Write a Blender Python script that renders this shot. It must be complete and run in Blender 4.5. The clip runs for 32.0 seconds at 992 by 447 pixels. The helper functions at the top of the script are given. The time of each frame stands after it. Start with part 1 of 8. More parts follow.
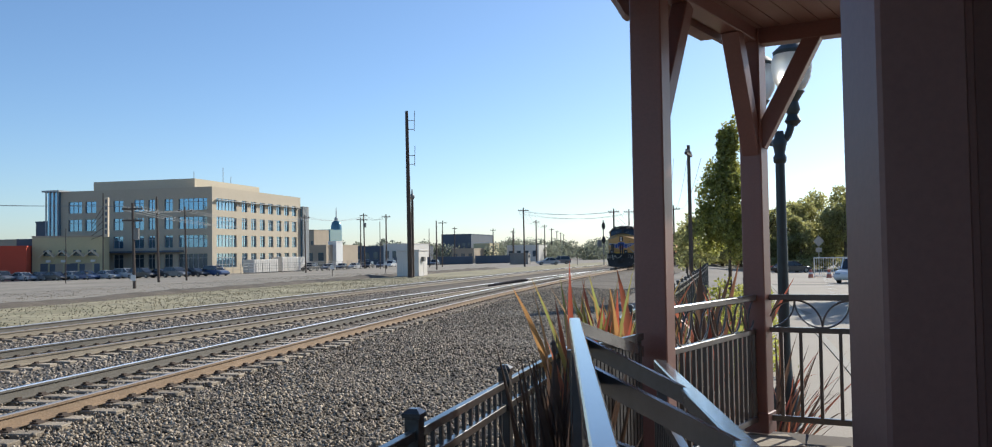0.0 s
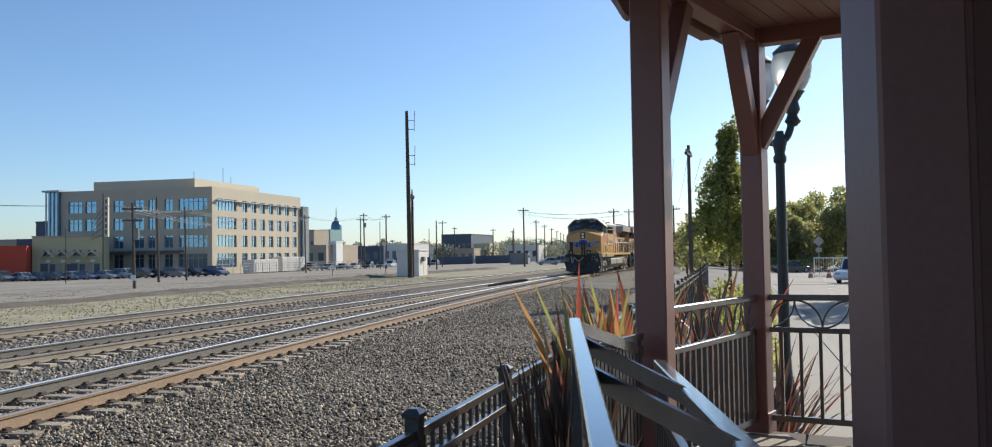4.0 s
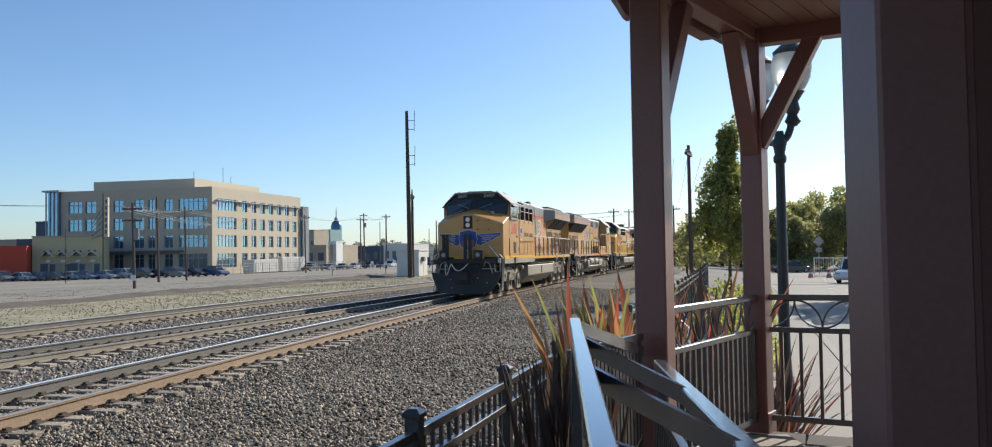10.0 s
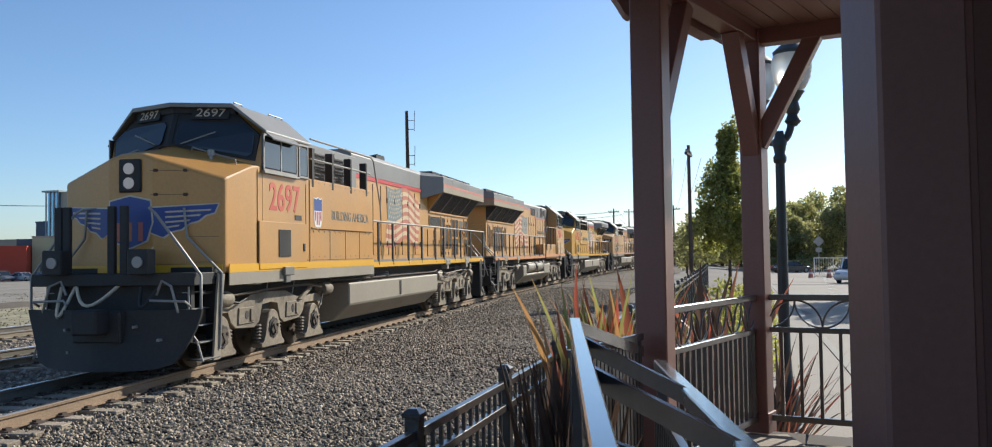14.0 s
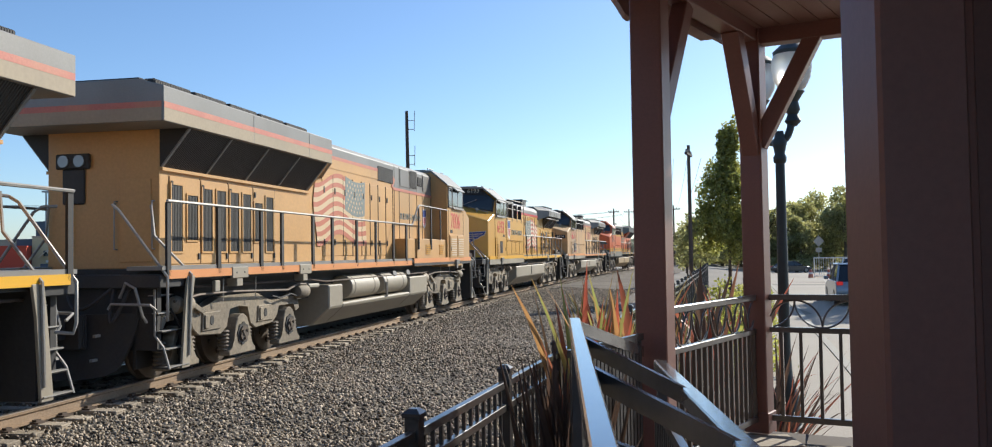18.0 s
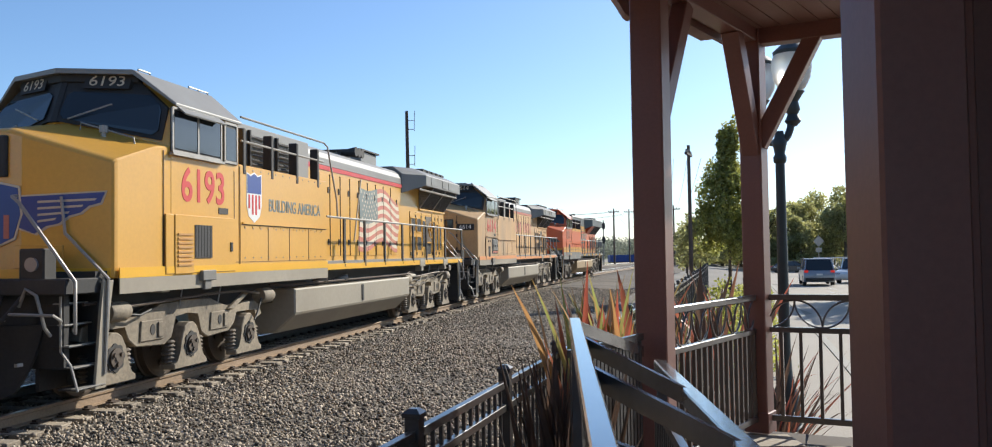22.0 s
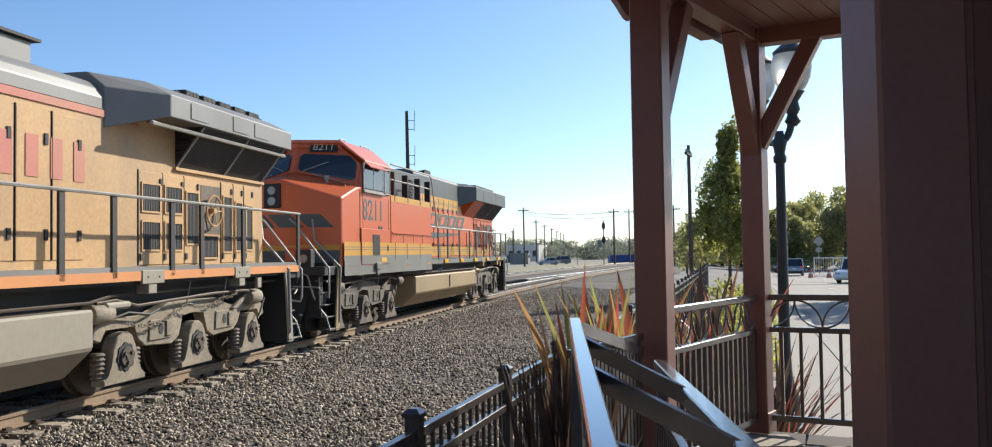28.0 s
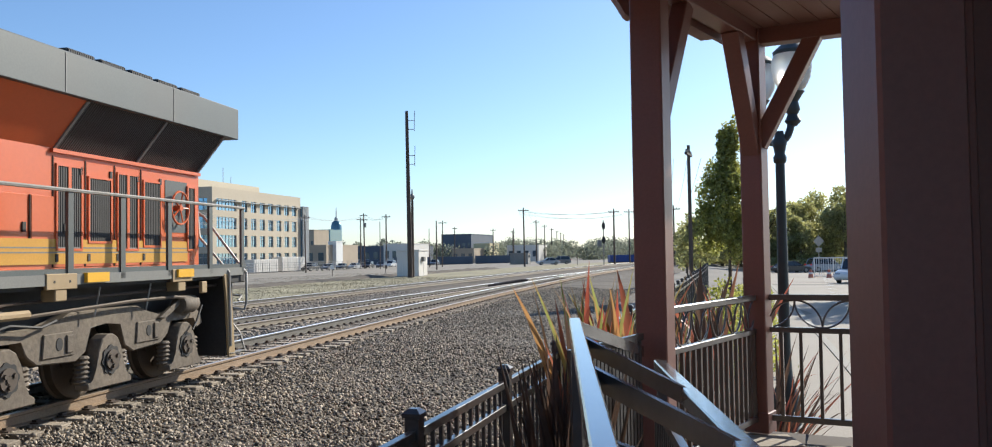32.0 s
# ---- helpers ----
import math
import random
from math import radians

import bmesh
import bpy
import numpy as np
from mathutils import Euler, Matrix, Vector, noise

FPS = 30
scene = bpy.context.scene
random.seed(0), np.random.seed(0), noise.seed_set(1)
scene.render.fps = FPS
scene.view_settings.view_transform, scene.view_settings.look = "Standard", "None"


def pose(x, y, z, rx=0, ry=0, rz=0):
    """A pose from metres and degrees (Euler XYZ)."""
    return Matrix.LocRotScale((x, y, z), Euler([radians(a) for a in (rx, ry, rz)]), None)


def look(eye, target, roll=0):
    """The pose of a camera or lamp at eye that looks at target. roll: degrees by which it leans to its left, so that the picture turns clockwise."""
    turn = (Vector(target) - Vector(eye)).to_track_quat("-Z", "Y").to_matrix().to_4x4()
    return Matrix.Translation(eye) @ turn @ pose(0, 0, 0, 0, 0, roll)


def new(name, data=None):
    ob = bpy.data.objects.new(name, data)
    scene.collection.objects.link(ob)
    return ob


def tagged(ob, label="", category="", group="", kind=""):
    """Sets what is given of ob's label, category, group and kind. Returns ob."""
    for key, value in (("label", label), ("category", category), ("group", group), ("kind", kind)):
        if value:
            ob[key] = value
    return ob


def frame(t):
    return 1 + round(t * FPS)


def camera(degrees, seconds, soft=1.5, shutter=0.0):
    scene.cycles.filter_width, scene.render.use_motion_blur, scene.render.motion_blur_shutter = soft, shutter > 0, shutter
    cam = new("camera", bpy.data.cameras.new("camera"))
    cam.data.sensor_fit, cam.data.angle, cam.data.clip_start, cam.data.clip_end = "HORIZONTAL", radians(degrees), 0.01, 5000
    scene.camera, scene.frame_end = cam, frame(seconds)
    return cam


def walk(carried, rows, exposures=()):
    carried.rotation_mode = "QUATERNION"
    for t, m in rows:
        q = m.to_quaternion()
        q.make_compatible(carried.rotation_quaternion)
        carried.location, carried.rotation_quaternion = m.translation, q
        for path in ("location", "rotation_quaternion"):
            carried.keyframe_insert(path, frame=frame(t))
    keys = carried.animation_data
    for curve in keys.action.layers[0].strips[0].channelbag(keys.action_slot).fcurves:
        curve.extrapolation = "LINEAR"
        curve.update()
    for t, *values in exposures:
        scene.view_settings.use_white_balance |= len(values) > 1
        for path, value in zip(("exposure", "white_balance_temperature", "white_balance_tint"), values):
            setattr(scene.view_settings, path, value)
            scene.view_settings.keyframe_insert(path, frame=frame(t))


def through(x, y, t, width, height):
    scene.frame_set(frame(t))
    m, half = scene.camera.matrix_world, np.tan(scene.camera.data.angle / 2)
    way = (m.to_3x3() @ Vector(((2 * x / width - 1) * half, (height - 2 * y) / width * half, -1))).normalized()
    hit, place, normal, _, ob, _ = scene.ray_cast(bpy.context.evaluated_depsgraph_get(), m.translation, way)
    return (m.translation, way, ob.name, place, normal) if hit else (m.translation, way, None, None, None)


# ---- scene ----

# camera: it stands still on the station porch
cam = camera(59.9, 32.0, soft=1.1)
EYE = (0.0, 0.0, 1.86)
PITCH = radians(1.965)
VIEW = look(EYE, (0.0, math.cos(PITCH), 1.86 + math.sin(PITCH)), -0.843)
walk(cam, [(0.0, VIEW), (32.0, VIEW)], exposures=[(0.0, 0.23, 6050, 8), (14.0, 0.23, 6050, 8), (18.0, 0.36, 6050, 8), (22.0, 0.42, 6050, 8), (32.0, 0.43, 6050, 8)])

# daylight: low warm sun from ahead on the right, clear sky
SUN_AZ, SUN_EL = radians(47), radians(29.5)
world = bpy.data.worlds.new("sky")
scene.world = world
world.use_nodes = True
wn = world.node_tree.nodes
sky = wn.new("ShaderNodeTexSky")
sky.sky_type = "NISHITA"
sky.sun_disc = False
sky.sun_elevation = SUN_EL
sky.sun_rotation = radians(90) - SUN_AZ
sky.air_density, sky.dust_density, sky.ozone_density = 0.9, 0.5, 4.0
wn["Background"].inputs["Strength"].default_value = 0.12
world.node_tree.links.new(sky.outputs[0], wn["Background"].inputs["Color"])
sun_data = bpy.data.lights.new("sun", "SUN")
sun_data.energy, sun_data.angle, sun_data.color = 5.0, radians(0.6), (1.0, 0.9, 0.74)
sun = new("sun", sun_data)
SUN_DIR = Vector((math.cos(SUN_AZ) * math.cos(SUN_EL), math.sin(SUN_AZ) * math.cos(SUN_EL), math.sin(SUN_EL)))
sun.matrix_world = look(SUN_DIR * 50, (0, 0, 0))
tagged(sun, kind="structure")


# ---- materials ----
def mat(name, color, rough=0.6, metal=0.0, var=0.18, scale=1.5, fine=40.0, bump=0.0, dirt=None, dirt_amount=0.35, island=0.0, rand=0.0, coat=0.0):
    """A procedural surface: base colour with broad and fine variation, optional dirt patches, bump and per-piece variation."""
    m = bpy.data.materials.new(name)
    m.use_nodes = True
    t = m.node_tree
    n, l = t.nodes, t.links
    b = n["Principled BSDF"]
    b.inputs["Roughness"].default_value = rough
    b.inputs["Metallic"].default_value = metal
    if coat:
        b.inputs["Coat Weight"].default_value = coat
        b.inputs["Coat Roughness"].default_value = 0.15
    co = n.new("ShaderNodeTexCoord")
    big, small = n.new("ShaderNodeTexNoise"), n.new("ShaderNodeTexNoise")
    big.inputs["Scale"].default_value, small.inputs["Scale"].default_value = scale, fine
    big.inputs["Detail"].default_value, small.inputs["Detail"].default_value = 4.0, 3.0
    l.new(co.outputs["Object"], big.inputs["Vector"])
    l.new(co.outputs["Object"], small.inputs["Vector"])
    add = n.new("ShaderNodeMath")
    add.operation = "ADD"
    l.new(big.outputs["Fac"], add.inputs[0])
    l.new(small.outputs["Fac"], add.inputs[1])
    rng = n.new("ShaderNodeMapRange")
    rng.inputs["From Min"].default_value, rng.inputs["From Max"].default_value = 0.6, 1.4
    rng.inputs["To Min"].default_value, rng.inputs["To Max"].default_value = 1.0 - var, 1.0 + var
    l.new(add.outputs[0], rng.inputs["Value"])
    value = rng.outputs["Result"]
    if island or rand:
        src = n.new("ShaderNodeNewGeometry").outputs["Random Per Island"] if island else n.new("ShaderNodeObjectInfo").outputs["Random"]
        r2 = n.new("ShaderNodeMapRange")
        k = island or rand
        r2.inputs["To Min"].default_value, r2.inputs["To Max"].default_value = 1.0 - k, 1.0 + k
        l.new(src, r2.inputs["Value"])
        mu = n.new("ShaderNodeMath")
        mu.operation = "MULTIPLY"
        l.new(value, mu.inputs[0])
        l.new(r2.outputs["Result"], mu.inputs[1])
        value = mu.outputs[0]
    vm = n.new("ShaderNodeVectorMath")
    vm.operation = "SCALE"
    vm.inputs[0].default_value = color[:3]
    l.new(value, vm.inputs["Scale"])
    out = vm.outputs["Vector"]
    if dirt:
        st = n.new("ShaderNodeTexNoise")
        st.inputs["Scale"].default_value, st.inputs["Detail"].default_value = scale * 0.7, 8.0
        mp = n.new("ShaderNodeMapping")
        mp.inputs["Scale"].default_value = (1.0, 1.0, 0.35)
        l.new(co.outputs["Object"], mp.inputs["Vector"])
        l.new(mp.outputs["Vector"], st.inputs["Vector"])
        cr = n.new("ShaderNodeMapRange")
        cr.inputs["From Min"].default_value, cr.inputs["From Max"].default_value = 0.48, 0.72
        cr.inputs["To Max"].default_value = dirt_amount
        l.new(st.outputs["Fac"], cr.inputs["Value"])
        mx = n.new("ShaderNodeMix")
        mx.data_type = "RGBA"
        mx.inputs["B"].default_value = (*dirt[:3], 1.0)
        l.new(cr.outputs["Result"], mx.inputs["Factor"])
        l.new(out, mx.inputs["A"])
        out = mx.outputs["Result"]
    l.new(out, b.inputs["Base Color"])
    if bump:
        bp = n.new("ShaderNodeBump")
        bp.inputs["Strength"].default_value, bp.inputs["Distance"].default_value = min(1.0, bump), 0.02
        l.new(small.outputs["Fac"], bp.inputs["Height"])
        l.new(bp.outputs["Normal"], b.inputs["Normal"])
    return m


def glass_mat(name, color, rough=0.05, spec=0.5, metal=0.0):
    m = bpy.data.materials.new(name)
    m.use_nodes = True
    b = m.node_tree.nodes["Principled BSDF"]
    b.inputs["Base Color"].default_value = (*color, 1)
    b.inputs["Roughness"].default_value = rough
    b.inputs["Metallic"].default_value = metal
    b.inputs["Specular IOR Level"].default_value = spec
    return m


def lamp_mat(name, color, strength):
    m = bpy.data.materials.new(name)
    m.use_nodes = True
    b = m.node_tree.nodes["Principled BSDF"]
    b.inputs["Base Color"].default_value = (*color, 1)
    b.inputs["Emission Color"].default_value = (*color, 1)
    b.inputs["Emission Strength"].default_value = strength
    return m


M_BALLAST = mat("ballast_ground", (0.12, 0.098, 0.074), 0.95, var=0.6, scale=0.35, fine=22, bump=1.0, dirt=(0.08, 0.066, 0.055))
M_STONE = mat("crushed_stone", (0.285, 0.235, 0.175), 0.85, var=0.3, scale=2, fine=30, island=0.9)
M_STONE_GREY = mat("grey_stone", (0.28, 0.236, 0.188), 0.9, var=0.2, scale=2, fine=30, island=0.7)
M_GRASS_DRY = mat("dry_grass_gravel", (0.31, 0.27, 0.165), 0.95, var=0.5, scale=0.3, fine=2.4, bump=0.8, dirt=(0.2, 0.185, 0.09), dirt_amount=0.6)
M_YARD = mat("yard_dirt", (0.26, 0.228, 0.182), 0.95, var=0.4, scale=0.09, fine=1.3, bump=0.5, dirt=(0.33, 0.292, 0.24), dirt_amount=0.5)
M_ASPHALT = mat("old_asphalt", (0.22, 0.195, 0.165), 0.9, var=0.2, scale=0.08, fine=20, bump=0.4, dirt=(0.15, 0.135, 0.115), dirt_amount=0.5)
M_STREET = mat("street_concrete", (0.34, 0.295, 0.24), 0.85, var=0.13, scale=0.2, fine=25, bump=0.3, dirt=(0.25, 0.22, 0.18), dirt_amount=0.4)
M_LAND = mat("distant_land", (0.22, 0.19, 0.14), 0.95, var=0.3, scale=0.01, fine=0.4)
M_RAIL_OLD = mat("rail_old_rust", (0.25, 0.21, 0.155), 0.75, metal=0.0, var=0.25, scale=1.2, fine=30, bump=0.3)
M_RAIL = mat("rail_rust", (0.26, 0.18, 0.112), 0.65, metal=0.2, var=0.25, scale=1.2, fine=30, bump=0.3)
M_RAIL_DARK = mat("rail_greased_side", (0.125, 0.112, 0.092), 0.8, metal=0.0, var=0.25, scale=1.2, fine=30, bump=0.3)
# left rail head: near-white base carries the sun's sheen, unlike the right head
M_RAIL_SHEEN = mat("rail_sheen_head", (0.9, 0.89, 0.87), 0.3, metal=1.0, var=0.06, scale=0.8, fine=60)
M_RAIL_TOP = mat("rail_dull_head", (0.45, 0.37, 0.3), 0.3, metal=0.8, var=0.12, scale=0.8, fine=60)
M_TIE = mat("weathered_tie", (0.36, 0.295, 0.22), 0.95, var=0.25, scale=3, fine=40, bump=0.5, rand=0.25)
M_IRON = mat("track_iron", (0.09, 0.065, 0.05), 0.8, metal=0.3, var=0.3)
M_YELLOW = mat("armour_yellow_paint", (0.57, 0.285, 0.07), 0.42, var=0.1, scale=0.8, fine=20, dirt=(0.34, 0.22, 0.11), dirt_amount=0.4, coat=0.2)
M_YELLOW_NEW = mat("bright_yellow_paint", (0.66, 0.345, 0.05), 0.36, var=0.07, scale=0.8, fine=20, dirt=(0.5, 0.28, 0.09), dirt_amount=0.2, coat=0.3)
M_YELLOW_OLD = mat("faded_yellow_paint", (0.54, 0.30, 0.105), 0.55, var=0.12, scale=0.8, fine=20, dirt=(0.33, 0.235, 0.13), dirt_amount=0.5)
M_YELLOW_WORN = mat("worn_yellow_paint", (0.54, 0.32, 0.135), 0.6, var=0.18, scale=0.8, fine=20, dirt=(0.25, 0.19, 0.13), dirt_amount=0.75)
M_ORANGE = mat("orange_paint", (0.62, 0.118, 0.028), 0.42, var=0.06, scale=0.8, fine=20, dirt=(0.42, 0.13, 0.06), dirt_amount=0.3, coat=0.2)
M_STRIPE_Y = mat("stripe_yellow", (0.75, 0.40, 0.02), 0.4, var=0.06)
M_STRIPE_M = mat("stripe_mustard", (0.58, 0.29, 0.03), 0.45, var=0.12)
M_STRIPE_O = mat("faded_stripe", (0.66, 0.27, 0.09), 0.5, var=0.1)
M_GREY = mat("loco_grey_paint", (0.225, 0.215, 0.195), 0.5, var=0.12, scale=0.8, dirt=(0.12, 0.10, 0.08), dirt_amount=0.5)
M_DKGREEN = mat("dark_green_paint", (0.085, 0.095, 0.09), 0.5, var=0.15, scale=0.8, dirt=(0.10, 0.085, 0.07), dirt_amount=0.4)
M_TRUCK = mat("dusty_truck_grey", (0.265, 0.215, 0.15), 0.75, var=0.4, scale=1.2, fine=18, dirt=(0.10, 0.08, 0.06), dirt_amount=0.65, bump=0.3)
M_TANK = mat("dusty_tank_grey", (0.33, 0.285, 0.215), 0.55, var=0.1, scale=0.6, fine=12, dirt=(0.24, 0.2, 0.15), dirt_amount=0.5)
M_TANK_TAN = mat("ochre_dust_tank", (0.37, 0.26, 0.135), 0.55, var=0.12, scale=0.6, fine=12, dirt=(0.27, 0.19, 0.11), dirt_amount=0.5)
M_TRUCK_DARK = mat("grimy_truck_steel", (0.15, 0.118, 0.085), 0.75, var=0.45, scale=1.2, fine=18, dirt=(0.05, 0.042, 0.035), dirt_amount=0.7, bump=0.3)
M_SILL = mat("grey_green_sill", (0.19, 0.185, 0.165), 0.6, var=0.15, scale=1.0, dirt=(0.14, 0.11, 0.08), dirt_amount=0.5)
M_BLACK = mat("grimy_black", (0.028, 0.026, 0.025), 0.7, var=0.3, scale=1.5, fine=25, dirt=(0.08, 0.065, 0.05), dirt_amount=0.5)
M_GRILLE = mat("grille_dark", (0.034, 0.031, 0.028), 0.7, var=0.25)
_t = M_GRILLE.node_tree
_wave, _bump, _co = _t.nodes.new("ShaderNodeTexWave"), _t.nodes.new("ShaderNodeBump"), _t.nodes.new("ShaderNodeTexCoord")
_wave.inputs["Scale"].default_value = 7.0
_bump.inputs["Strength"].default_value, _bump.inputs["Distance"].default_value = 1.0, 0.015
_t.links.new(_co.outputs["Object"], _wave.inputs["Vector"])
_t.links.new(_wave.outputs["Fac"], _bump.inputs["Height"])
_t.links.new(_bump.outputs["Normal"], _t.nodes["Principled BSDF"].inputs["Normal"])
M_DUSTY_PANEL = mat("dusty_tan_panel", (0.34, 0.265, 0.17), 0.6, var=0.12, scale=0.8, fine=20, dirt=(0.24, 0.2, 0.15), dirt_amount=0.5)
M_STEEL = mat("handrail_steel", (0.33, 0.31, 0.28), 0.5, metal=0.25, var=0.2, scale=3, dirt=(0.2, 0.17, 0.13), dirt_amount=0.4)
M_WHEEL = mat("wheel_steel", (0.12, 0.095, 0.075), 0.6, metal=0.5, var=0.2)
M_GLASS = glass_mat("cab_glass", (0.02, 0.025, 0.03), 0.06, 0.7)
M_RED = mat("sign_red", (0.55, 0.035, 0.03), 0.45, var=0.1, scale=2)
M_FADED_RED = mat("faded_red", (0.50, 0.16, 0.11), 0.6, var=0.15, scale=2, dirt=(0.5, 0.3, 0.15), dirt_amount=0.5)
M_NUMBER = mat("number_red", (0.55, 0.085, 0.05), 0.5, var=0.15, scale=2, dirt=(0.5, 0.25, 0.1), dirt_amount=0.3)
M_BLUE = mat("emblem_blue", (0.035, 0.07, 0.26), 0.45, var=0.1)
M_WHITE = mat("white_paint", (0.72, 0.71, 0.68), 0.5, var=0.07)
M_FLAG_WHITE = mat("sun_bleached_white", (0.60, 0.44, 0.26), 0.6, var=0.12, scale=2)
M_FLAG_RED = mat("sun_bleached_red", (0.47, 0.15, 0.085), 0.6, var=0.12, scale=2)
M_FADED_WHITE = mat("faded_white", (0.62, 0.52, 0.38), 0.6, var=0.12, scale=2)
M_FADED_BLUE = mat("faded_slate", (0.19, 0.215, 0.20), 0.6, var=0.12, scale=2)
M_LAMP = lamp_mat("headlamp_glow", (0.45, 0.4, 0.36), 0.25)
M_LENS = glass_mat("lamp_lens", (0.26, 0.26, 0.27), 0.1, 0.8)
M_POST = mat("red_brown_paint", (0.225, 0.105, 0.085), 0.42, var=0.1, scale=2.5, fine=60, bump=0.02)
M_SOFFIT = mat("brown_soffit_boards", (0.24, 0.125, 0.095), 0.55, var=0.15, scale=3, fine=50)
M_FENCE = mat("black_fence_paint", (0.045, 0.044, 0.045), 0.3, var=0.2, scale=3, fine=50, coat=0.5)
M_RAILING = mat("dark_bronze_railing", (0.085, 0.072, 0.065), 0.28, var=0.15, scale=3, coat=0.7)
M_FRAME = mat("sign_frame_steel", (0.085, 0.088, 0.095), 0.22, metal=0.0, var=0.12, scale=4, dirt=(0.22, 0.22, 0.22), dirt_amount=0.25, coat=1.0)
M_PAVER = mat("stone_paving", (0.29, 0.245, 0.195), 0.8, var=0.15, scale=2, fine=35, bump=0.3, rand=0.2)
M_JOINT = mat("paving_joint", (0.12, 0.10, 0.085), 0.95)
M_LAMPPOST = mat("lamp_post_green_black", (0.025, 0.032, 0.03), 0.45, var=0.2)
M_CONC = mat("concrete_wall", (0.47, 0.40, 0.30), 0.85, var=0.07, scale=0.15, fine=3)
M_CONC_TOP = mat("penthouse_wall", (0.52, 0.45, 0.335), 0.85, var=0.06, scale=0.15, fine=3)
M_WINGLASS = glass_mat("blue_window_glass", (0.17, 0.31, 0.45), 0.06, 0.6, 0.75)
M_WINDARK = glass_mat("dark_window_glass", (0.06, 0.09, 0.12), 0.1, 0.6, 0.3)
M_FRAMEBLUE = mat("window_frame_grey", (0.35, 0.36, 0.36), 0.5)
M_STUCCO = mat("yellow_stucco", (0.52, 0.45, 0.27), 0.9, var=0.1, scale=0.3, fine=5)
M_REDWALL = mat("red_wall", (0.50, 0.07, 0.035), 0.8, var=0.1, scale=0.3)
M_TAN = mat("tan_wall", (0.42, 0.34, 0.25), 0.9, var=0.1, scale=0.3)
M_GRASS_TUFT = mat("dry_grass_clumps", (0.29, 0.25, 0.16), 0.95, var=0.3, scale=0.5, fine=8, island=0.25)
M_CLOD = mat("dirt_clods", (0.27, 0.225, 0.165), 0.95, var=0.25, scale=0.5, fine=8, island=0.4)
M_SHED = mat("white_metal_shed", (0.66, 0.62, 0.56), 0.5, var=0.06, scale=0.8)
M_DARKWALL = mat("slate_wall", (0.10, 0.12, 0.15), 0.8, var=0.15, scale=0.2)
M_TEAL = glass_mat("teal_tower_glass", (0.10, 0.2, 0.25), 0.15, 0.6, 0.3)
M_POLE = mat("weathered_pole_wood", (0.10, 0.075, 0.06), 0.9, var=0.2, scale=1, fine=15)
M_WIRE = mat("power_wire", (0.25, 0.25, 0.25), 0.6)
def foliage_mat(name, color, glow, through=0.5, island=0.4):
    m = mat(name, color, 0.6, var=0.2, scale=0.6, fine=6, island=island)
    t = m.node_tree
    b = t.nodes["Principled BSDF"]
    src = b.inputs["Base Color"].links[0].from_socket
    mul = t.nodes.new("ShaderNodeVectorMath")
    mul.operation = "MULTIPLY"
    mul.inputs[1].default_value = glow
    t.links.new(src, mul.inputs[0])
    tr = t.nodes.new("ShaderNodeBsdfTranslucent")
    t.links.new(mul.outputs[0], tr.inputs["Color"])
    ms = t.nodes.new("ShaderNodeMixShader")
    ms.inputs[0].default_value = through
    t.links.new(b.outputs[0], ms.inputs[1])
    t.links.new(tr.outputs[0], ms.inputs[2])
    t.links.new(ms.outputs[0], t.nodes["Material Output"].inputs["Surface"])
    return m


M_LEAF_TREE = foliage_mat("tree_leaf", (0.27, 0.28, 0.11), (1.5, 1.45, 0.8), 0.6)
M_LEAF_DARK = foliage_mat("dark_tree_leaf", (0.30, 0.30, 0.17), (1.5, 1.45, 1.0), 0.65)
# far leaves: distance haze is mixed into the base colour, paler and greyer
M_LEAF_FAR = foliage_mat("haze_tinted_leaf", (0.2, 0.215, 0.18), (1.3, 1.3, 1.1), island=0.3)
M_BARK = mat("tree_bark", (0.10, 0.075, 0.055), 0.95, var=0.3, scale=3, fine=25, bump=0.5)


# ---- mesh helpers ----
def box(bm, x0, x1, y0, y1, z0, z1):
    v = [bm.verts.new((x, y, z)) for x in (x0, x1) for y in (y0, y1) for z in (z0, z1)]
    for f in ((0, 1, 3, 2), (4, 6, 7, 5), (0, 4, 5, 1), (2, 3, 7, 6), (0, 2, 6, 4), (1, 5, 7, 3)):
        bm.faces.new([v[i] for i in f])
    return v


def prism(bm, pts, a, b, axis="y"):
    """A polygon given in the two other axes (in order x, y, z), drawn out along one axis from a to b."""
    def at(p, c):
        return {"x": (c, p[0], p[1]), "y": (p[0], c, p[1]), "z": (p[0], p[1], c)}[axis]
    va = [bm.verts.new(at(p, a)) for p in pts]
    vb = [bm.verts.new(at(p, b)) for p in pts]
    n = len(pts)
    bm.faces.new(va)
    bm.faces.new(vb[::-1])
    for i in range(n):
        bm.faces.new((va[i], vb[i], vb[(i + 1) % n], va[(i + 1) % n]))


def loft(bm, rings, cap=True):
    vs = [[bm.verts.new(p) for p in r] for r in rings]
    n = len(vs[0])
    for a, b in zip(vs, vs[1:]):
        for i in range(n):
            bm.faces.new((a[i], a[(i + 1) % n], b[(i + 1) % n], b[i]))
    if cap:
        bm.faces.new(vs[0][::-1])
        bm.faces.new(vs[-1])


def rod(bm, p, q, r, n=8, r2=None):
    p, q = Vector(p), Vector(q)
    d = (q - p).normalized()
    u = d.orthogonal().normalized()
    w = d.cross(u)
    ring = lambda c, rr: [c + (u * math.cos(k * math.tau / n) + w * math.sin(k * math.tau / n)) * rr for k in range(n)]
    loft(bm, [ring(p, r), ring(q, r if r2 is None else r2)])


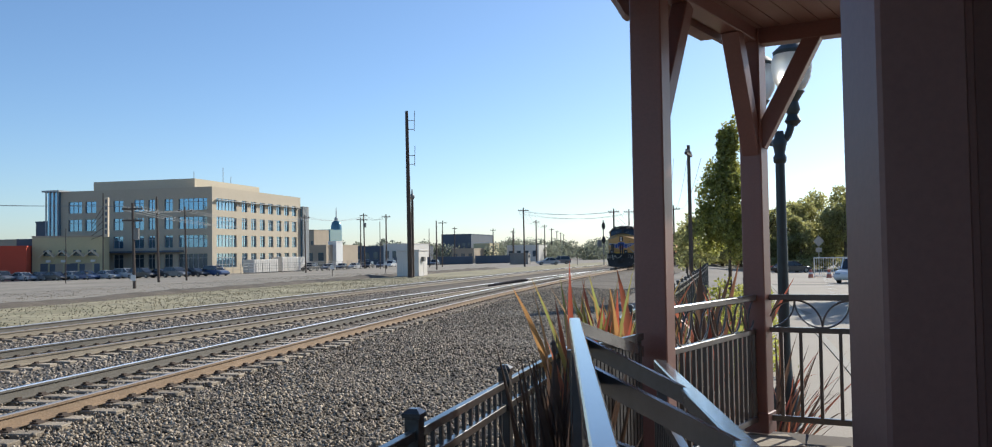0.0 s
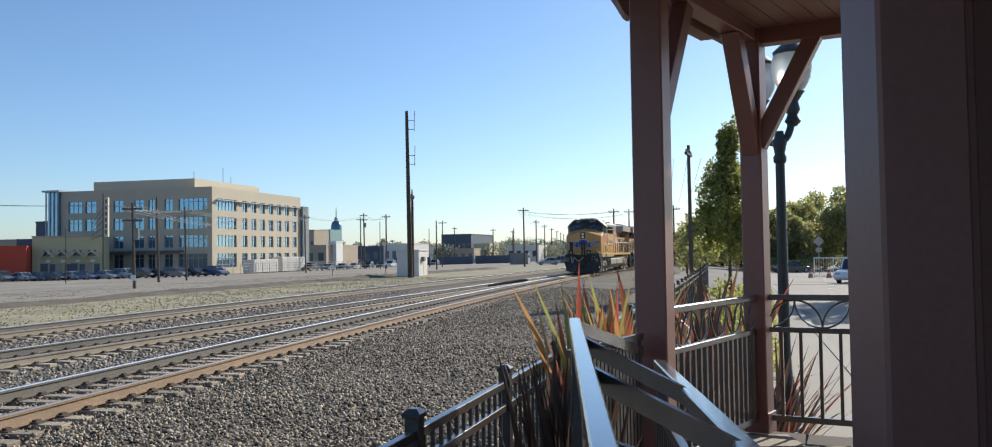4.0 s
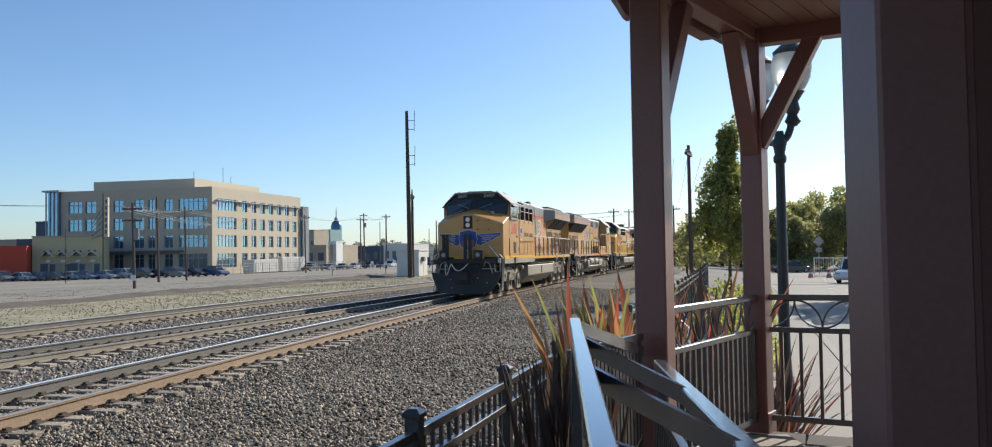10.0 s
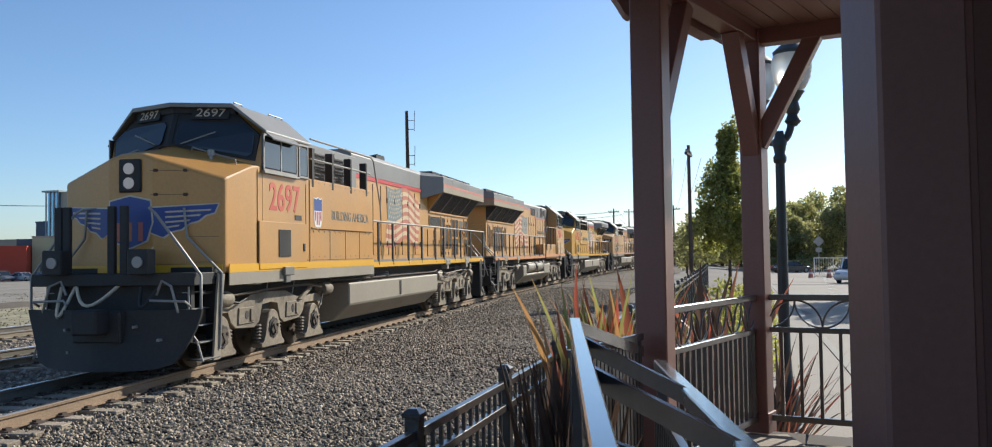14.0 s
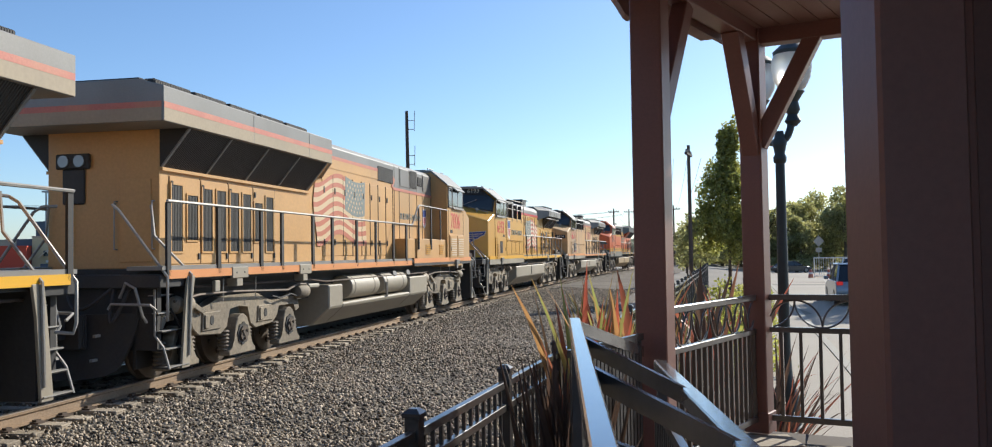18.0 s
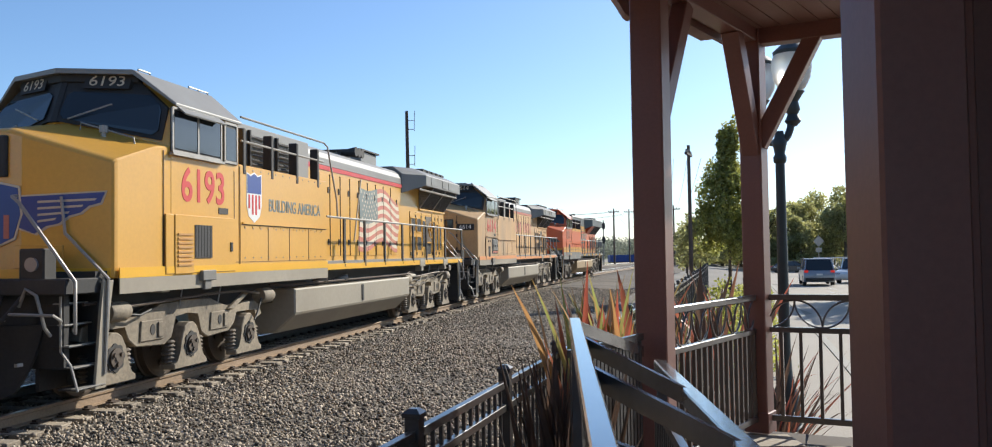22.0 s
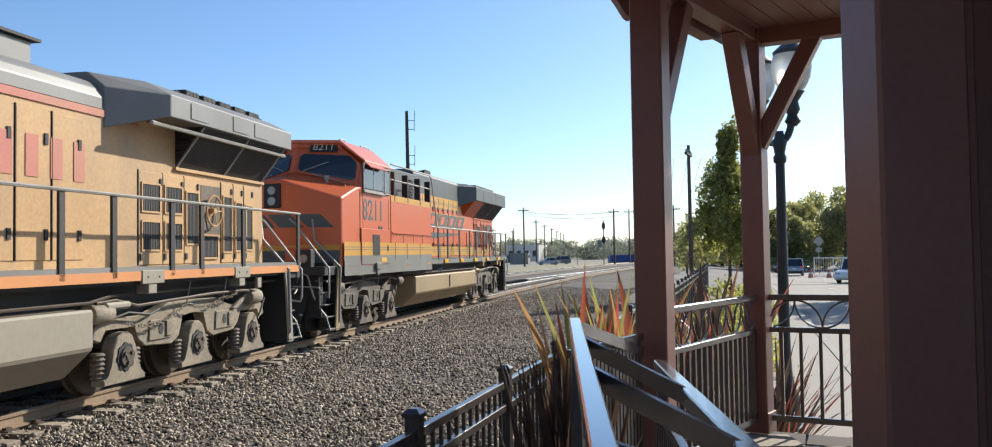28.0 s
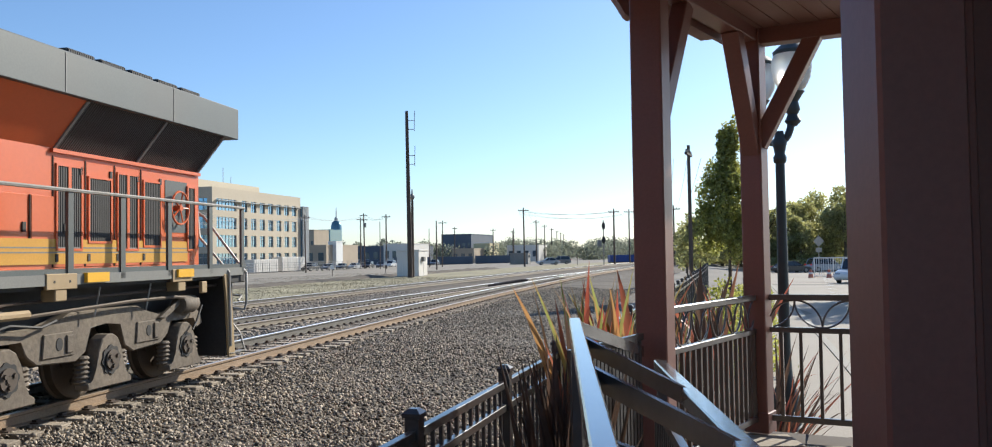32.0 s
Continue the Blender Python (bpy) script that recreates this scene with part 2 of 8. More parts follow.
def path(bm, pts, r, n=6):
    """A round bar bent along the points, in one piece."""
    pts = [Vector(p) for p in pts]
    rings, u = [], None
    for k, c in enumerate(pts):
        d = (pts[min(k + 1, len(pts) - 1)] - pts[max(k - 1, 0)]).normalized()
        u = d.orthogonal() if u is None else u - d * u.dot(d)
        if u.length < 1e-4:
            u = d.orthogonal()
        u = u.normalized()
        w = d.cross(u)
        rings.append([c + (u * math.cos(q * math.tau / n) + w * math.sin(q * math.tau / n)) * r for q in range(n)])
    loft(bm, rings)


def lathe(bm, prof, c=(0, 0, 0), n=16):
    """A turned form: (radius, z) from the bottom up, about the vertical through c."""
    loft(bm, [[(c[0] + r * math.cos(k * math.tau / n), c[1] + r * math.sin(k * math.tau / n), c[2] + z) for k in range(n)] for r, z in prof])


def part(name, bm, material, parent=None, label="", bevel=0.0, smooth=False):
    """Links a bmesh as one mesh object, under parent where one is given."""
    if bevel:
        bmesh.ops.bevel(bm, geom=list(bm.edges), offset=bevel, segments=1, affect="EDGES", clamp_overlap=True)
    bmesh.ops.recalc_face_normals(bm, faces=list(bm.faces))
    me = bpy.data.meshes.new(name)
    bm.to_mesh(me)
    bm.free()
    if smooth:
        me.shade_smooth()
        me.set_sharp_from_angle(angle=radians(40))
    me.materials.append(material)
    ob = new(name, me)
    if parent:
        ob.parent = parent
    if label:
        tagged(ob, label)
    return ob


def boxes(name, material, parent, *bs, label="", bevel=0.0):
    bm = bmesh.new()
    for b in bs:
        box(bm, *b)
    return part(name, bm, material, parent, label, bevel)


def thing(name, label, category, m=None, group="", kind=""):
    ob = new(name)
    ob.empty_display_size = 0.2
    if m is not None:
        ob.matrix_world = m
    return tagged(ob, label, category, group, kind)


def raw(name, verts, faces, material, parent=None, label=""):
    me = bpy.data.meshes.new(name)
    me.from_pydata(verts, [], faces)
    me.materials.append(material)
    ob = new(name, me)
    if parent:
        ob.parent = parent
    if label:
        tagged(ob, label)
    return ob


def text(name, s, size, material, parent, m, label="", squeeze=1.0, depth=0.004, bold=0.0, spacing=1.0):
    cu = bpy.data.curves.new(name, "FONT")
    cu.space_character = spacing
    cu.body, cu.size, cu.extrude, cu.align_x, cu.align_y, cu.offset = s, size, depth, "CENTER", "CENTER", bold
    tmp = bpy.data.objects.new(name, cu)
    me = bpy.data.meshes.new_from_object(tmp)
    bpy.data.objects.remove(tmp)
    me.transform(Matrix.Diagonal((squeeze, 1, 1, 1)))
    me.materials.clear()
    me.materials.append(material)
    ob = new(name, me)
    if parent:
        ob.parent = parent
    ob.matrix_local = m
    if label:
        tagged(ob, label)
    return ob


# ---- the line: a wide curve, R about 790 m; s runs away from the camera, w to the right ----
R, A0, X0, Y0 = 791.8, radians(10.392), -6.791, 10.0
CX, CY = X0 + R * math.cos(A0), Y0 - R * math.sin(A0)


def line(s, w=0.0):
    a = A0 + s / R
    return CX - (R - w) * math.cos(a), CY + (R - w) * math.sin(a)


def ground_z(w):
    """Height of the ground at w metres right of the line."""
    prof = ((-4000, -3.0), (-600, -1.6), (-95, -1.55), (-14, -0.44), (-3, -0.38), (-1.7, -0.25), (1.5, -0.25), (1.9, -0.22), (2.6, -0.22), (5.0, -0.33), (8, -0.36), (13, -0.5), (792, -0.5))
    for (a, za), (b, zb) in zip(prof, prof[1:]):
        if w <= b:
            return za + (zb - za) * (w - a) / (b - a)
    return prof[-1][1]


def ground_at(x, y):
    """Height of the ground; the street falls away gently towards its far end."""
    w = R - math.hypot(x - CX, y - CY)
    return ground_z(w) - (0.011 * min(max(y - 55, 0), 120) * min(1, max(0, (w - 8) / 6)))


def build_ground():
    ws = [792 - 1e-3, 500, 250, 120, 80, 50, 30, 20, 14, 10, 7, 5, 4, 3.2, 2.6, 1.5, 0, -1.5, -3, -4.5, -6, -7.5, -9, -10.5, -12, -13, -14.4, -16, -18, -20, -23, -26, -30,
          -36, -42, -50, -60, -70, -82, -95, -120, -160, -220, -320, -450, -600, -1000, -2000, -4000]
    ss = [-1900, -1200, -700, -400, -250, -160, -100, -60, -40] + list(range(-30, 120, 3)) + [125, 135, 150, 170, 200, 240, 290, 350, 450, 600, 800, 1100, 1500, 2000, 2500]
    th = [s / R for s in ss] + [(-1900 + math.tau * R) / R]
    verts, faces, idx = [], [], []
    for a in th[:-1]:
        for w in ws:
            x, y = CX - (R - w) * math.cos(A0 + a), CY + (R - w) * math.sin(A0 + a)
            near = max(0.0, 1 - math.hypot(x, y) / 160)
            z = ground_at(x, y) + near * 0.06 * noise.noise((x * 0.25, y * 0.25, 0)) * (1 if w < -14 or w > 3 else 0.35)
            verts.append((x, y, z))
    n, k = len(ws), len(th) - 1
    for i in range(k):
        for j in range(n - 1):
            faces.append((i * n + j, i * n + j + 1, ((i + 1) % k) * n + j + 1, ((i + 1) % k) * n + j))
            w = (ws[j] + ws[j + 1]) / 2
            idx.append(0 if -13.2 < w < 6.5 else 1 if -26 < w <= -13.2 else 2 if -95 < w <= -26 else 4 if w <= -450 or w > 100 else 3)
    ob = raw("ground", verts, faces, M_BALLAST)
    for m in (M_GRASS_DRY, M_YARD, M_ASPHALT, M_LAND):
        ob.data.materials.append(m)
    for p, i in zip(ob.data.polygons, idx):
        p.material_index = i
    ob.data.shade_smooth()
    tagged(ob, "railway yard ground of ballast, dry grass strip and dusty dirt", "ground", kind="structure")


build_ground()


# ---- tracks ----
def build_track(name, label, pts_of, s0, s1, step, tie_range, zf, gauge=0.752, right=M_RAIL):
    """One railway track: two rails (foot, web, head) along a given centre line, with ties and plates."""
    top = thing(name, label, "railway track", kind="structure")
    prof = [(-0.075, -0.175), (0.075, -0.175), (0.075, -0.163), (0.018, -0.145), (0.012, -0.055), (0.036, -0.04), (0.037, -0.008), (0.028, 0.0), (-0.028, 0.0), (-0.037, -0.008), (-0.036, -0.04), (-0.012, -0.055), (-0.018, -0.145), (-0.075, -0.163)]
    ss = np.arange(s0, s1 + step, step)
    for side in (-1, 1):
        verts, faces, mi = [], [], []
        n = len(prof)
        for s in ss:
            for dw, dz in prof:
                x, y = pts_of(s, side * gauge + dw)
                verts.append((x, y, zf(s) + dz))
        for i in range(len(ss) - 1):
            for j in range(n):
                faces.append((i * n + j, (i + 1) * n + j, (i + 1) * n + (j + 1) % n, i * n + (j + 1) % n))
                mi.append(1 if 6 <= j <= 8 else 0)
        ob = raw("rail", verts, faces, right if side > 0 else M_RAIL_DARK, top, "rust-brown steel rail" if side > 0 else "dark greased steel rail with sun sheen put into its head colour")
        ob.data.materials.append(M_RAIL_TOP if side > 0 else M_RAIL_SHEEN)
        for p, k in zip(ob.data.polygons, mi):
            p.material_index = k
    bm = bmesh.new()
    box(bm, -1.3, 1.3, -0.115, 0.115, -0.36, -0.178)
    bmesh.ops.bevel(bm, geom=list(bm.edges), offset=0.012, segments=1, affect="EDGES")
    tie_me = bpy.data.meshes.new("tie")
    bm.to_mesh(tie_me)
    bm.free()
    tie_me.materials.append(M_TIE)
    bm = bmesh.new()
    for sd in (-1, 1):
        box(bm, sd * gauge - 0.19, sd * gauge + 0.19, -0.09, 0.09, -0.178, -0.162)
        for e in (-0.1, 0.1):
            box(bm, sd * gauge + e - 0.03, sd * gauge + e + 0.03, -0.045, 0.045, -0.165, -0.135)
    plate_me = bpy.data.meshes.new("tie_plate")
    bm.to_mesh(plate_me)
    bm.free()
    plate_me.materials.append(M_IRON)
    rng = random.Random(name)
    s = tie_range[0]
    while s < tie_range[1]:
        z = zf(s)
        x, y = pts_of(s)
        x2, y2 = pts_of(s + 0.3)
        a = math.degrees(math.atan2(y2 - y, x2 - x)) - 90
        ob = new("tie", tie_me)
        ob.parent = top
        ob.matrix_local = pose(x, y, z + rng.uniform(-0.008, 0.004), 0, 0, a + rng.uniform(-1.2, 1.2)) @ pose(rng.uniform(-0.06, 0.06), 0, 0)
        pl = new("tie_plate", plate_me)
        pl.parent = top
        pl.matrix_local = pose(x, y, z + 0.002, 0, 0, a)
        s += 0.5 + rng.uniform(-0.02, 0.02)


SECOND = lambda s, dw=0.0: line(s, -5.85 + 0.076 * s + dw)
THIRD = lambda s, dw=0.0: line(s, -10.9 + 0.04 * min(s, 62) + dw)
build_track("main_track", "main railway track with rusty rails on ballast", lambda s, dw=0.0: line(s, dw), -40, 330, 3.0, (-12, 62), lambda s: 0.0)
build_track("second_track", "second railway track merging at a switch", SECOND, -40, 74, 2.0, (-6, 45), lambda s: -0.15 + 0.15 * min(1, max(0, (s - 25) / 45)) - 0.004, right=M_RAIL_OLD)
build_track("third_track", "far railway track along dry grass", THIRD, -40, 330, 3.0, (0, 40), lambda s: -0.17, right=M_RAIL_OLD)


# ---- ballast stones ----
def build_stones(name, label, material, spots, seed, size):
    rng = np.random.default_rng(seed)
    n = len(spots)
    base = np.array([(-1, -1, -0.7), (1, -1, -0.7), (1, 1, -0.7), (-1, 1, -0.7), (-0.75, -0.7, 0.75), (0.7, -0.75, 0.6), (0.7, 0.75, 0.8), (-0.7, 0.65, 0.6)])
    v = base[None] * rng.uniform(0.35, 1.4, (n, 8, 3)) * (rng.uniform(size[0], size[1], (n, 1, 1)) * rng.uniform(0.7, 1.3, (n, 1, 3)))
    a, b = rng.uniform(0, math.tau, n), rng.normal(0, 0.5, n)
    ca, sa, cb, sb = np.cos(a), np.sin(a), np.cos(b), np.sin(b)
    x, y, z = v[..., 0], v[..., 1] * cb[:, None] - v[..., 2] * sb[:, None], v[..., 1] * sb[:, None] + v[..., 2] * cb[:, None]
    v = np.stack([x * ca[:, None] - y * sa[:, None], x * sa[:, None] + y * ca[:, None], z], -1) + spots[:, None, :]
    quads = np.array([(0, 3, 2, 1), (4, 5, 6, 7), (0, 1, 5, 4), (1, 2, 6, 5), (2, 3, 7, 6), (3, 0, 4, 7)])
    f = (quads[None] + (np.arange(n) * 8)[:, None, None]).reshape(-1)
    me = bpy.data.meshes.new(name)
    me.vertices.add(n * 8)
    me.vertices.foreach_set("co", v.reshape(-1))
    me.loops.add(len(f))
    me.loops.foreach_set("vertex_index", f)
    me.polygons.add(n * 6)
    me.polygons.foreach_set("loop_start", np.arange(n * 6) * 4)
    me.update(calc_edges=True)
    me.materials.append(material)
    tagged(new(name, me), label, "gravel", kind="stuff")


def stone_spots(n, s_rng, w_rng, seed, skip=(), lift=0.0):
    """Scattered places on the ballast, thicker near the camera; none on the rails."""
    rng = np.random.default_rng(seed)
    s = s_rng[0] + (s_rng[1] - s_rng[0]) * rng.power(1.0, n)
    w = rng.uniform(w_rng[0], w_rng[1], n)
    keep = np.ones(n, bool)
    for c in skip:
        keep &= np.abs(w - c) > 0.1
    s, w = s[keep], w[keep]
    a = A0 + s / R
    x, y = CX - (R - w) * np.cos(a), CY + (R - w) * np.sin(a)
    z = lift + np.array([ground_z(k) for k in w]) + rng.uniform(-0.02, 0.025, len(w))
    return np.stack([x, y, z], -1)


near_spots = stone_spots(78000, (-7, 15), (1.3, 7.6), 3)
mid_spots = stone_spots(34000, (15, 42), (1.4, 6.5), 4)
bed_spots = stone_spots(20000, (-6, 34), (-1.5, 1.35), 5, (0.752, -0.752), 0.045)
build_stones("ballast", "crushed brown-grey ballast stones beside the track", M_STONE, np.concatenate([near_spots, mid_spots, bed_spots]), 6, (0.009, 0.0255))
build_stones("ballast", "paler crushed stones between the tracks", M_STONE_GREY, stone_spots(26000, (0, 42), (-9.5, -1.6), 7), 8, (0.02, 0.04))

build_stones("grass_clumps", "dry yellow-green grass clumps in the strip beyond the tracks", M_GRASS_TUFT, stone_spots(9000, (5, 75), (-24.5, -12.6), 9, lift=0.0), 10, (0.015, 0.04))
build_stones("dirt_clods", "small clods and pebbles on the bare yard", M_CLOD, stone_spots(7000, (15, 110), (-46, -24.5), 11), 12, (0.012, 0.04))


# ---- locomotives ----
SPEED = 5.99


def build_loco(label, body, stripe, roof, lead=False, old_style=False, air_tanks=False, orange=False, slim=False, rad=(13.3, 14.1, 20.1), trucks=(2.2, 16.5), rear=19.2, low_rad=False, truck=M_TRUCK, tank_paint=M_TANK):
    """A six-axle wide-cab diesel: x runs from the nose corner to the rear, y to its left, z from the rail top."""
    L = thing("locomotive", label, "locomotive", group="coupled locomotives")
    # underframe
    boxes("underframe", M_BLACK, L, (-0.6, rear + 0.6, -1.0, 1.0, 0.95, 1.62), (-0.2, rear + 0.5, -1.42, 1.42, 1.5, 1.7), label="black steel underframe")
    # nose
    bm = bmesh.new()
    def ring(x, zc, ze, half=1.5, flat=0.2):
        return [(x, -half, 1.6), (x, half, 1.6), (x, half, ze), (x, flat, zc), (x, -flat, zc), (x, -half, ze)]
    loft(bm, [ring(-0.08, 3.55, 3.14, 1.48), ring(-0.03, 3.6, 3.18), ring(1.02, 3.85, 3.46, 1.524), ring(1.46, 3.85, 3.5, 1.524)])
    nose = part("nose", bm, body, L, bevel=0.02)
    # cab
    bm = bmesh.new()
    def cab(x, top, half=1.53):
        return [(x, -half, 1.44), (x, half, 1.44), (x, half, min(4.12, top)), (x, 0.95, top + 0.02), (x, -0.95, top + 0.02), (x, -half, min(4.12, top))]
    loft(bm, [cab(0.98, 3.6), cab(1.06, 4.05), cab(1.3, 4.56), cab(3.4, 4.58)])
    cabin = part("cab", bm, body, L, bevel=0.015)
    bm = bmesh.new()
    prism(bm, [(-1.57, 4.1), (-1.0, 4.575), (1.0, 4.575), (1.57, 4.1), (1.57, 4.15), (1.0, 4.64), (-1.0, 4.64), (-1.57, 4.15)], 1.05, 3.45, "x")
    part("cab_roof", bm, M_ORANGE if orange else roof, cabin, "orange cab roof" if orange else "grey cab roof", bevel=0.01)
    # windshields and the dark mask round them
    for sd in (-1, 1):
        def w(x, y, z):
            return (x - 0.03, sd * y, z)
        bm = bmesh.new()
        loft(bm, [[w(0.99, 0.03, 3.86), w(0.985, 1.42, 3.58), w(1.05, 1.47, 4.06), w(1.26, 0.98, 4.5), w(1.26, 0.03, 4.5)], [w(1.09, 0.03, 3.86), w(1.08, 1.42, 3.58), w(1.15, 1.47, 4.06), w(1.36, 0.98, 4.5), w(1.36, 0.03, 4.5)]])
        part("windshield_mask", bm, M_ORANGE if orange else M_BLACK, cabin, "orange window surround" if orange else "black window surround")
        bm = bmesh.new()
        glass = [(0.97, 0.16, 3.89), (0.965, 1.3, 3.66), (0.972, 1.38, 3.72), (1.02, 1.4, 4.02), (1.06, 1.36, 4.12), (1.14, 1.2, 4.27), (1.146, 0.2, 4.31), (1.13, 0.12, 4.25), (0.98, 0.12, 3.96)]
        loft(bm, [[w(*p) for p in glass], [w(p[0] + 0.08, p[1], p[2]) for p in glass]])
        part("windshield", bm, M_GLASS, cabin, "dark windshield pane")
        bm = bmesh.new()
        path(bm, [w(0.93, 0.25, 3.88), w(0.95, 0.8, 4.1)], 0.012)
        part("wiper", bm, M_STEEL, cabin)
    bm = bmesh.new()
    loft(bm, [[(0.945, -0.07, 3.84), (0.945, 0.07, 3.84), (1.22, 0.07, 4.52), (1.22, -0.07, 4.52)], [(1.1, -0.07, 3.84), (1.1, 0.07, 3.84), (1.36, 0.07, 4.52), (1.36, -0.07, 4.52)]])
    part("windshield_post", bm, body if orange else M_BLACK, cabin)
    bm = bmesh.new()
    prism(bm, [(-1.02, 4.46), (1.02, 4.46), (0.98, 4.6), (-0.98, 4.6)], 1.17, 1.32, "x")
    part("brow", bm, M_ORANGE if orange else M_BLACK, cabin, bevel=0.01)
    # side windows, doors and access panels on both flanks
    for sd in (-1, 1):
        y = sd * 1.53
        fl = lambda a, b, c, d, o=0.0, th=0.02: (a, b, min(y + sd * o, y + sd * (o + th)), max(y + sd * o, y + sd * (o + th)), c, d)
        boxes("window_frame", M_BLACK, cabin, fl(1.34, 2.78, 3.42, 4.08), fl(2.86, 3.3, 3.4, 4.06))
        boxes("window_pane", M_GLASS, cabin, fl(1.4, 2.02, 3.48, 4.02, 0.014))
        boxes("window_pane", M_GLASS, cabin, fl(2.1, 2.72, 3.48, 4.02, 0.014))
        boxes("window_pane", M_GLASS, cabin, fl(2.92, 3.24, 3.46, 4.0, 0.014))
        bm = bmesh.new()
        for a, b in ((1.34, 2.78), (2.86, 3.3)):
            for r in (fl(a, b, 3.41, 3.45, 0.02), fl(a, b, 4.05, 4.09, 0.02), fl(a, a + 0.04, 3.41, 4.09, 0.02), fl(b - 0.04, b, 3.41, 4.09, 0.02), ):
                box(bm, *r)
        for r in (fl(2.04, 2.08, 3.45, 4.05, 0.02), fl(1.3, 2.8, 3.37, 3.41, 0.0, 0.08)):
            box(bm, *r)
        part("window_trim", bm, M_STEEL, cabin)
        # awning over the side window
        bm = bmesh.new()
        loft(bm, [[(1.48, y, 4.12), (1.48, y + sd * 0.16, 3.98), (1.48, y + sd * 0.17, 4.0), (1.48, y, 4.14)], [(2.7, y, 4.12), (2.7, y + sd * 0.16, 3.98), (2.7, y + sd * 0.17, 4.0), (2.7, y, 4.14)]])
        part("awning", bm, M_ORANGE if orange else M_GREY, cabin)
        door = boxes("battery_door", body, cabin, fl(1.18, 3.22, 1.62, 2.5, 0, 0.03), bevel=0.008)
        if orange:
            boxes("yellow_band", M_STRIPE_M, door, fl(1.2, 3.2, 1.85, 2.17, 0.029, 0.005))
            boxes("lower_band", M_SILL, door, fl(1.2, 3.2, 1.635, 1.85, 0.029, 0.005))
            for z in (1.98, 2.04):
                boxes("pin_line", M_SILL, door, fl(1.2, 3.2, z, z + 0.018, 0.033, 0.004))
            boxes("reflector", M_STRIPE_Y, door, fl(2.6, 2.98, 1.68, 1.79, 0.033, 0.004))
        else:
            boxes("stripe", stripe, door, fl(1.2, 3.2, 1.635, 1.735, 0.029, 0.005))
        boxes("panel_gap", M_IRON, cabin, fl(3.23, 3.242, 1.6, 3.3, 0.0, 0.006))
        boxes("panel_gap", M_IRON, cabin, fl(1.16, 1.174, 1.6, 3.42, 0.0, 0.006))
        boxes("latch", M_BLACK, door, fl(3.05, 3.11, 1.95, 2.1, 0.028))
        boxes("label_plate", M_BLACK, cabin, fl(2.46, 2.74, 2.5, 2.58, 0.0, 0.01) if orange else fl(2.72, 3.02, 2.56, 2.66, 0.0, 0.01))
        if not old_style:
            boxes("grille", M_GRILLE, door, fl(1.95, 2.45, 1.85, 2.36, 0.025))
        bm = bmesh.new()
        box(bm, *fl(2.1, 2.5, 1.5, 1.66, 0.0, 0.09))
        box(bm, *fl(2.2, 2.4, 1.36, 1.52, 0.0, 0.06))
        part("receptacle", bm, M_SILL if orange else M_GREY, cabin, bevel=0.01)
        # lower sill, stripe
        boxes("sill", M_SILL if orange else M_BLACK if slim else M_TANK, L, fl(0.13, 7.25, 1.52 if slim else 1.39, 1.6, 0.004, 0.014))
        boxes("stripe", stripe, L, fl(0.13, 7.25, 1.6, 1.74, 0.004, 0.016))
        boxes("stripe", stripe, L, (7.3, rear + 0.55, min(sd * 1.46, sd * 1.5), max(sd * 1.46, sd * 1.5), 1.55, 1.68))
        boxes("walkway", M_DKGREEN if orange else M_GREY, L, (7.25, rear + 0.7, min(sd * 0.9, sd * 1.48), max(sd * 0.9, sd * 1.48), 1.68, 1.74))
        if slim:
            boxes("equipment_box", body, L, (3.3, 6.7, min(sd * 0.9, sd * 1.47), max(sd * 0.9, sd * 1.47), 1.5, 2.32), bevel=0.015)
            boxes("tool_box", body, L, (6.62, 7.45, min(sd * 0.95, sd * 1.42), max(sd * 0.95, sd * 1.42), 1.74, 2.31), bevel=0.015)
            bm = bmesh.new()
            for a in (3.75, 5.3):
                for k in range(5):
                    box(bm, a, a + 0.5, min(sd * 1.47, sd * 1.49), max(sd * 1.47, sd * 1.49), 1.85 + k * 0.065, 1.88 + k * 0.065)
            part("vent_slats", bm, M_YELLOW_NEW, L)
            bm = bmesh.new()
            path(bm, [(3.05, sd * 1.51, 3.3), (6.58, sd * 1.51, 3.3), (6.75, sd * 1.51, 3.22), (7.25, sd * 1.5, 2.73), (7.4, sd * 1.5, 2.7)], 0.024)
            part("cab_handrail", bm, M_STEEL, L)
            for a, z0 in ((4.1, 2.32), (5.2, 2.0), (6.55, 2.0)):
                boxes("stanchion", M_BLACK, L, (a, a + 0.08, min(sd * 1.475, sd * 1.51), max(sd * 1.475, sd * 1.51), z0, 3.29))
            for a, b, z0, z1 in ((4.5, 4.98, 4.0, 4.28), (5.15, 5.78, 3.88, 4.42), (7.45, 8.75, 3.88, 4.28)):
                boxes("upper_grille", M_GRILLE, L, (a, b, min(sd * 0.984, sd * 1.0), max(sd * 0.984, sd * 1.0), z0, z1), bevel=0.004)
            for a, b in ((3.7, 4.4), (5.92, 6.78)):
                boxes("upper_door", roof, L, (a, b, min(sd * 0.984, sd * 1.0), max(sd * 0.984, sd * 1.0), 3.86, 4.38), bevel=0.006)
            for a in (3.45, 4.44, 5.06, 5.85, 6.84, 7.3):
                boxes("panel_gap", M_IRON, L, (a, a + 0.014, min(sd * 0.98, sd * 0.99), max(sd * 0.98, sd * 0.99), 1.78, 4.42))
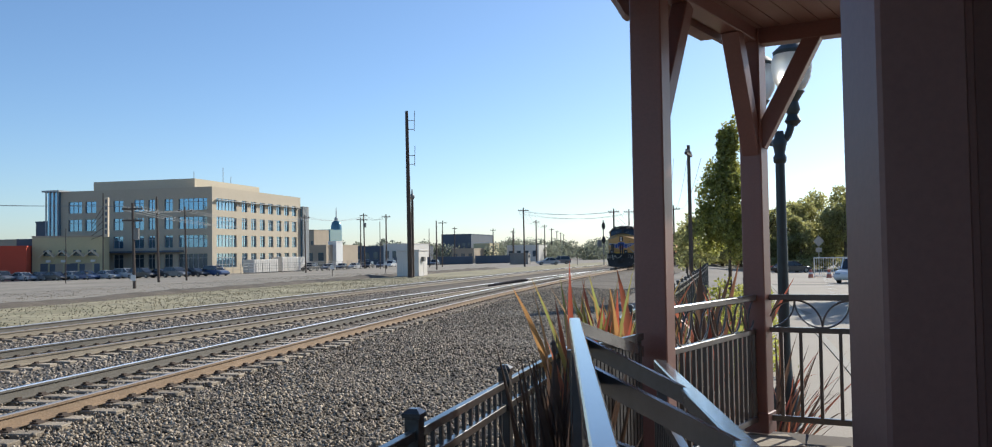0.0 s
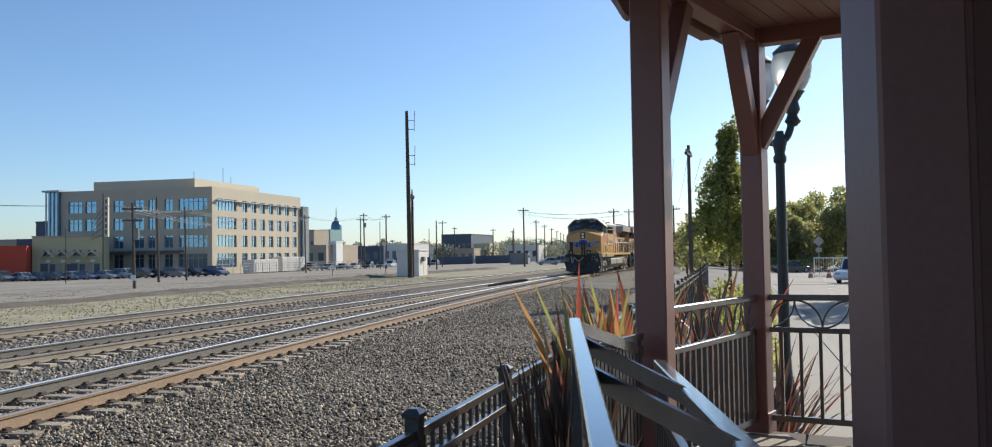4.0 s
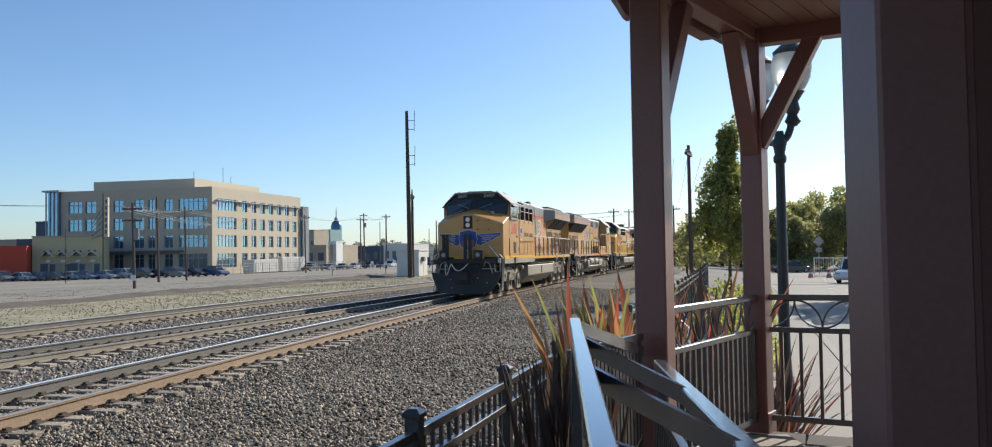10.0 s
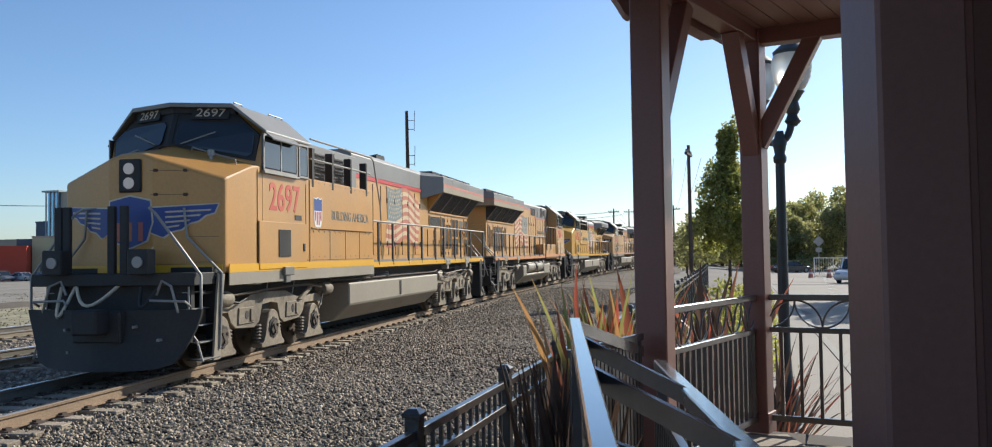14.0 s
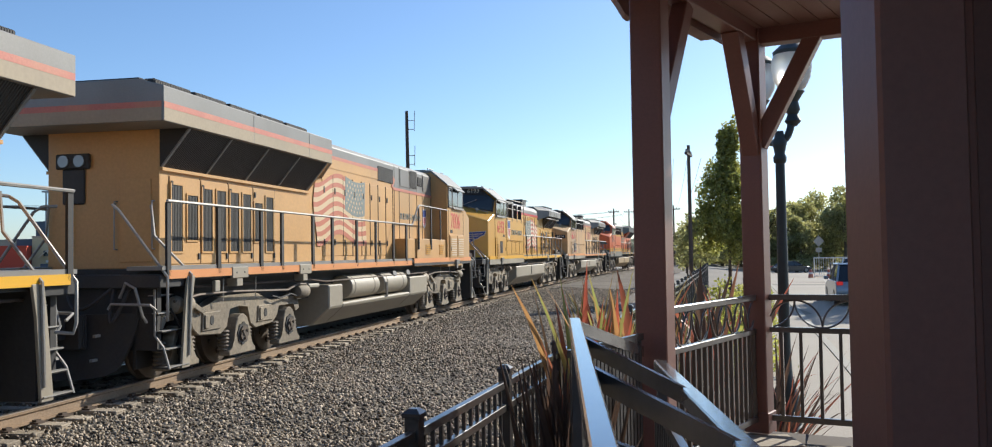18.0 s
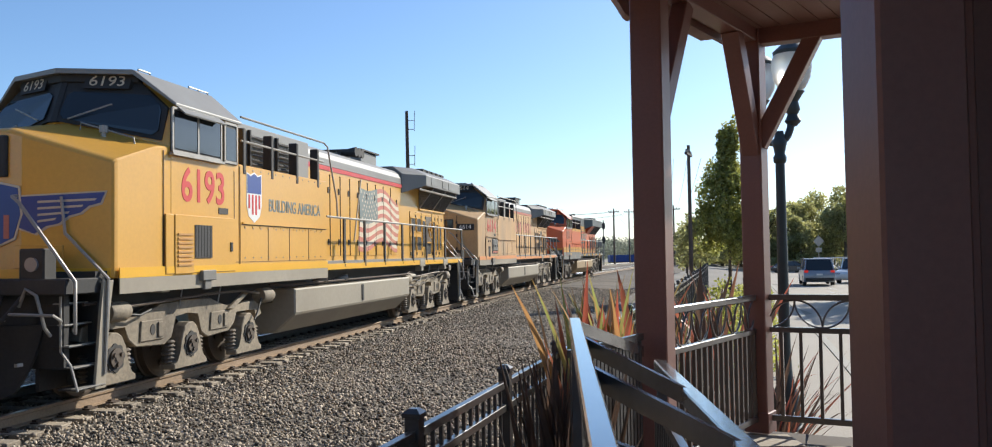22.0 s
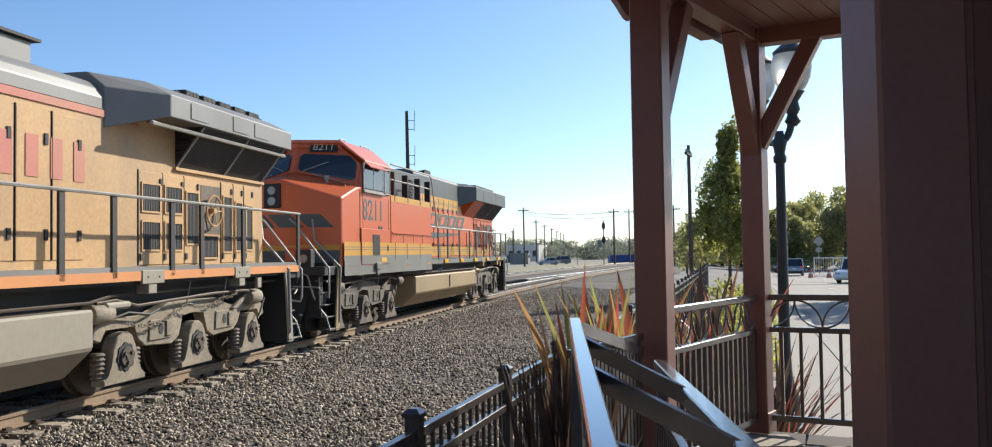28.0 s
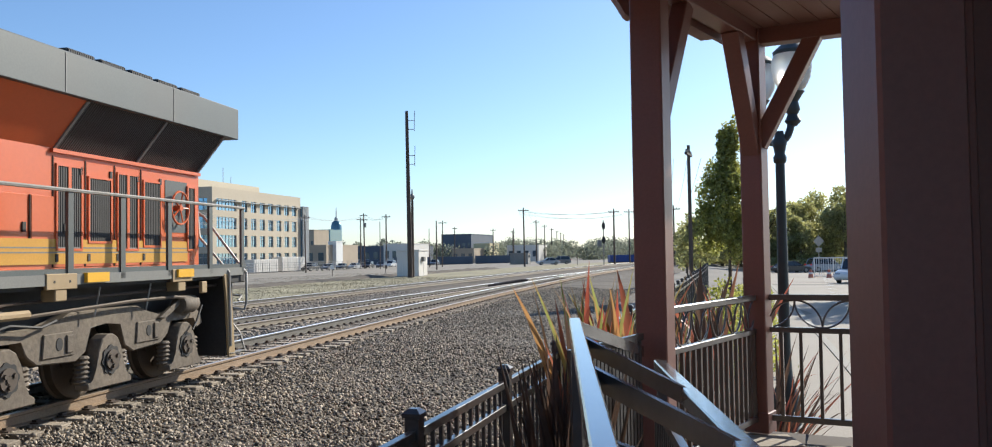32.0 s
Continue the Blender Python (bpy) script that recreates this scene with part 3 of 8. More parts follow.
            boxes("grey_band", roof, L, (3.35, 7.45, min(sd * 0.98, sd * 0.987), max(sd * 0.98, sd * 0.987), 3.79, 3.93))
            boxes("hood_top_panel", body, L, (7.6, 12.6, min(sd * 0.984, sd * 0.99), max(sd * 0.984, sd * 0.99), 3.9, 4.12))
            boxes("red_line", M_FADED_RED, L, (7.6, 12.7, min(sd * 0.984, sd * 0.994), max(sd * 0.984, sd * 0.994), 4.12, 4.2))
            bm = bmesh.new()
            prism(bm, [(7.35, 3.72), (7.45, 3.8), (7.25, 4.0), (7.6, 4.2), (7.6, 4.12), (7.4, 4.0), (7.6, 3.8)], *sorted((sd * 0.984, sd * 0.996)), "y")
            part("red_line", bm, M_FADED_RED, L)
            continue
        # equipment cab flank
        flank = boxes("equipment_cab", body, L, (3.4, 7.25, min(sd * 0.2, y), max(sd * 0.2, y), 1.46, 3.44), bevel=0.015)
        bm = bmesh.new()
        box(bm, *fl(3.44, 3.47, 1.5, 3.4, 0.0, 0.008))
        box(bm, *fl(3.5, 7.2, 2.42, 2.45, 0.0, 0.03))
        for k in np.arange(4.5, 7.2, 0.9):
            box(bm, *fl(k, k + 0.012, 1.78, 2.4, 0.0, 0.006))
        for k in np.arange(3.6, 7.2, 0.28):
            box(bm, *fl(k, k + 0.03, 2.36, 2.39, 0.0, 0.012))
        part("seam", bm, body, flank)
        for k in (4.48, 5.38, 6.28):
            boxes("panel_gap", M_IRON, flank, fl(k, k + 0.012, 1.78, 2.4, 0.0, 0.004))
        boxes("panel_gap", M_IRON, flank, fl(3.425, 3.44, 1.5, 3.4, 0.0, 0.004))
        boxes("panel_gap", M_IRON, flank, fl(3.5, 7.2, 2.405, 2.418, 0.0, 0.004))
        boxes("panel_gap", M_IRON, flank, fl(3.3, 7.2, 1.765, 1.776, 0.0, 0.004))
        bm = bmesh.new()
        for k in np.arange(3.6, 7.2, 0.3):
            for z in (1.83, 2.34, 3.36):
                box(bm, *fl(k, k + 0.022, z, z + 0.022, 0.0, 0.01))
        tagged(part("bolt_heads", bm, M_STEEL, flank), kind="stuff")
        # upper recess: blower louvres, posts, rail
        boxes("upper_cab", roof, L, (3.4, 7.5, min(sd * 0.1, sd * 1.02), max(sd * 0.1, sd * 1.02), 3.4, 4.32), bevel=0.02)
        bm = bmesh.new()
        for a in (4.37, 6.33) if orange else (3.75, 4.75, 5.9):
            for k in range(7):
                z = 3.62 + k * 0.085
                loft(bm, [[(a, sd * 1.02, z), (a, sd * 1.07, z - 0.04), (a, sd * 1.07, z - 0.025), (a, sd * 1.02, z + 0.015)], [(a + 0.75, sd * 1.02, z), (a + 0.75, sd * 1.07, z - 0.04), (a + 0.75, sd * 1.07, z - 0.025), (a + 0.75, sd * 1.02, z + 0.015)]])
            box(bm, a - 0.05, a, min(sd * 1.02, sd * 1.08), max(sd * 1.02, sd * 1.08), 3.55, 4.22)
        part("louvres", bm, M_GRILLE, L, "dark blower louvres")
        for a in (3.7, 4.87, 6.05, 7.1) if orange else (3.55, 4.62, 5.72, 6.75):
            boxes("rail_post", M_BLACK, L, (a, a + 0.1, min(sd * 1.37, sd * 1.54), max(sd * 1.37, sd * 1.54), 3.28, 4.08), bevel=0.012)
        bm = bmesh.new()
        path(bm, [(3.5, sd * 1.52, 3.85), (7.1, sd * 1.52, 3.85)], 0.02)
        path(bm, [(3.5, sd * 1.52, 4.26), (7.15, sd * 1.52, 4.26), (7.35, sd * 1.52, 4.2), (7.9, sd * 1.5, 3.1), (7.95, sd * 1.5, 2.7)], 0.02)
        part("upper_handrail", bm, M_STEEL, L)
    # hood
    hw = 0.98
    bm = bmesh.new()
    prism(bm, [(-hw, 1.7), (hw, 1.7), (hw, 3.92), (-hw, 3.92)], 3.3 if slim else 7.2, rear, "x")
    hood = part("hood", bm, body, L, bevel=0.01)
    bm = bmesh.new()
    if low_rad:
        half = [(hw + 0.004, 3.92), (hw, 4.1), (0.92, 4.22), (0.8, 4.32), (0.6, 4.39)]
    else:
        half = [(hw + 0.004, 3.92), (hw + 0.004, 4.4), (0.86, 4.52)]
    prism(bm, half + [(-a, b) for a, b in half[::-1]], 3.32 if slim else 7.22, rad[0] + 0.6, "x")
    part("hood_roof", bm, roof, hood, bevel=0.015)
    for sd in (-1, 1):
        y = sd * hw
        fl = lambda a, b, c, d, o=0.0, th=0.02: (a, b, min(y + sd * o, y + sd * (o + th)), max(y + sd * o, y + sd * (o + th)), c, d)
        k = 7.5
        while k < rad[0] - 0.4:
            d = boxes("hood_door", body, hood, fl(k, k + 0.6, 1.85, 3.72, 0.0, 0.014), bevel=0.006)
            boxes("latch", M_BLACK, d, fl(k + 0.48, k + 0.54, 2.1, 2.24, 0.012))
            boxes("latch", M_BLACK, d, fl(k + 0.48, k + 0.54, 3.3, 3.44, 0.012))
            boxes("door_seam", M_IRON, hood, fl(k - 0.026, k - 0.012, 1.85, 3.74, 0.0, 0.026))
            k += 0.64
        if not orange:
            boxes("red_line", M_FADED_RED if old_style else M_RED, hood, fl(3.35, 7.5, 3.71, 3.79, 0.0, 0.012) if slim else fl(7.3, rad[0] + 0.8, 3.82, 3.92, 0.0, 0.02))
        # radiator compartment doors and grilles
        if low_rad:
            leaves = ((15.12, 15.74), (15.76, 16.36), (16.38, 16.85), (17.6, 18.02), (18.05, 18.42), (18.46, 18.84))
            wins = ((15.2, 15.65, 2.57, 2.97), (15.2, 15.65, 1.99, 2.4), (15.82, 16.28, 2.57, 2.97), (15.82, 16.28, 1.99, 2.4), (16.44, 16.79, 2.09, 2.92), (16.92, 17.44, 1.86, 2.21), (17.67, 17.95, 1.96, 2.92), (18.12, 18.35, 1.98, 2.84), (18.54, 18.76, 2.0, 2.8))
            BW = 17.2
        elif slim:
            leaves = [(15.0 + 0.93 * k, 15.9 + 0.93 * k) for k in range(4)]
            wins = [(15.09 + 0.465 * k, 15.4 + 0.465 * k, *((2.15, 2.88) if k in (1, 6) else (1.96, 3.02))) for k in range(8)]
            BW = 0
        elif orange:
            leaves = ((15.2, 15.78), (15.84, 16.42), (16.48, 17.06), (17.12, 17.66))
            wins = ((15.26, 15.46, 2.0, 3.06), (15.52, 15.72, 2.0, 3.06), (15.9, 16.36, 2.1, 2.95), (16.54, 16.74, 2.0, 3.06), (16.8, 17.0, 2.0, 3.06), (17.18, 17.6, 2.05, 3.0), (18.42, 18.62, 2.0, 3.0))
            BW = 18.05
        else:
            leaves = ((15.68, 16.21), (16.22, 16.65), (16.66, 17.12), (17.14, 17.6), (17.62, 18.12), (19.08, 19.58))
            wins = ((14.25, 15.51, 2.8, 3.1), (15.75, 16.15, 2.48, 3.1), (15.75, 16.15, 1.82, 2.4), (16.27, 16.6, 2.04, 2.88), (16.72, 17.06, 2.04, 2.88), (17.19, 17.55, 2.48, 3.1), (17.19, 17.55, 1.82, 2.4), (17.68, 18.06, 2.48, 3.1), (17.68, 18.06, 1.82, 2.4), (19.14, 19.52, 2.48, 3.1), (19.14, 19.52, 1.82, 2.4))
            BW = 18.6
        for a, b in leaves:
            pn = boxes("side_door", body, hood, fl(a, b, 1.76, 3.16, 0.0, 0.016), bevel=0.006)
            boxes("latch", M_BLACK, pn, fl(a + 0.02, a + 0.07, 1.83, 1.93, 0.014))
            boxes("latch", M_BLACK, pn, fl(b - 0.08, b - 0.03, 2.98, 3.08, 0.014))
            boxes("door_seam", M_IRON, hood, fl(a - 0.012, a, 1.76, 3.18, 0.0, 0.012))
        for x0, x1, z0, z1 in wins:
            boxes("grille", M_GRILLE, hood, fl(x0, x1, z0, z1, 0.0, 0.024), bevel=0.004)
            bm = bmesh.new()
            for r in (fl(x0 - 0.03, x1 + 0.03, z1, z1 + 0.03, 0.0, 0.034), fl(x0 - 0.03, x1 + 0.03, z0 - 0.03, z0, 0.0, 0.034), fl(x0 - 0.03, x0, z0, z1, 0.0, 0.034), fl(x1, x1 + 0.03, z0, z1, 0.0, 0.034)):
                box(bm, *r)
            part("grille_frame", bm, body, hood)
        for a in () if low_rad or slim else (14.05, 14.8):
            ad = boxes("access_door", body, hood, fl(a, a + 0.68, 1.8, 2.66, 0.0, 0.016), bevel=0.006)
            boxes("latch", M_BLACK, ad, fl(a + 0.58, a + 0.64, 2.2, 2.32, 0.014))
            boxes("door_seam", M_IRON, hood, fl(a - 0.03, a - 0.016, 1.8, 2.66, 0.0, 0.018))
        if not BW:
            continue
        boxes("brake_recess", M_DKGREEN if orange else M_TRUCK_DARK, hood, fl(BW - 0.28, BW + 0.36, 2.26, 3.08, 0.0, 0.008))
        bm = bmesh.new()
        rim = [[bm.verts.new((BW + (0.26 + 0.018 * math.cos(c * math.tau / 6)) * math.cos(q * math.tau / 20), y + sd * 0.1 + 0.018 * math.sin(c * math.tau / 6), 2.65 + (0.26 + 0.018 * math.cos(c * math.tau / 6)) * math.sin(q * math.tau / 20))) for c in range(6)] for q in range(20)]
        for q in range(20):
            for c in range(6):
                bm.faces.new((rim[q][c], rim[q][(c + 1) % 6], rim[(q + 1) % 20][(c + 1) % 6], rim[(q + 1) % 20][c]))
        for q in range(5):
            c0 = q * math.tau / 5
            rod(bm, (BW, y + sd * 0.1, 2.65), (BW + 0.26 * math.cos(c0), y + sd * 0.1, 2.65 + 0.26 * math.sin(c0)), 0.014, 5)
        rod(bm, (BW, y, 2.65), (BW, y + sd * 0.12, 2.65), 0.05)
        part("brake_wheel", bm, body, hood)
    ly = -0.5 if slim else 0.0
    boxes("rear_lamp_case", M_BLACK, hood, (rear, rear + 0.07, ly - 0.3, ly + 0.3, 3.28, 3.52), (rear, rear + 0.04, ly - 0.2, ly + 0.2, 2.72, 3.28), bevel=0.02)
    for y in (ly - 0.14, ly + 0.14):
        bm = bmesh.new()
        rod(bm, (rear + 0.06, y, 3.4), (rear + 0.1, y, 3.4), 0.095, 16)
        part("rear_lamp", bm, M_LENS, hood)
    boxes("end_door", body, hood, (rear, rear + 0.02, 0.3, 0.85, 1.8, 3.1), bevel=0.006)
    for y in (-0.55, 0.25, 0.9):
        bm = bmesh.new()
        path(bm, [(rear, y, 2.0), (rear + 0.07, y, 2.0), (rear + 0.07, y, 2.75), (rear, y, 2.75)], 0.014, 6)
        part("end_grab", bm, M_STEEL, hood)
    # radiator wings
    bm = bmesh.new()
    x0, x1, x2 = rad
    zl, zs, zt = (3.93, 4.26, 4.48) if low_rad else (3.86, 4.38, 4.5)
    sec = lambda half, x, lo: [(x, -half, lo), (x, half, lo), (x, half, zs), (x, half * 0.72, zt), (x, -half * 0.72, zt), (x, -half, zs)]
    loft(bm, [sec(1.0, x0, zl - 0.25), sec(1.53, x1, zl), sec(1.53, x2, zl)])
    rads = part("radiator", bm, roof, L, "grey overhanging radiator section", bevel=0.012)
    # at 0.02 the dark intake's front stretch also paints shade under the wing
    xm = x1 + (x2 - x1) * (0.24 if low_rad else 0.3 if orange else 0.02)
    drop = 0.62 if low_rad else 0.58
    for sd in (-1, 1):
        xe = min(x2 - 0.1, rear - 0.02)
        for a, b, m, lab in (() if low_rad else ((x1 + 0.02, xm, body, ""),)) + ((xm, xe, M_GRILLE, "dark sloping radiator intake"),):
            bm = bmesh.new()
            loft(bm, [[(x, sd * 0.98, zl - drop), (x, sd * 1.46, zl), (x, sd * 0.98, zl)] for x in (a, b)])
            part("radiator_intake", bm, m, rads, lab)
        for a in ((xm, (xm + xe) / 2, xe - 0.06) if low_rad or orange else (xm, xm + (xe - xm) * 0.25, (xm + xe) / 2, xm + (xe - xm) * 0.75, xe - 0.06)):
            bm = bmesh.new()
            loft(bm, [[(x, sd * 0.99, zl - drop - 0.02), (x, sd * 1.48, zl - 0.01), (x, sd * 0.99, zl - 0.01)] for x in (a, a + 0.05)])
            part("bracket", bm, M_STEEL if low_rad else M_GREY, rads)
        boxes("intake_lip", body, rads, (xm - 0.05, xe, min(sd * 0.97, sd * 1.03), max(sd * 0.97, sd * 1.03), zl - drop - 0.06, zl - drop - 0.01))
        if low_rad:
            for a in (x1 + 0.55, x1 + 1.9, x1 + 2.7):
                boxes("access_panel", roof, rads, (a, a + 0.55, min(sd * 1.53, sd * 1.542), max(sd * 1.53, sd * 1.542), zl + 0.05, zs - 0.04), bevel=0.004)
            bm = bmesh.new()
            rod(bm, (x1 - 0.3, sd * 1.4, zl - 0.12), (x2 - 0.05, sd * 1.4, zl - 0.12), 0.035, 6)
            part("drip_rail", bm, M_STEEL, rads)
        else:
            for a in (x1 + 1.2, x1 + 3.6):
                boxes("panel_joint", M_GREY, rads, (a, a + 0.012, min(sd * 1.53, sd * 1.536), max(sd * 1.53, sd * 1.536), zl + 0.02, zs - 0.02))
        if not orange and not low_rad:
            boxes("lower_panel", M_DUSTY_PANEL, rads, (x1 + 0.02, x2 - 0.02, min(sd * 1.528, sd * 1.534), max(sd * 1.528, sd * 1.534), zl + 0.01, 4.06))
            boxes("red_line", M_FADED_RED, rads, (x1, x2 - 0.02, min(sd * 1.528, sd * 1.536), max(sd * 1.528, sd * 1.536), 4.06, 4.15))
    if not orange and not low_rad:
        boxes("lower_panel", M_DUSTY_PANEL, rads, (x2, x2 + 0.006, -1.5, 1.5, zl + 0.01, 4.06))
        boxes("red_line", M_FADED_RED, rads, (x2, x2 + 0.008, -1.5, 1.5, 4.06, 4.15))
    for k in range(5):
        a = xm + 0.15 + k * (x2 - xm - 0.5) / 5
        boxes("roof_hatch", M_GRILLE, rads, (a, a + (x2 - xm - 0.5) / 5 - 0.12, -1.08, 1.08, zt - 0.02, zt + 0.1), bevel=0.02)
    boxes("radiator_screen", M_GRILLE, rads, (xm, x2 - 0.2, -1.0, 1.0, zt - 0.01, zt + 0.06), label="dark roof screen")
    # roof details: exhaust stack, horn, antenna bumps
    if low_rad:
        boxes("exhaust_outlet", M_GREY, L, (12.2, 13.5, -0.5, 0.5, 4.3, 4.72), bevel=0.03)
        boxes("outlet_lid", M_BLACK, L, (12.1, 13.6, -0.56, 0.56, 4.72, 4.76))
    else:
        boxes("exhaust_outlet", M_BLACK, L, (10.6, 11.7, -0.45, 0.45, 4.5, 4.62), bevel=0.03)
    HX = rad[0] - (3.1 if low_rad else 3.4)
    # horn
    bm = bmesh.new()
    for k in range(3):
        rod(bm, (HX + k * 0.24, -0.3, 4.56), (HX + k * 0.24, -0.75, 4.56), 0.05, 10, 0.13)
    box(bm, HX - 0.1, HX + 0.6, -0.35, -0.25, 4.38, 4.6)
    part("air_horn", bm, M_BLACK, L)
    boxes("roof_unit", M_WHITE if orange else M_GREY, L, (1.9, 2.7, -0.6, 0.6, 4.63, 4.74), bevel=0.03)
    for a in (1.5, 2.9, 3.2):
        for y in (-0.9, 0.9):
            bm = bmesh.new()
            path(bm, [(a, y, 4.62), (a, y, 4.7), (a + 0.3, y, 4.7), (a + 0.3, y, 4.62)], 0.015, 5)
            part("roof_grab", bm, M_STEEL, L)
    # fuel tank
    bm = bmesh.new()
    whole = [(-1.05, 0.34), (1.05, 0.34), (1.48, 0.72), (1.48, 1.22), (-1.48, 1.22), (-1.48, 0.72)]
    if air_tanks:
        prism(bm, whole, 5.75, 7.5, "x")
        prism(bm, [(-1.05, 0.34), (1.05, 0.34), (1.48, 0.72), (1.48, 0.8), (-1.48, 0.8), (-1.48, 0.72)], 7.5, 12.6, "x")
        prism(bm, whole, 12.6, 13.4, "x")
    else:
        prism(bm, whole, 5.75, 13.4, "x")
    tank = part("fuel_tank", bm, tank_paint, L, "dusty grey fuel tank", bevel=0.03)
    for sd in (-1, 1):
        boxes("sight_gauge", M_BLACK, tank, (9.5, 9.62, min(sd * 1.48, sd * 1.5), max(sd * 1.48, sd * 1.5), 0.78, 1.16))
        for a in (7.4, 8.6):
            bm = bmesh.new()
            rod(bm, (a, sd * 1.15, 1.28), (a + 0.12, sd * 1.44, 1.36), 0.075, 10)
            part("filler_cap", bm, M_STEEL, tank)
        if air_tanks:
            for a in (7.7, 10.05):
                bm = bmesh.new()
                rod(bm, (a, sd * 1.2, 1.12), (a + 1.95, sd * 1.2, 1.12), 0.28, 24)
                for q in (0.35, 1.7):
                    rod(bm, (a + q, sd * 1.2, 1.12), (a + q + 0.05, sd * 1.2, 1.12), 0.29, 24)
                part("air_reservoir", bm, tank_paint, L, "cylindrical air reservoir", bevel=0.02, smooth=True)
    # trucks: side frames, axle boxes, springs, cylinders; wheelsets turn
    truck_dark = M_TRUCK_DARK
    for tc in trucks:
        for sd in (-1, 1):
            yy = lambda a, b: tuple(sorted((sd * a, sd * b)))
            bm = bmesh.new()
            half = [(0.0, 1.2), (0.72, 1.19), (0.98, 1.08), (1.25, 1.02), (1.7, 1.02), (1.85, 1.06), (2.28, 1.06), (2.46, 0.98), (2.52, 0.8), (2.34, 0.74), (2.25, 0.92), (1.57, 0.92), (1.5, 0.72), (1.32, 0.6), (0.62, 0.56), (0.42, 0.66), (0.33, 0.98), (0.0, 1.0)]
            prism(bm, [(tc + u, z) for u, z in half] + [(tc - u, z) for u, z in half[-2:0:-1]], *yy(1.06, 1.25), "y")
            fr = part("truck_frame", bm, truck, L, "dusty cast truck side frame", bevel=0.015)
            for a in (-0.96, 0.96):
                bm = bmesh.new()
                prism(bm, [(tc + a - 0.3, 0.66), (tc + a + 0.3, 0.66), (tc + a + 0.27, 0.96), (tc + a - 0.27, 0.96)], *yy(1.24, 1.275), "y")
                pad = part("frame_boss", bm, truck, fr, bevel=0.012)
                bm = bmesh.new()
                prism(bm, [(tc + a + 0.06 * math.cos(q * math.tau / 12), 0.82 + 0.08 * math.sin(q * math.tau / 12)) for q in range(12)], *yy(1.27, 1.282), "y")
                part("boss_hole", bm, M_BLACK, pad)
                boxes("wear_plate", truck, pad, (tc + a + 0.12, tc + a + 0.24, *yy(1.27, 1.3), 0.7, 0.92), bevel=0.008)
            for ax in (-1.9, 0.0, 1.9):
                bm = bmesh.new()
                body_pts = [(-0.47, 0.17), (0.47, 0.17), (0.47, 0.25), (0.36, 0.29), (0.29, 0.42), (0.25, 0.66), (0.17, 0.8), (0.06, 0.86), (-0.06, 0.86), (-0.17, 0.8), (-0.25, 0.66), (-0.29, 0.42), (-0.36, 0.29), (-0.47, 0.25)]
                prism(bm, [(tc + ax + u, z) for u, z in body_pts], *yy(1.12, 1.32), "y")
                part("axle_box", bm, truck, fr, bevel=0.014)
                bm = bmesh.new()
                prism(bm, [(tc + ax + (0.2 if q % 4 < 2 else 0.178) * math.cos(q * math.tau / 32), 0.52 + (0.2 if q % 4 < 2 else 0.178) * math.sin(q * math.tau / 32)) for q in range(32)], *yy(1.31, 1.335), "y")
                part("axle_cap", bm, M_BLACK, fr)
                bm = bmesh.new()
                rod(bm, (tc + ax, sd * 1.32, 0.52), (tc + ax, sd * 1.36, 0.52), 0.135, 18)
                for q in range(3):
                    c0 = 0.5 + q * math.tau / 3
                    rod(bm, (tc + ax + 0.085 * math.cos(c0), sd * 1.34, 0.52 + 0.085 * math.sin(c0)), (tc + ax + 0.085 * math.cos(c0), sd * 1.39, 0.52 + 0.085 * math.sin(c0)), 0.03, 6)
                rod(bm, (tc + ax, sd * 1.35, 0.52), (tc + ax, sd * 1.375, 0.52), 0.045, 8)
                part("bearing_cover", bm, M_WHEEL, fr)
                for e in (-0.4, 0.4):
                    bm = bmesh.new()
                    for q in range(6):
                        lathe(bm, [(0.075, 0), (0.105, 0.03), (0.075, 0.06)], (tc + ax + e, sd * 1.17, 0.25 + q * 0.06), 12)
                    part("spring", bm, truck_dark, fr)
            bm = bmesh.new()
            prism(bm, [(tc + 1.18, 0.98), (tc + 1.34, 0.96), (tc + 1.92, 1.22), (tc + 1.8, 1.27)], *yy(1.26, 1.32), "y")
            part("link_arm", bm, truck, fr, bevel=0.01)
            o = -1 if tc < 9 else 1
            for a, d, z in ((o * 1.9 - 0.18, 0.36, 1.14), (-o * 2.5 - 0.18, 0.36, 1.14)):
                bm = bmesh.new()
                ring = lambda r, x: [(tc + a + x, sd * 1.3 + r * math.cos(k * math.tau / 16), z + r * math.sin(k * math.tau / 16)) for k in range(16)]
                loft(bm, [ring(0.13, 0), ring(0.14, 0.02), ring(0.14, d), ring(0.12, d + 0.07), ring(0.05, d + 0.11)])
                part("brake_cylinder", bm, truck, fr, smooth=True)
            bm = bmesh.new()
            path(bm, [(tc - 2.6, sd * 1.36, 1.28), (tc - 2.2, sd * 1.37, 1.3), (tc - 1.7, sd * 1.37, 1.2), (tc + 0.4, sd * 1.37, 1.27), (tc + 1.5, sd * 1.37, 1.27), (tc + 2.2, sd * 1.36, 1.2)], 0.024, 6)
            part("brake_rod", bm, M_WHEEL, fr)
            bm = bmesh.new()
            path(bm, [(tc + 2.3, sd * 1.36, 1.1), (tc + 2.1, sd * 1.38, 0.85), (tc + 1.95, sd * 1.4, 0.74)], 0.018, 5)
            part("sand_hose", bm, M_BLACK, fr)
            bm = bmesh.new()
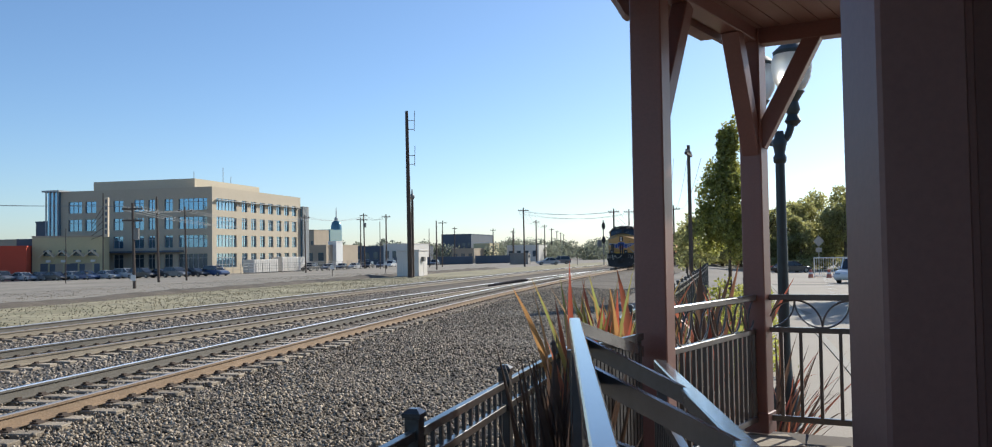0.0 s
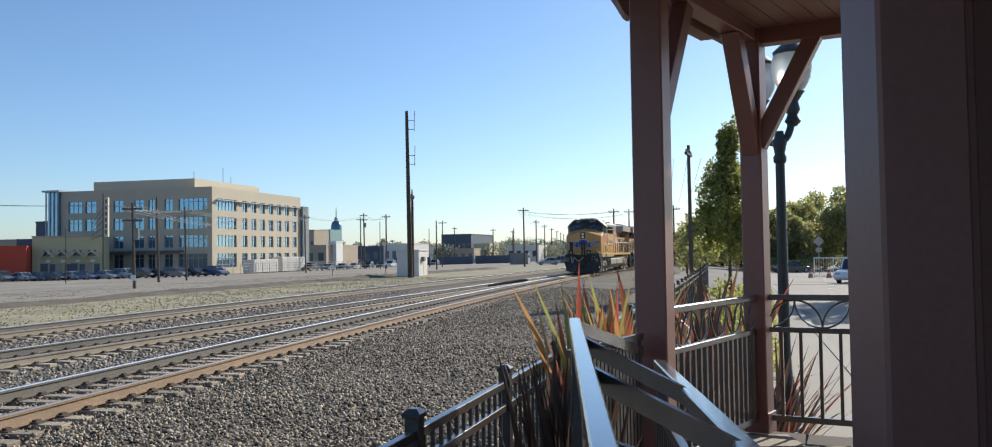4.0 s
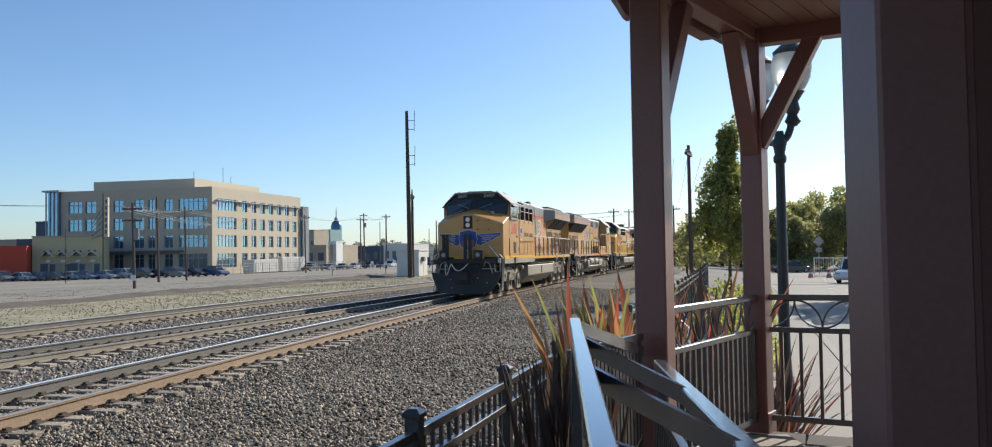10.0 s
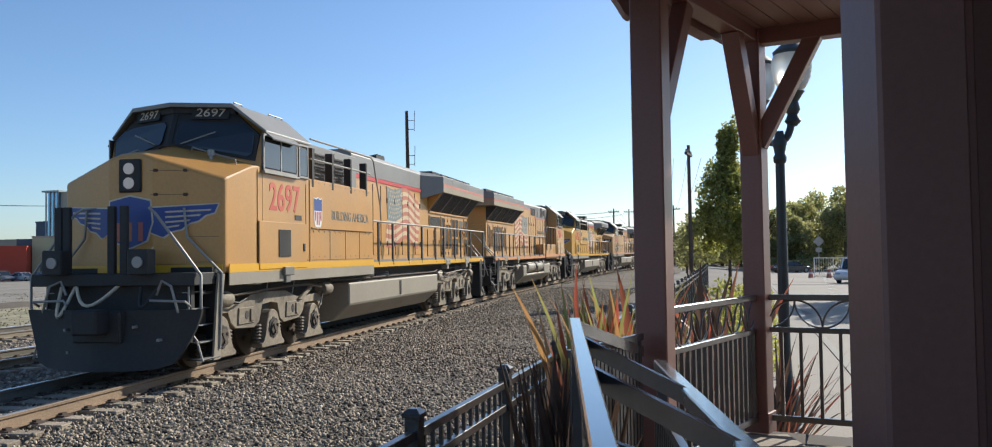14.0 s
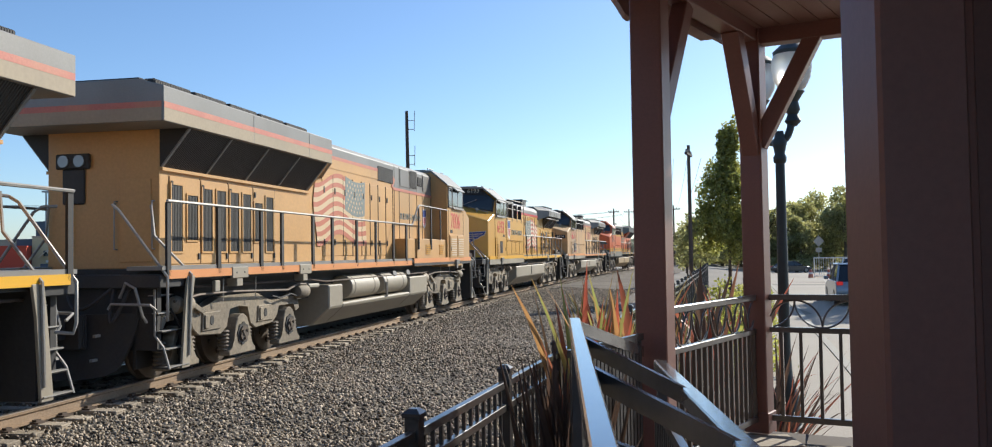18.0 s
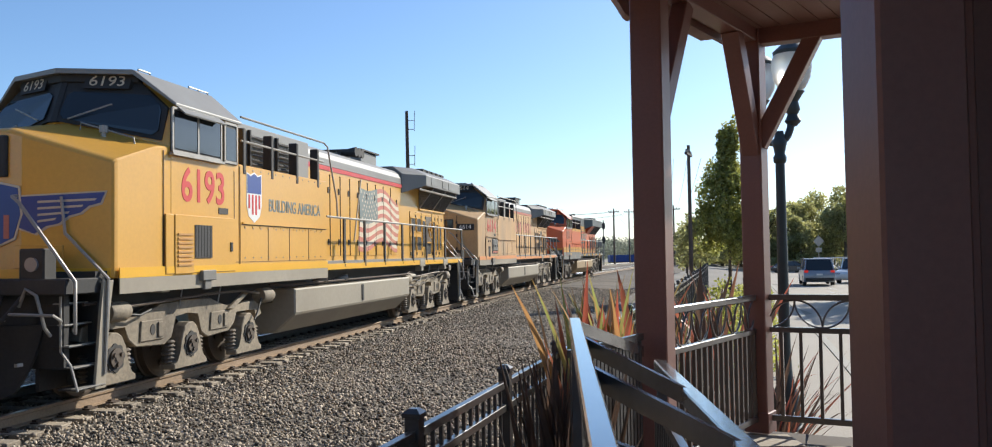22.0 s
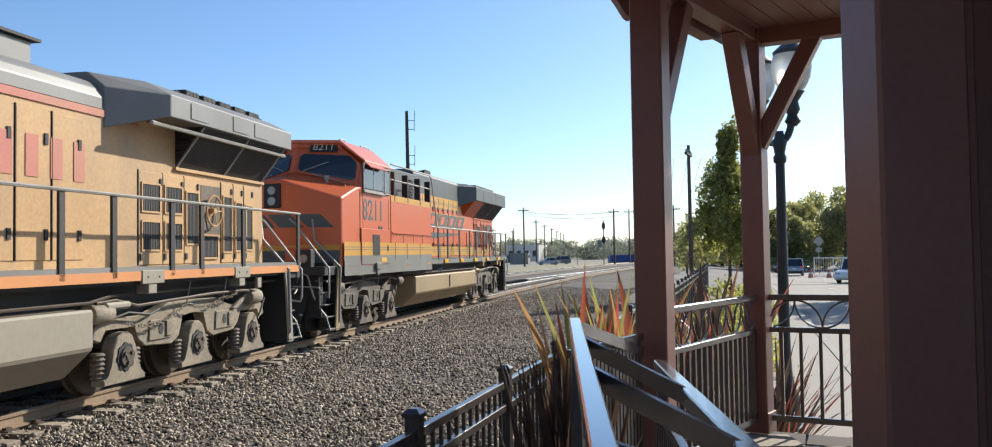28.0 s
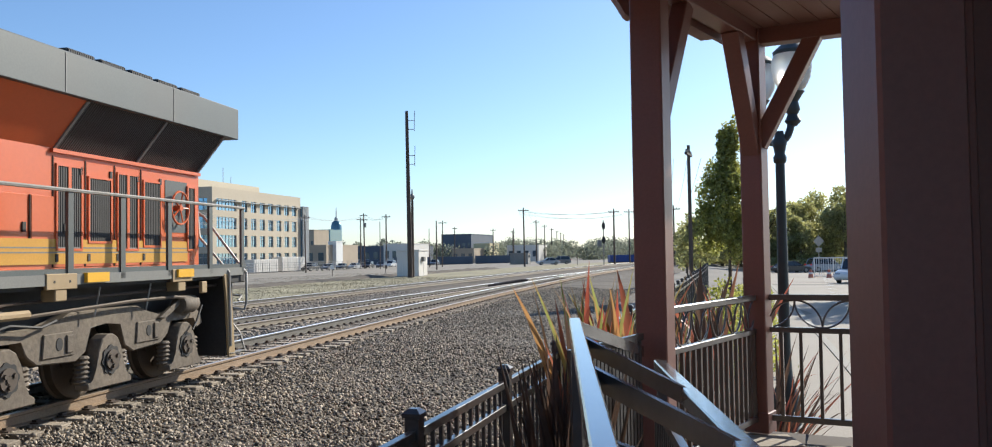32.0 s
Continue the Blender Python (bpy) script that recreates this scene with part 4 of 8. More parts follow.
            path(bm, [(tc - 2.3, sd * 1.33, 1.04), (tc - 1.9, sd * 1.36, 1.12), (tc - 1.4, sd * 1.36, 1.06), (tc - 1.1, sd * 1.34, 1.12)], 0.018, 5)
            part("sand_hose", bm, M_BLACK, fr)
            for a in (-0.4, 0.75):
                bm = bmesh.new()
                rod(bm, (tc + a, sd * 1.36, 1.12), (tc + a + 0.06, sd * 1.4, 1.5), 0.011, 5)
                part("hanger", bm, M_STEEL, fr)
            if tc > 9 and not slim and not orange:
                bm = bmesh.new()
                ends = [(tc - 2.0, 0.98), (tc - 0.42, 1.16), (tc + 0.72, 1.2), (tc + 1.3, 1.3)]
                for (xa, za), (xb, zb) in zip(ends, ends[1:]):
                    m = max(4, int((xb - xa) / 0.075))
                    sag = 0.09 * (xb - xa)
                    for k in range(m):
                        f = (k + 0.5) / m
                        x, z = xa + (xb - xa) * f, za + (zb - za) * f - sag * 4 * f * (1 - f)
                        tilt = math.atan2(zb - za - sag * 4 * (1 - 2 * f), xb - xa)
                        o = 0.022 if k % 2 else 0.006
                        pts = [(u * math.cos(tilt) - v * math.sin(tilt), u * math.sin(tilt) + v * math.cos(tilt)) for u, v in ((-0.05, 0), (-0.03, o), (0.03, o), (0.05, 0), (0.03, -o), (-0.03, -o), (-0.05, 0))]
                        path(bm, [(x + u, sd * 1.385 + (0.0 if k % 2 else 0.01 * (1 if q % 2 else -1)), z + v) for q, (u, v) in enumerate(pts)], 0.009, 4)
                part("hand_brake_chain", bm, truck, fr, "draped hand brake chain")
        for ax in (-1.9, 0.0, 1.9):
            bm = bmesh.new()
            for sd in (-1, 1):
                n = 28
                ringw = lambda r, y: [(r * math.cos(k * math.tau / n), y, r * math.sin(k * math.tau / n)) for k in range(n)]
                loft(bm, [ringw(0.5, sd * 0.83), ringw(0.53, sd * 0.82), ringw(0.535, sd * 0.72), ringw(0.56, sd * 0.70), ringw(0.56, sd * 0.67)])
                for q in range(6):
                    c0 = q * math.tau / 6
                    rod(bm, (0.32 * math.cos(c0), sd * 0.8, 0.32 * math.sin(c0)), (0.32 * math.cos(c0), sd * 0.86, 0.32 * math.sin(c0)), 0.05, 6)
            rod(bm, (0, -1.1, 0), (0, 1.1, 0), 0.1, 10)
            ws = part("wheelset", bm, M_WHEEL, L, "steel wheelset")
            ws.location = (tc + ax, 0, 0.535)
    # front and rear pilots, steps, couplers, handrails
    for end, dr in ((-0.08, -1), (rear, 1)):
        ex = lambda d: end + dr * d
        bx = lambda a, b, y0, y1, z0, z1: (min(ex(a), ex(b)), max(ex(a), ex(b)), y0, y1, z0, z1)
        boxes("end_platform", M_BLACK, L, bx(0, 0.72, -1.45, 1.45, 1.42, 1.62), bevel=0.015)
        boxes("end_sheet", M_BLACK, L, bx(0.45, 0.55, -1.3, 1.3, 0.5, 1.45))
        bm = bmesh.new()
        grid = []
        for back in (0.0, 0.05):
            sheet = []
            for j in range(9):
                f = j / 8
                z = 0.13 + 0.92 * f
                half = (1.55 - 0.36 * (1 - f) ** 1.3) * (1.0 if lead and dr < 0 else 0.66)
                row = []
                for k in range(13):
                    y = (k / 6 - 1)
                    d = (0.66 if lead and dr < 0 else 0.58) + 0.36 * (1 - abs(y) ** 1.3) + 0.2 * (1 - f) ** 2 - back
                    zz = z + (0.1 * (1 - f) ** 2 * abs(y) ** 6)
                    row.append(bm.verts.new((ex(d), y * half, zz)))
                sheet.append(row)
            grid.append(sheet)
        for sheet in grid:
            for j in range(8):
                for k in range(12):
                    bm.faces.new((sheet[j][k], sheet[j][k + 1], sheet[j + 1][k + 1], sheet[j + 1][k]))
        fr, bk = grid
        rim = [(j, 0) for j in range(9)] + [(8, k) for k in range(1, 13)] + [(j, 12) for j in range(7, -1, -1)] + [(0, k) for k in range(11, 0, -1)]
        for (j, k), (m, n) in zip(rim, rim[1:] + rim[:1]):
            bm.faces.new((fr[j][k], fr[m][n], bk[m][n], bk[j][k]))
        plow = part("pilot_plow", bm, M_BLACK, L, "black curved pilot plow", smooth=True)
        boxes("plow_pocket", M_GRILLE, plow, bx(0.9, 1.1, -0.42, 0.42, 0.55, 1.05), bevel=0.03)
        for y, z in ((-0.6, 0.8), (0.55, 0.4), (0.6, 0.75), (-1.0, 0.6)):
            boxes("bolt", M_STEEL, plow, bx(0.9, 1.0 + 0.06 * (1 - abs(y)), y - 0.02, y + 0.02, z - 0.02, z + 0.02))
        bm = bmesh.new()
        box(bm, *bx(0.6, 1.15, -0.14, 0.14, 0.78, 1.0))
        box(bm, *bx(1.05, 1.42, -0.24, 0.2, 0.7, 1.08))
        part("coupler", bm, M_BLACK, L, bevel=0.03)
        for sd in (-1, 1):
            yy = lambda a, b: tuple(sorted((sd * a, sd * b)))
            boxes("step_well", M_BLACK, L, bx(-0.02, 0.03, *yy(0.95, 1.46), 0.22, 1.6), bx(0.03, 0.55, *yy(0.9, 0.95), 0.22, 1.45), label="black step well")
            bm = bmesh.new()
            prism(bm, [(ex(-0.14), 1.58), (ex(0.07), 1.58), (ex(0.12), 1.2), (ex(0.24), 0.2), (ex(0.02), 0.2), (ex(-0.06), 1.2)], *yy(1.47, 1.51), "y")
            part("step_stringer", bm, tank_paint, L, bevel=0.008)
            for k in range(5):
                st = boxes("step", M_BLACK, L, bx(0.02, 0.56, *yy(0.98 + 0.06 * k, 1.25 + 0.065 * k), 1.28 - k * 0.262, 1.305 - k * 0.262), bevel=0.004)
                boxes("step_tread", M_STEEL, st, bx(0.05, 0.57, *yy(1.16 + 0.065 * k, 1.262 + 0.065 * k), 1.298 - k * 0.262, 1.314 - k * 0.262))
            bm = bmesh.new()
            path(bm, [(ex(0.57), sd * 1.27, 1.4), (ex(0.58), sd * 1.28, 0.72), (ex(0.58), sd * 1.42, 0.55), (ex(0.58), sd * 1.52, 0.23)], 0.018, 6)
            part("step_edge", bm, M_STEEL, L)
            for pts in ([(ex(0.06), sd * 1.52, 0.38), (ex(0.0), sd * 1.53, 1.6), (ex(0.08), sd * 0.95, 2.2), (ex(0.09), sd * 0.9, 2.68)],
                        [(ex(0.45), sd * 1.36, 0.98), (ex(0.6), sd * 1.5, 0.95), (ex(0.63), sd * 1.52, 1.08), (ex(0.63), sd * 1.52, 1.58), (ex(0.63), sd * 0.72, 2.58), (ex(0.6), sd * 0.6, 2.66), (ex(0.4), sd * 0.5, 2.68)],
                        [(ex(0.66), sd * 1.2, 0.92), (ex(0.76), sd * 1.2, 1.02), (ex(0.76), sd * 1.08, 1.42), (ex(0.72), sd * 0.9, 1.5), (ex(0.72), sd * 0.8, 1.28)]):
                bm = bmesh.new()
                path(bm, pts, 0.023)
                part("grab_iron", bm, M_STEEL, L, smooth=True)
        for y0, y1, drop in ((0.66, 0.94, 0.56), (-0.16, 0.7, 0.38), (-0.85, -0.5, 0.4)):
            bm = bmesh.new()
            path(bm, [(ex(0.62 + 0.3 * math.sin(math.pi * q / 10)), y0 + (y1 - y0) * q / 10, 1.5 - drop * math.sin(math.pi * q / 10)) for q in range(11)], 0.027, 8)
            part("air_hose", bm, M_FADED_WHITE if lead and dr < 0 and y0 > -0.5 else M_BLACK, L, "pale air brake hose" if lead and dr < 0 and y0 > -0.5 else "black air brake hose", smooth=True)
        bm = bmesh.new()
        path(bm, [(ex(0.66), -1.35, 1.1), (ex(0.8), -1.35, 1.18), (ex(0.85), -0.75, 1.2), (ex(0.85), -0.7, 1.12)], 0.02)
        part("uncoupling_lever", bm, M_STEEL, L)
        bm = bmesh.new()
        path(bm, [(ex(0.66), 1.35, 1.1), (ex(0.8), 1.35, 1.18), (ex(0.85), 0.75, 1.2), (ex(0.85), 0.7, 1.12)], 0.02)
        part("uncoupling_lever", bm, M_STEEL, L)
    for sd in (-1, 1):
        for a in (1.0, 14.4, 17.1):
            pl = boxes("jacking_plate", tank_paint, L, (a, a + 0.55, min(sd * 1.47, sd * 1.515), max(sd * 1.47, sd * 1.515), 1.5, 1.69), bevel=0.008)
            boxes("jacking_lug", tank_paint, pl, (a + 0.17, a + 0.38, min(sd * 1.3, sd * 1.5), max(sd * 1.3, sd * 1.5), 1.36, 1.5), bevel=0.01)
            boxes("bolt_hole", M_BLACK, pl, (a + 0.12, a + 0.15, min(sd * 1.5, sd * 1.518), max(sd * 1.5, sd * 1.518), 1.58, 1.61), (a + 0.4, a + 0.43, min(sd * 1.5, sd * 1.518), max(sd * 1.5, sd * 1.518), 1.58, 1.61))
        bm = bmesh.new()
        path(bm, [(5.0, sd * 1.3, 1.33), (5.7, sd * 1.4, 1.3), (13.4, sd * 1.4, 1.3), (14.0, sd * 1.3, 1.36), (rear, sd * 1.3, 1.4)], 0.022, 6)
        part("air_pipe", bm, M_IRON, L)
        boxes("junction_box", tank_paint, L, (18.0, 18.16, min(sd * 1.42, sd * 1.48), max(sd * 1.42, sd * 1.48), 1.3, 1.48), bevel=0.01)
        boxes("valve", tank_paint, L, (13.75, 14.3, min(sd * 1.3, sd * 1.42), max(sd * 1.3, sd * 1.42), 1.18, 1.28), bevel=0.03)
    # long side handrails
    for sd in (-1, 1):
        for a in (8.2, 9.36, 10.92, 12.44, 13.52, 14.8, 15.86, 17.0, 18.2, rear + 0.5) if orange else (8.35, 9.7, 11.2, 12.72, 13.75, 15.15, 16.0, 17.4, rear + 0.5) if low_rad else (7.75, 8.9, 10.3, 11.65, 13.15, 14.2, 15.65, 16.5, 18.0, rear + 0.5):
            boxes("stanchion", M_BLACK if not orange else M_DKGREEN, L, (a, a + 0.1, min(sd * 1.46, sd * 1.5), max(sd * 1.46, sd * 1.5), 1.6, 2.68))
        bm = bmesh.new()
        path(bm, [(7.3, sd * 1.5, 2.7), (rear + 0.6, sd * 1.5, 2.7)], 0.024)
        part("handrail", bm, M_STEEL, L)
    # headlamps and ditch lamps
    bm = bmesh.new()
    box(bm, -0.13, -0.06, -0.2, 0.2, 2.95, 3.5)
    part("headlamp_case", bm, M_BLACK, nose, bevel=0.02)
    for z in (3.1, 3.34):
        bm = bmesh.new()
        rod(bm, (-0.12, 0, z), (-0.15, 0, z), 0.095, 16)
        part("headlamp", bm, M_LAMP if lead else M_LENS, nose)
    for sd in (-1, 1):
        bm = bmesh.new()
        lx, ly = (-0.98, 0.92 if sd > 0 else -0.6) if lead else (-0.75, sd * 0.95)
        box(bm, lx, lx + 0.24, ly - 0.16, ly + 0.2, 1.6, 2.0)
        part("ditch_lamp_case", bm, M_BLACK, L, bevel=0.02)
        bm = bmesh.new()
        rod(bm, (lx + 0.01, ly, 1.8), (lx - 0.03, ly, 1.8), 0.09, 16)
        part("ditch_lamp", bm, M_LENS, L)
    return L, nose, cabin, hood


LOCOS = [
    build_loco("dusty yellow and grey diesel locomotive leading the consist", M_YELLOW, M_STRIPE_Y, M_GREY, lead=True, rear=19.65, rad=(13.3, 14.1, 20.25)),
    build_loco("faded yellow diesel locomotive running cab rearward", M_YELLOW_OLD, M_STRIPE_O, M_GREY, old_style=True, air_tanks=True, slim=True, rad=(12.6, 13.3, 19.7), trucks=(3.0, 16.95), rear=18.95),
    build_loco("bright clean yellow diesel locomotive with grey roof", M_YELLOW_NEW, M_STRIPE_Y, M_GREY, low_rad=True, rad=(14.3, 15.1, 19.4), trucks=(2.25, 16.15), rear=19.2),
    build_loco("worn sun-bleached yellow diesel locomotive", M_YELLOW_WORN, M_STRIPE_O, M_GREY, old_style=True, low_rad=True, rad=(14.3, 15.1, 19.4), trucks=(2.25, 16.2), rear=19.25),
    build_loco("orange and dark green diesel locomotive at the rear", M_ORANGE, M_SILL, M_DKGREEN, orange=True, truck=M_TRUCK_DARK, tank_paint=M_TANK_TAN, rad=(12.75, 13.5, 19.15), trucks=(2.1, 15.9), rear=18.8)]


def flank_pose(x, z, sd, off):
    """Where a sign lies on the flank of a locomotive; it faces outwards."""
    return pose(x, sd * off, z, 90, 0, 0 if sd < 0 else 180)


def wavy_flag(parent, x0, x1, z0, z1, sd, off, canton_first, tones):
    """A painted waving flag: thirteen wavy stripes, a canton and stars, laid on the hood side."""
    red, white, blue = tones
    n = 14

    def at(k, v):
        u = k / n if canton_first else 1 - k / n
        sag = 0.16 * math.sin(u * 7.5 + 0.6) * (0.35 + u) + 0.12 * u
        top, bot = z1 - sag * 0.8, z0 + 0.25 - sag - 0.25 * (1 - u)
        return (x0 + (x1 - x0) * k / n + 0.1 * math.sin(v * 5), top + (bot - top) * v)

    def ribbon(name, v0, v1, k0, k1, m, lift):
        bm = bmesh.new()
        ya, yb = sd * off, sd * (off + lift)
        rings = []
        for k in range(k0, k1 + 1):
            (xa, za), (xb, zb) = at(k, v0), at(k, v1)
            rings.append([(xa, ya, za), (xa, yb, za), (xb, yb, zb), (xb, ya, zb)])
        loft(bm, rings)
        return part(name, bm, m, parent)
    for i in range(13):
        ribbon("flag_stripe", i / 13, (i + 1) / 13, 0, n, red if i % 2 == 0 else white, 0.004)
    k0, k1 = (0, 6) if canton_first else (n - 6, n)
    canton = ribbon("flag_canton", -0.01, 7 / 13, k0, k1, blue, 0.008)
    bm = bmesh.new()
    for r in range(7):
        for c in range(6):
            x, z = at(k0 + 0.6 + (c + 0.5 * (r % 2)) * 0.85, (r + 0.6) / 14)
            pts = []
            for q in range(10):
                rr = 0.05 if q % 2 == 0 else 0.021
                pts.append((x + rr * math.sin(q * math.tau / 10), z + rr * math.cos(q * math.tau / 10)))
            prism(bm, pts, sd * (off + 0.008), sd * (off + 0.011), "y")
    tagged(part("star_field", bm, white, canton), kind="stuff")


def shield(parent, x, z, sd, off, h):
    """A plain shield: blue top over red and white bars."""
    w = h * 0.6
    out = [(-0.5, 0.48), (-0.25, 0.44), (0, 0.5), (0.25, 0.44), (0.5, 0.48), (0.5, -0.15), (0.36, -0.38), (0, -0.5), (-0.36, -0.38), (-0.5, -0.15)]
    bm = bmesh.new()
    prism(bm, [(x + a * w * 1.1, z + b * h * 1.05) for a, b in out], sd * off, sd * (off + 0.004), "y")
    base = part("shield", bm, M_WHITE, parent, "shield emblem with blue top and red bars")
    bm = bmesh.new()
    prism(bm, [(x + a * w, z + b * h) for a, b in ((-0.5, 0.47), (-0.25, 0.43), (0, 0.49), (0.25, 0.43), (0.5, 0.47), (0.5, 0.08), (-0.5, 0.08))], sd * (off + 0.004), sd * (off + 0.008), "y")
    part("shield_top", bm, M_BLUE, base)
    for k in range(4):
        c = -0.37 + k * 0.247
        bm = bmesh.new()
        prism(bm, [(x + (c - 0.06) * w, z + 0.05 * h), (x + (c + 0.06) * w, z + 0.05 * h), (x + (c + 0.06) * w, z - (0.42 - abs(c) * 0.5) * h), (x + (c - 0.06) * w, z - (0.42 - abs(c) * 0.5) * h)], sd * (off + 0.004), sd * (off + 0.008), "y")
        part("shield_bar", bm, M_RED, base)


def wings(nose):
    """The winged emblem on the nose: a shield and blue feathers edged in silver."""
    x = -0.085
    for sd in (-1, 1):
        for m, g, o in ((M_FADED_WHITE, 0.022, 0.006), (M_BLUE, 0.0, 0.012)):
            bm = bmesh.new()
            prism(bm, [(sd * (0.34 - g), 2.68 + g), (sd * (1.4 + g), 2.74 + g), (sd * (1.34 + g), 2.6 - g), (sd * (1.2 + g), 2.56 - g), (sd * (1.1 + g), 2.47 - g), (sd * (0.96 + g), 2.43 - g), (sd * (0.84 + g), 2.33 - g), (sd * (0.7 + g), 2.3 - g), (sd * (0.56 + g), 2.2 - g), (sd * (0.34 - g), 2.3 - g)], x, x - o, "x")
            part("wing", bm, m, nose, "blue wing emblem")
        for k in range(4):
            bm = bmesh.new()
            prism(bm, [(sd * 0.6, 2.63 - k * 0.085), (sd * (1.3 - k * 0.16), 2.66 - k * 0.085), (sd * (1.28 - k * 0.16), 2.63 - k * 0.085), (sd * 0.6, 2.6 - k * 0.085)], x - 0.012, x - 0.017, "x")
            part("feather_line", bm, M_FADED_WHITE, nose)
    for m, g, o in ((M_FADED_WHITE, 0.025, 0.018), (M_BLUE, 0.0, 0.024)):
        bm = bmesh.new()
        prism(bm, [(-0.36 - g, 2.8 + g), (0, 2.88 + g), (0.36 + g, 2.8 + g), (0.4 + g, 2.45), (0.3 + g, 2.15 - g), (0, 2.03 - g), (-0.3 - g, 2.15 - g), (-0.4 - g, 2.45)], x, x - o, "x")
        part("nose_shield", bm, m, nose)
    for k in (-0.2, 0.0, 0.2):
        boxes("shield_bar", M_FADED_RED, nose, (x - 0.03, x - 0.02, k - 0.04, k + 0.04, 2.14, 2.45))


def letter_bars(parent, x0, x1, z0, z1, n, sd, off, material, slant=0.0, gap=0.28, skip=()):
    """Lettering that stays unread: plain bars of its size and colour."""
    d = (x1 - x0) / n
    for k in range(n):
        if k in skip:
            continue
        a, b = x0 + k * d, x0 + (k + 1 - gap) * d
        bm = bmesh.new()
        prism(bm, [(a, z0), (b, z0), (b + slant, z1), (a + slant, z1)], sd * off, sd * (off + 0.005), "y")
        part("lettering_bar", bm, material, parent)


def sweep(ob, shift, ahead, folds):
    """Push the front of a mesh along x by a shift that grows with the distance from the centre line, folding it at the given y."""
    m = ob.matrix_basis.copy()
    if ob.data.users > 1:
        ob.data = ob.data.copy()
    bm = bmesh.new()
    bm.from_mesh(ob.data)
    bm.transform(m)
    for y in folds:
        bmesh.ops.bisect_plane(bm, geom=bm.verts[:] + bm.edges[:] + bm.faces[:], dist=1e-5, plane_co=(0, y, 0), plane_no=(0, 1, 0))
    for v in bm.verts:
        if v.co.x < ahead:
            v.co.x += shift(v.co.y)
    bm.transform(m.inverted())
    bm.to_mesh(ob.data)
    bm.free()


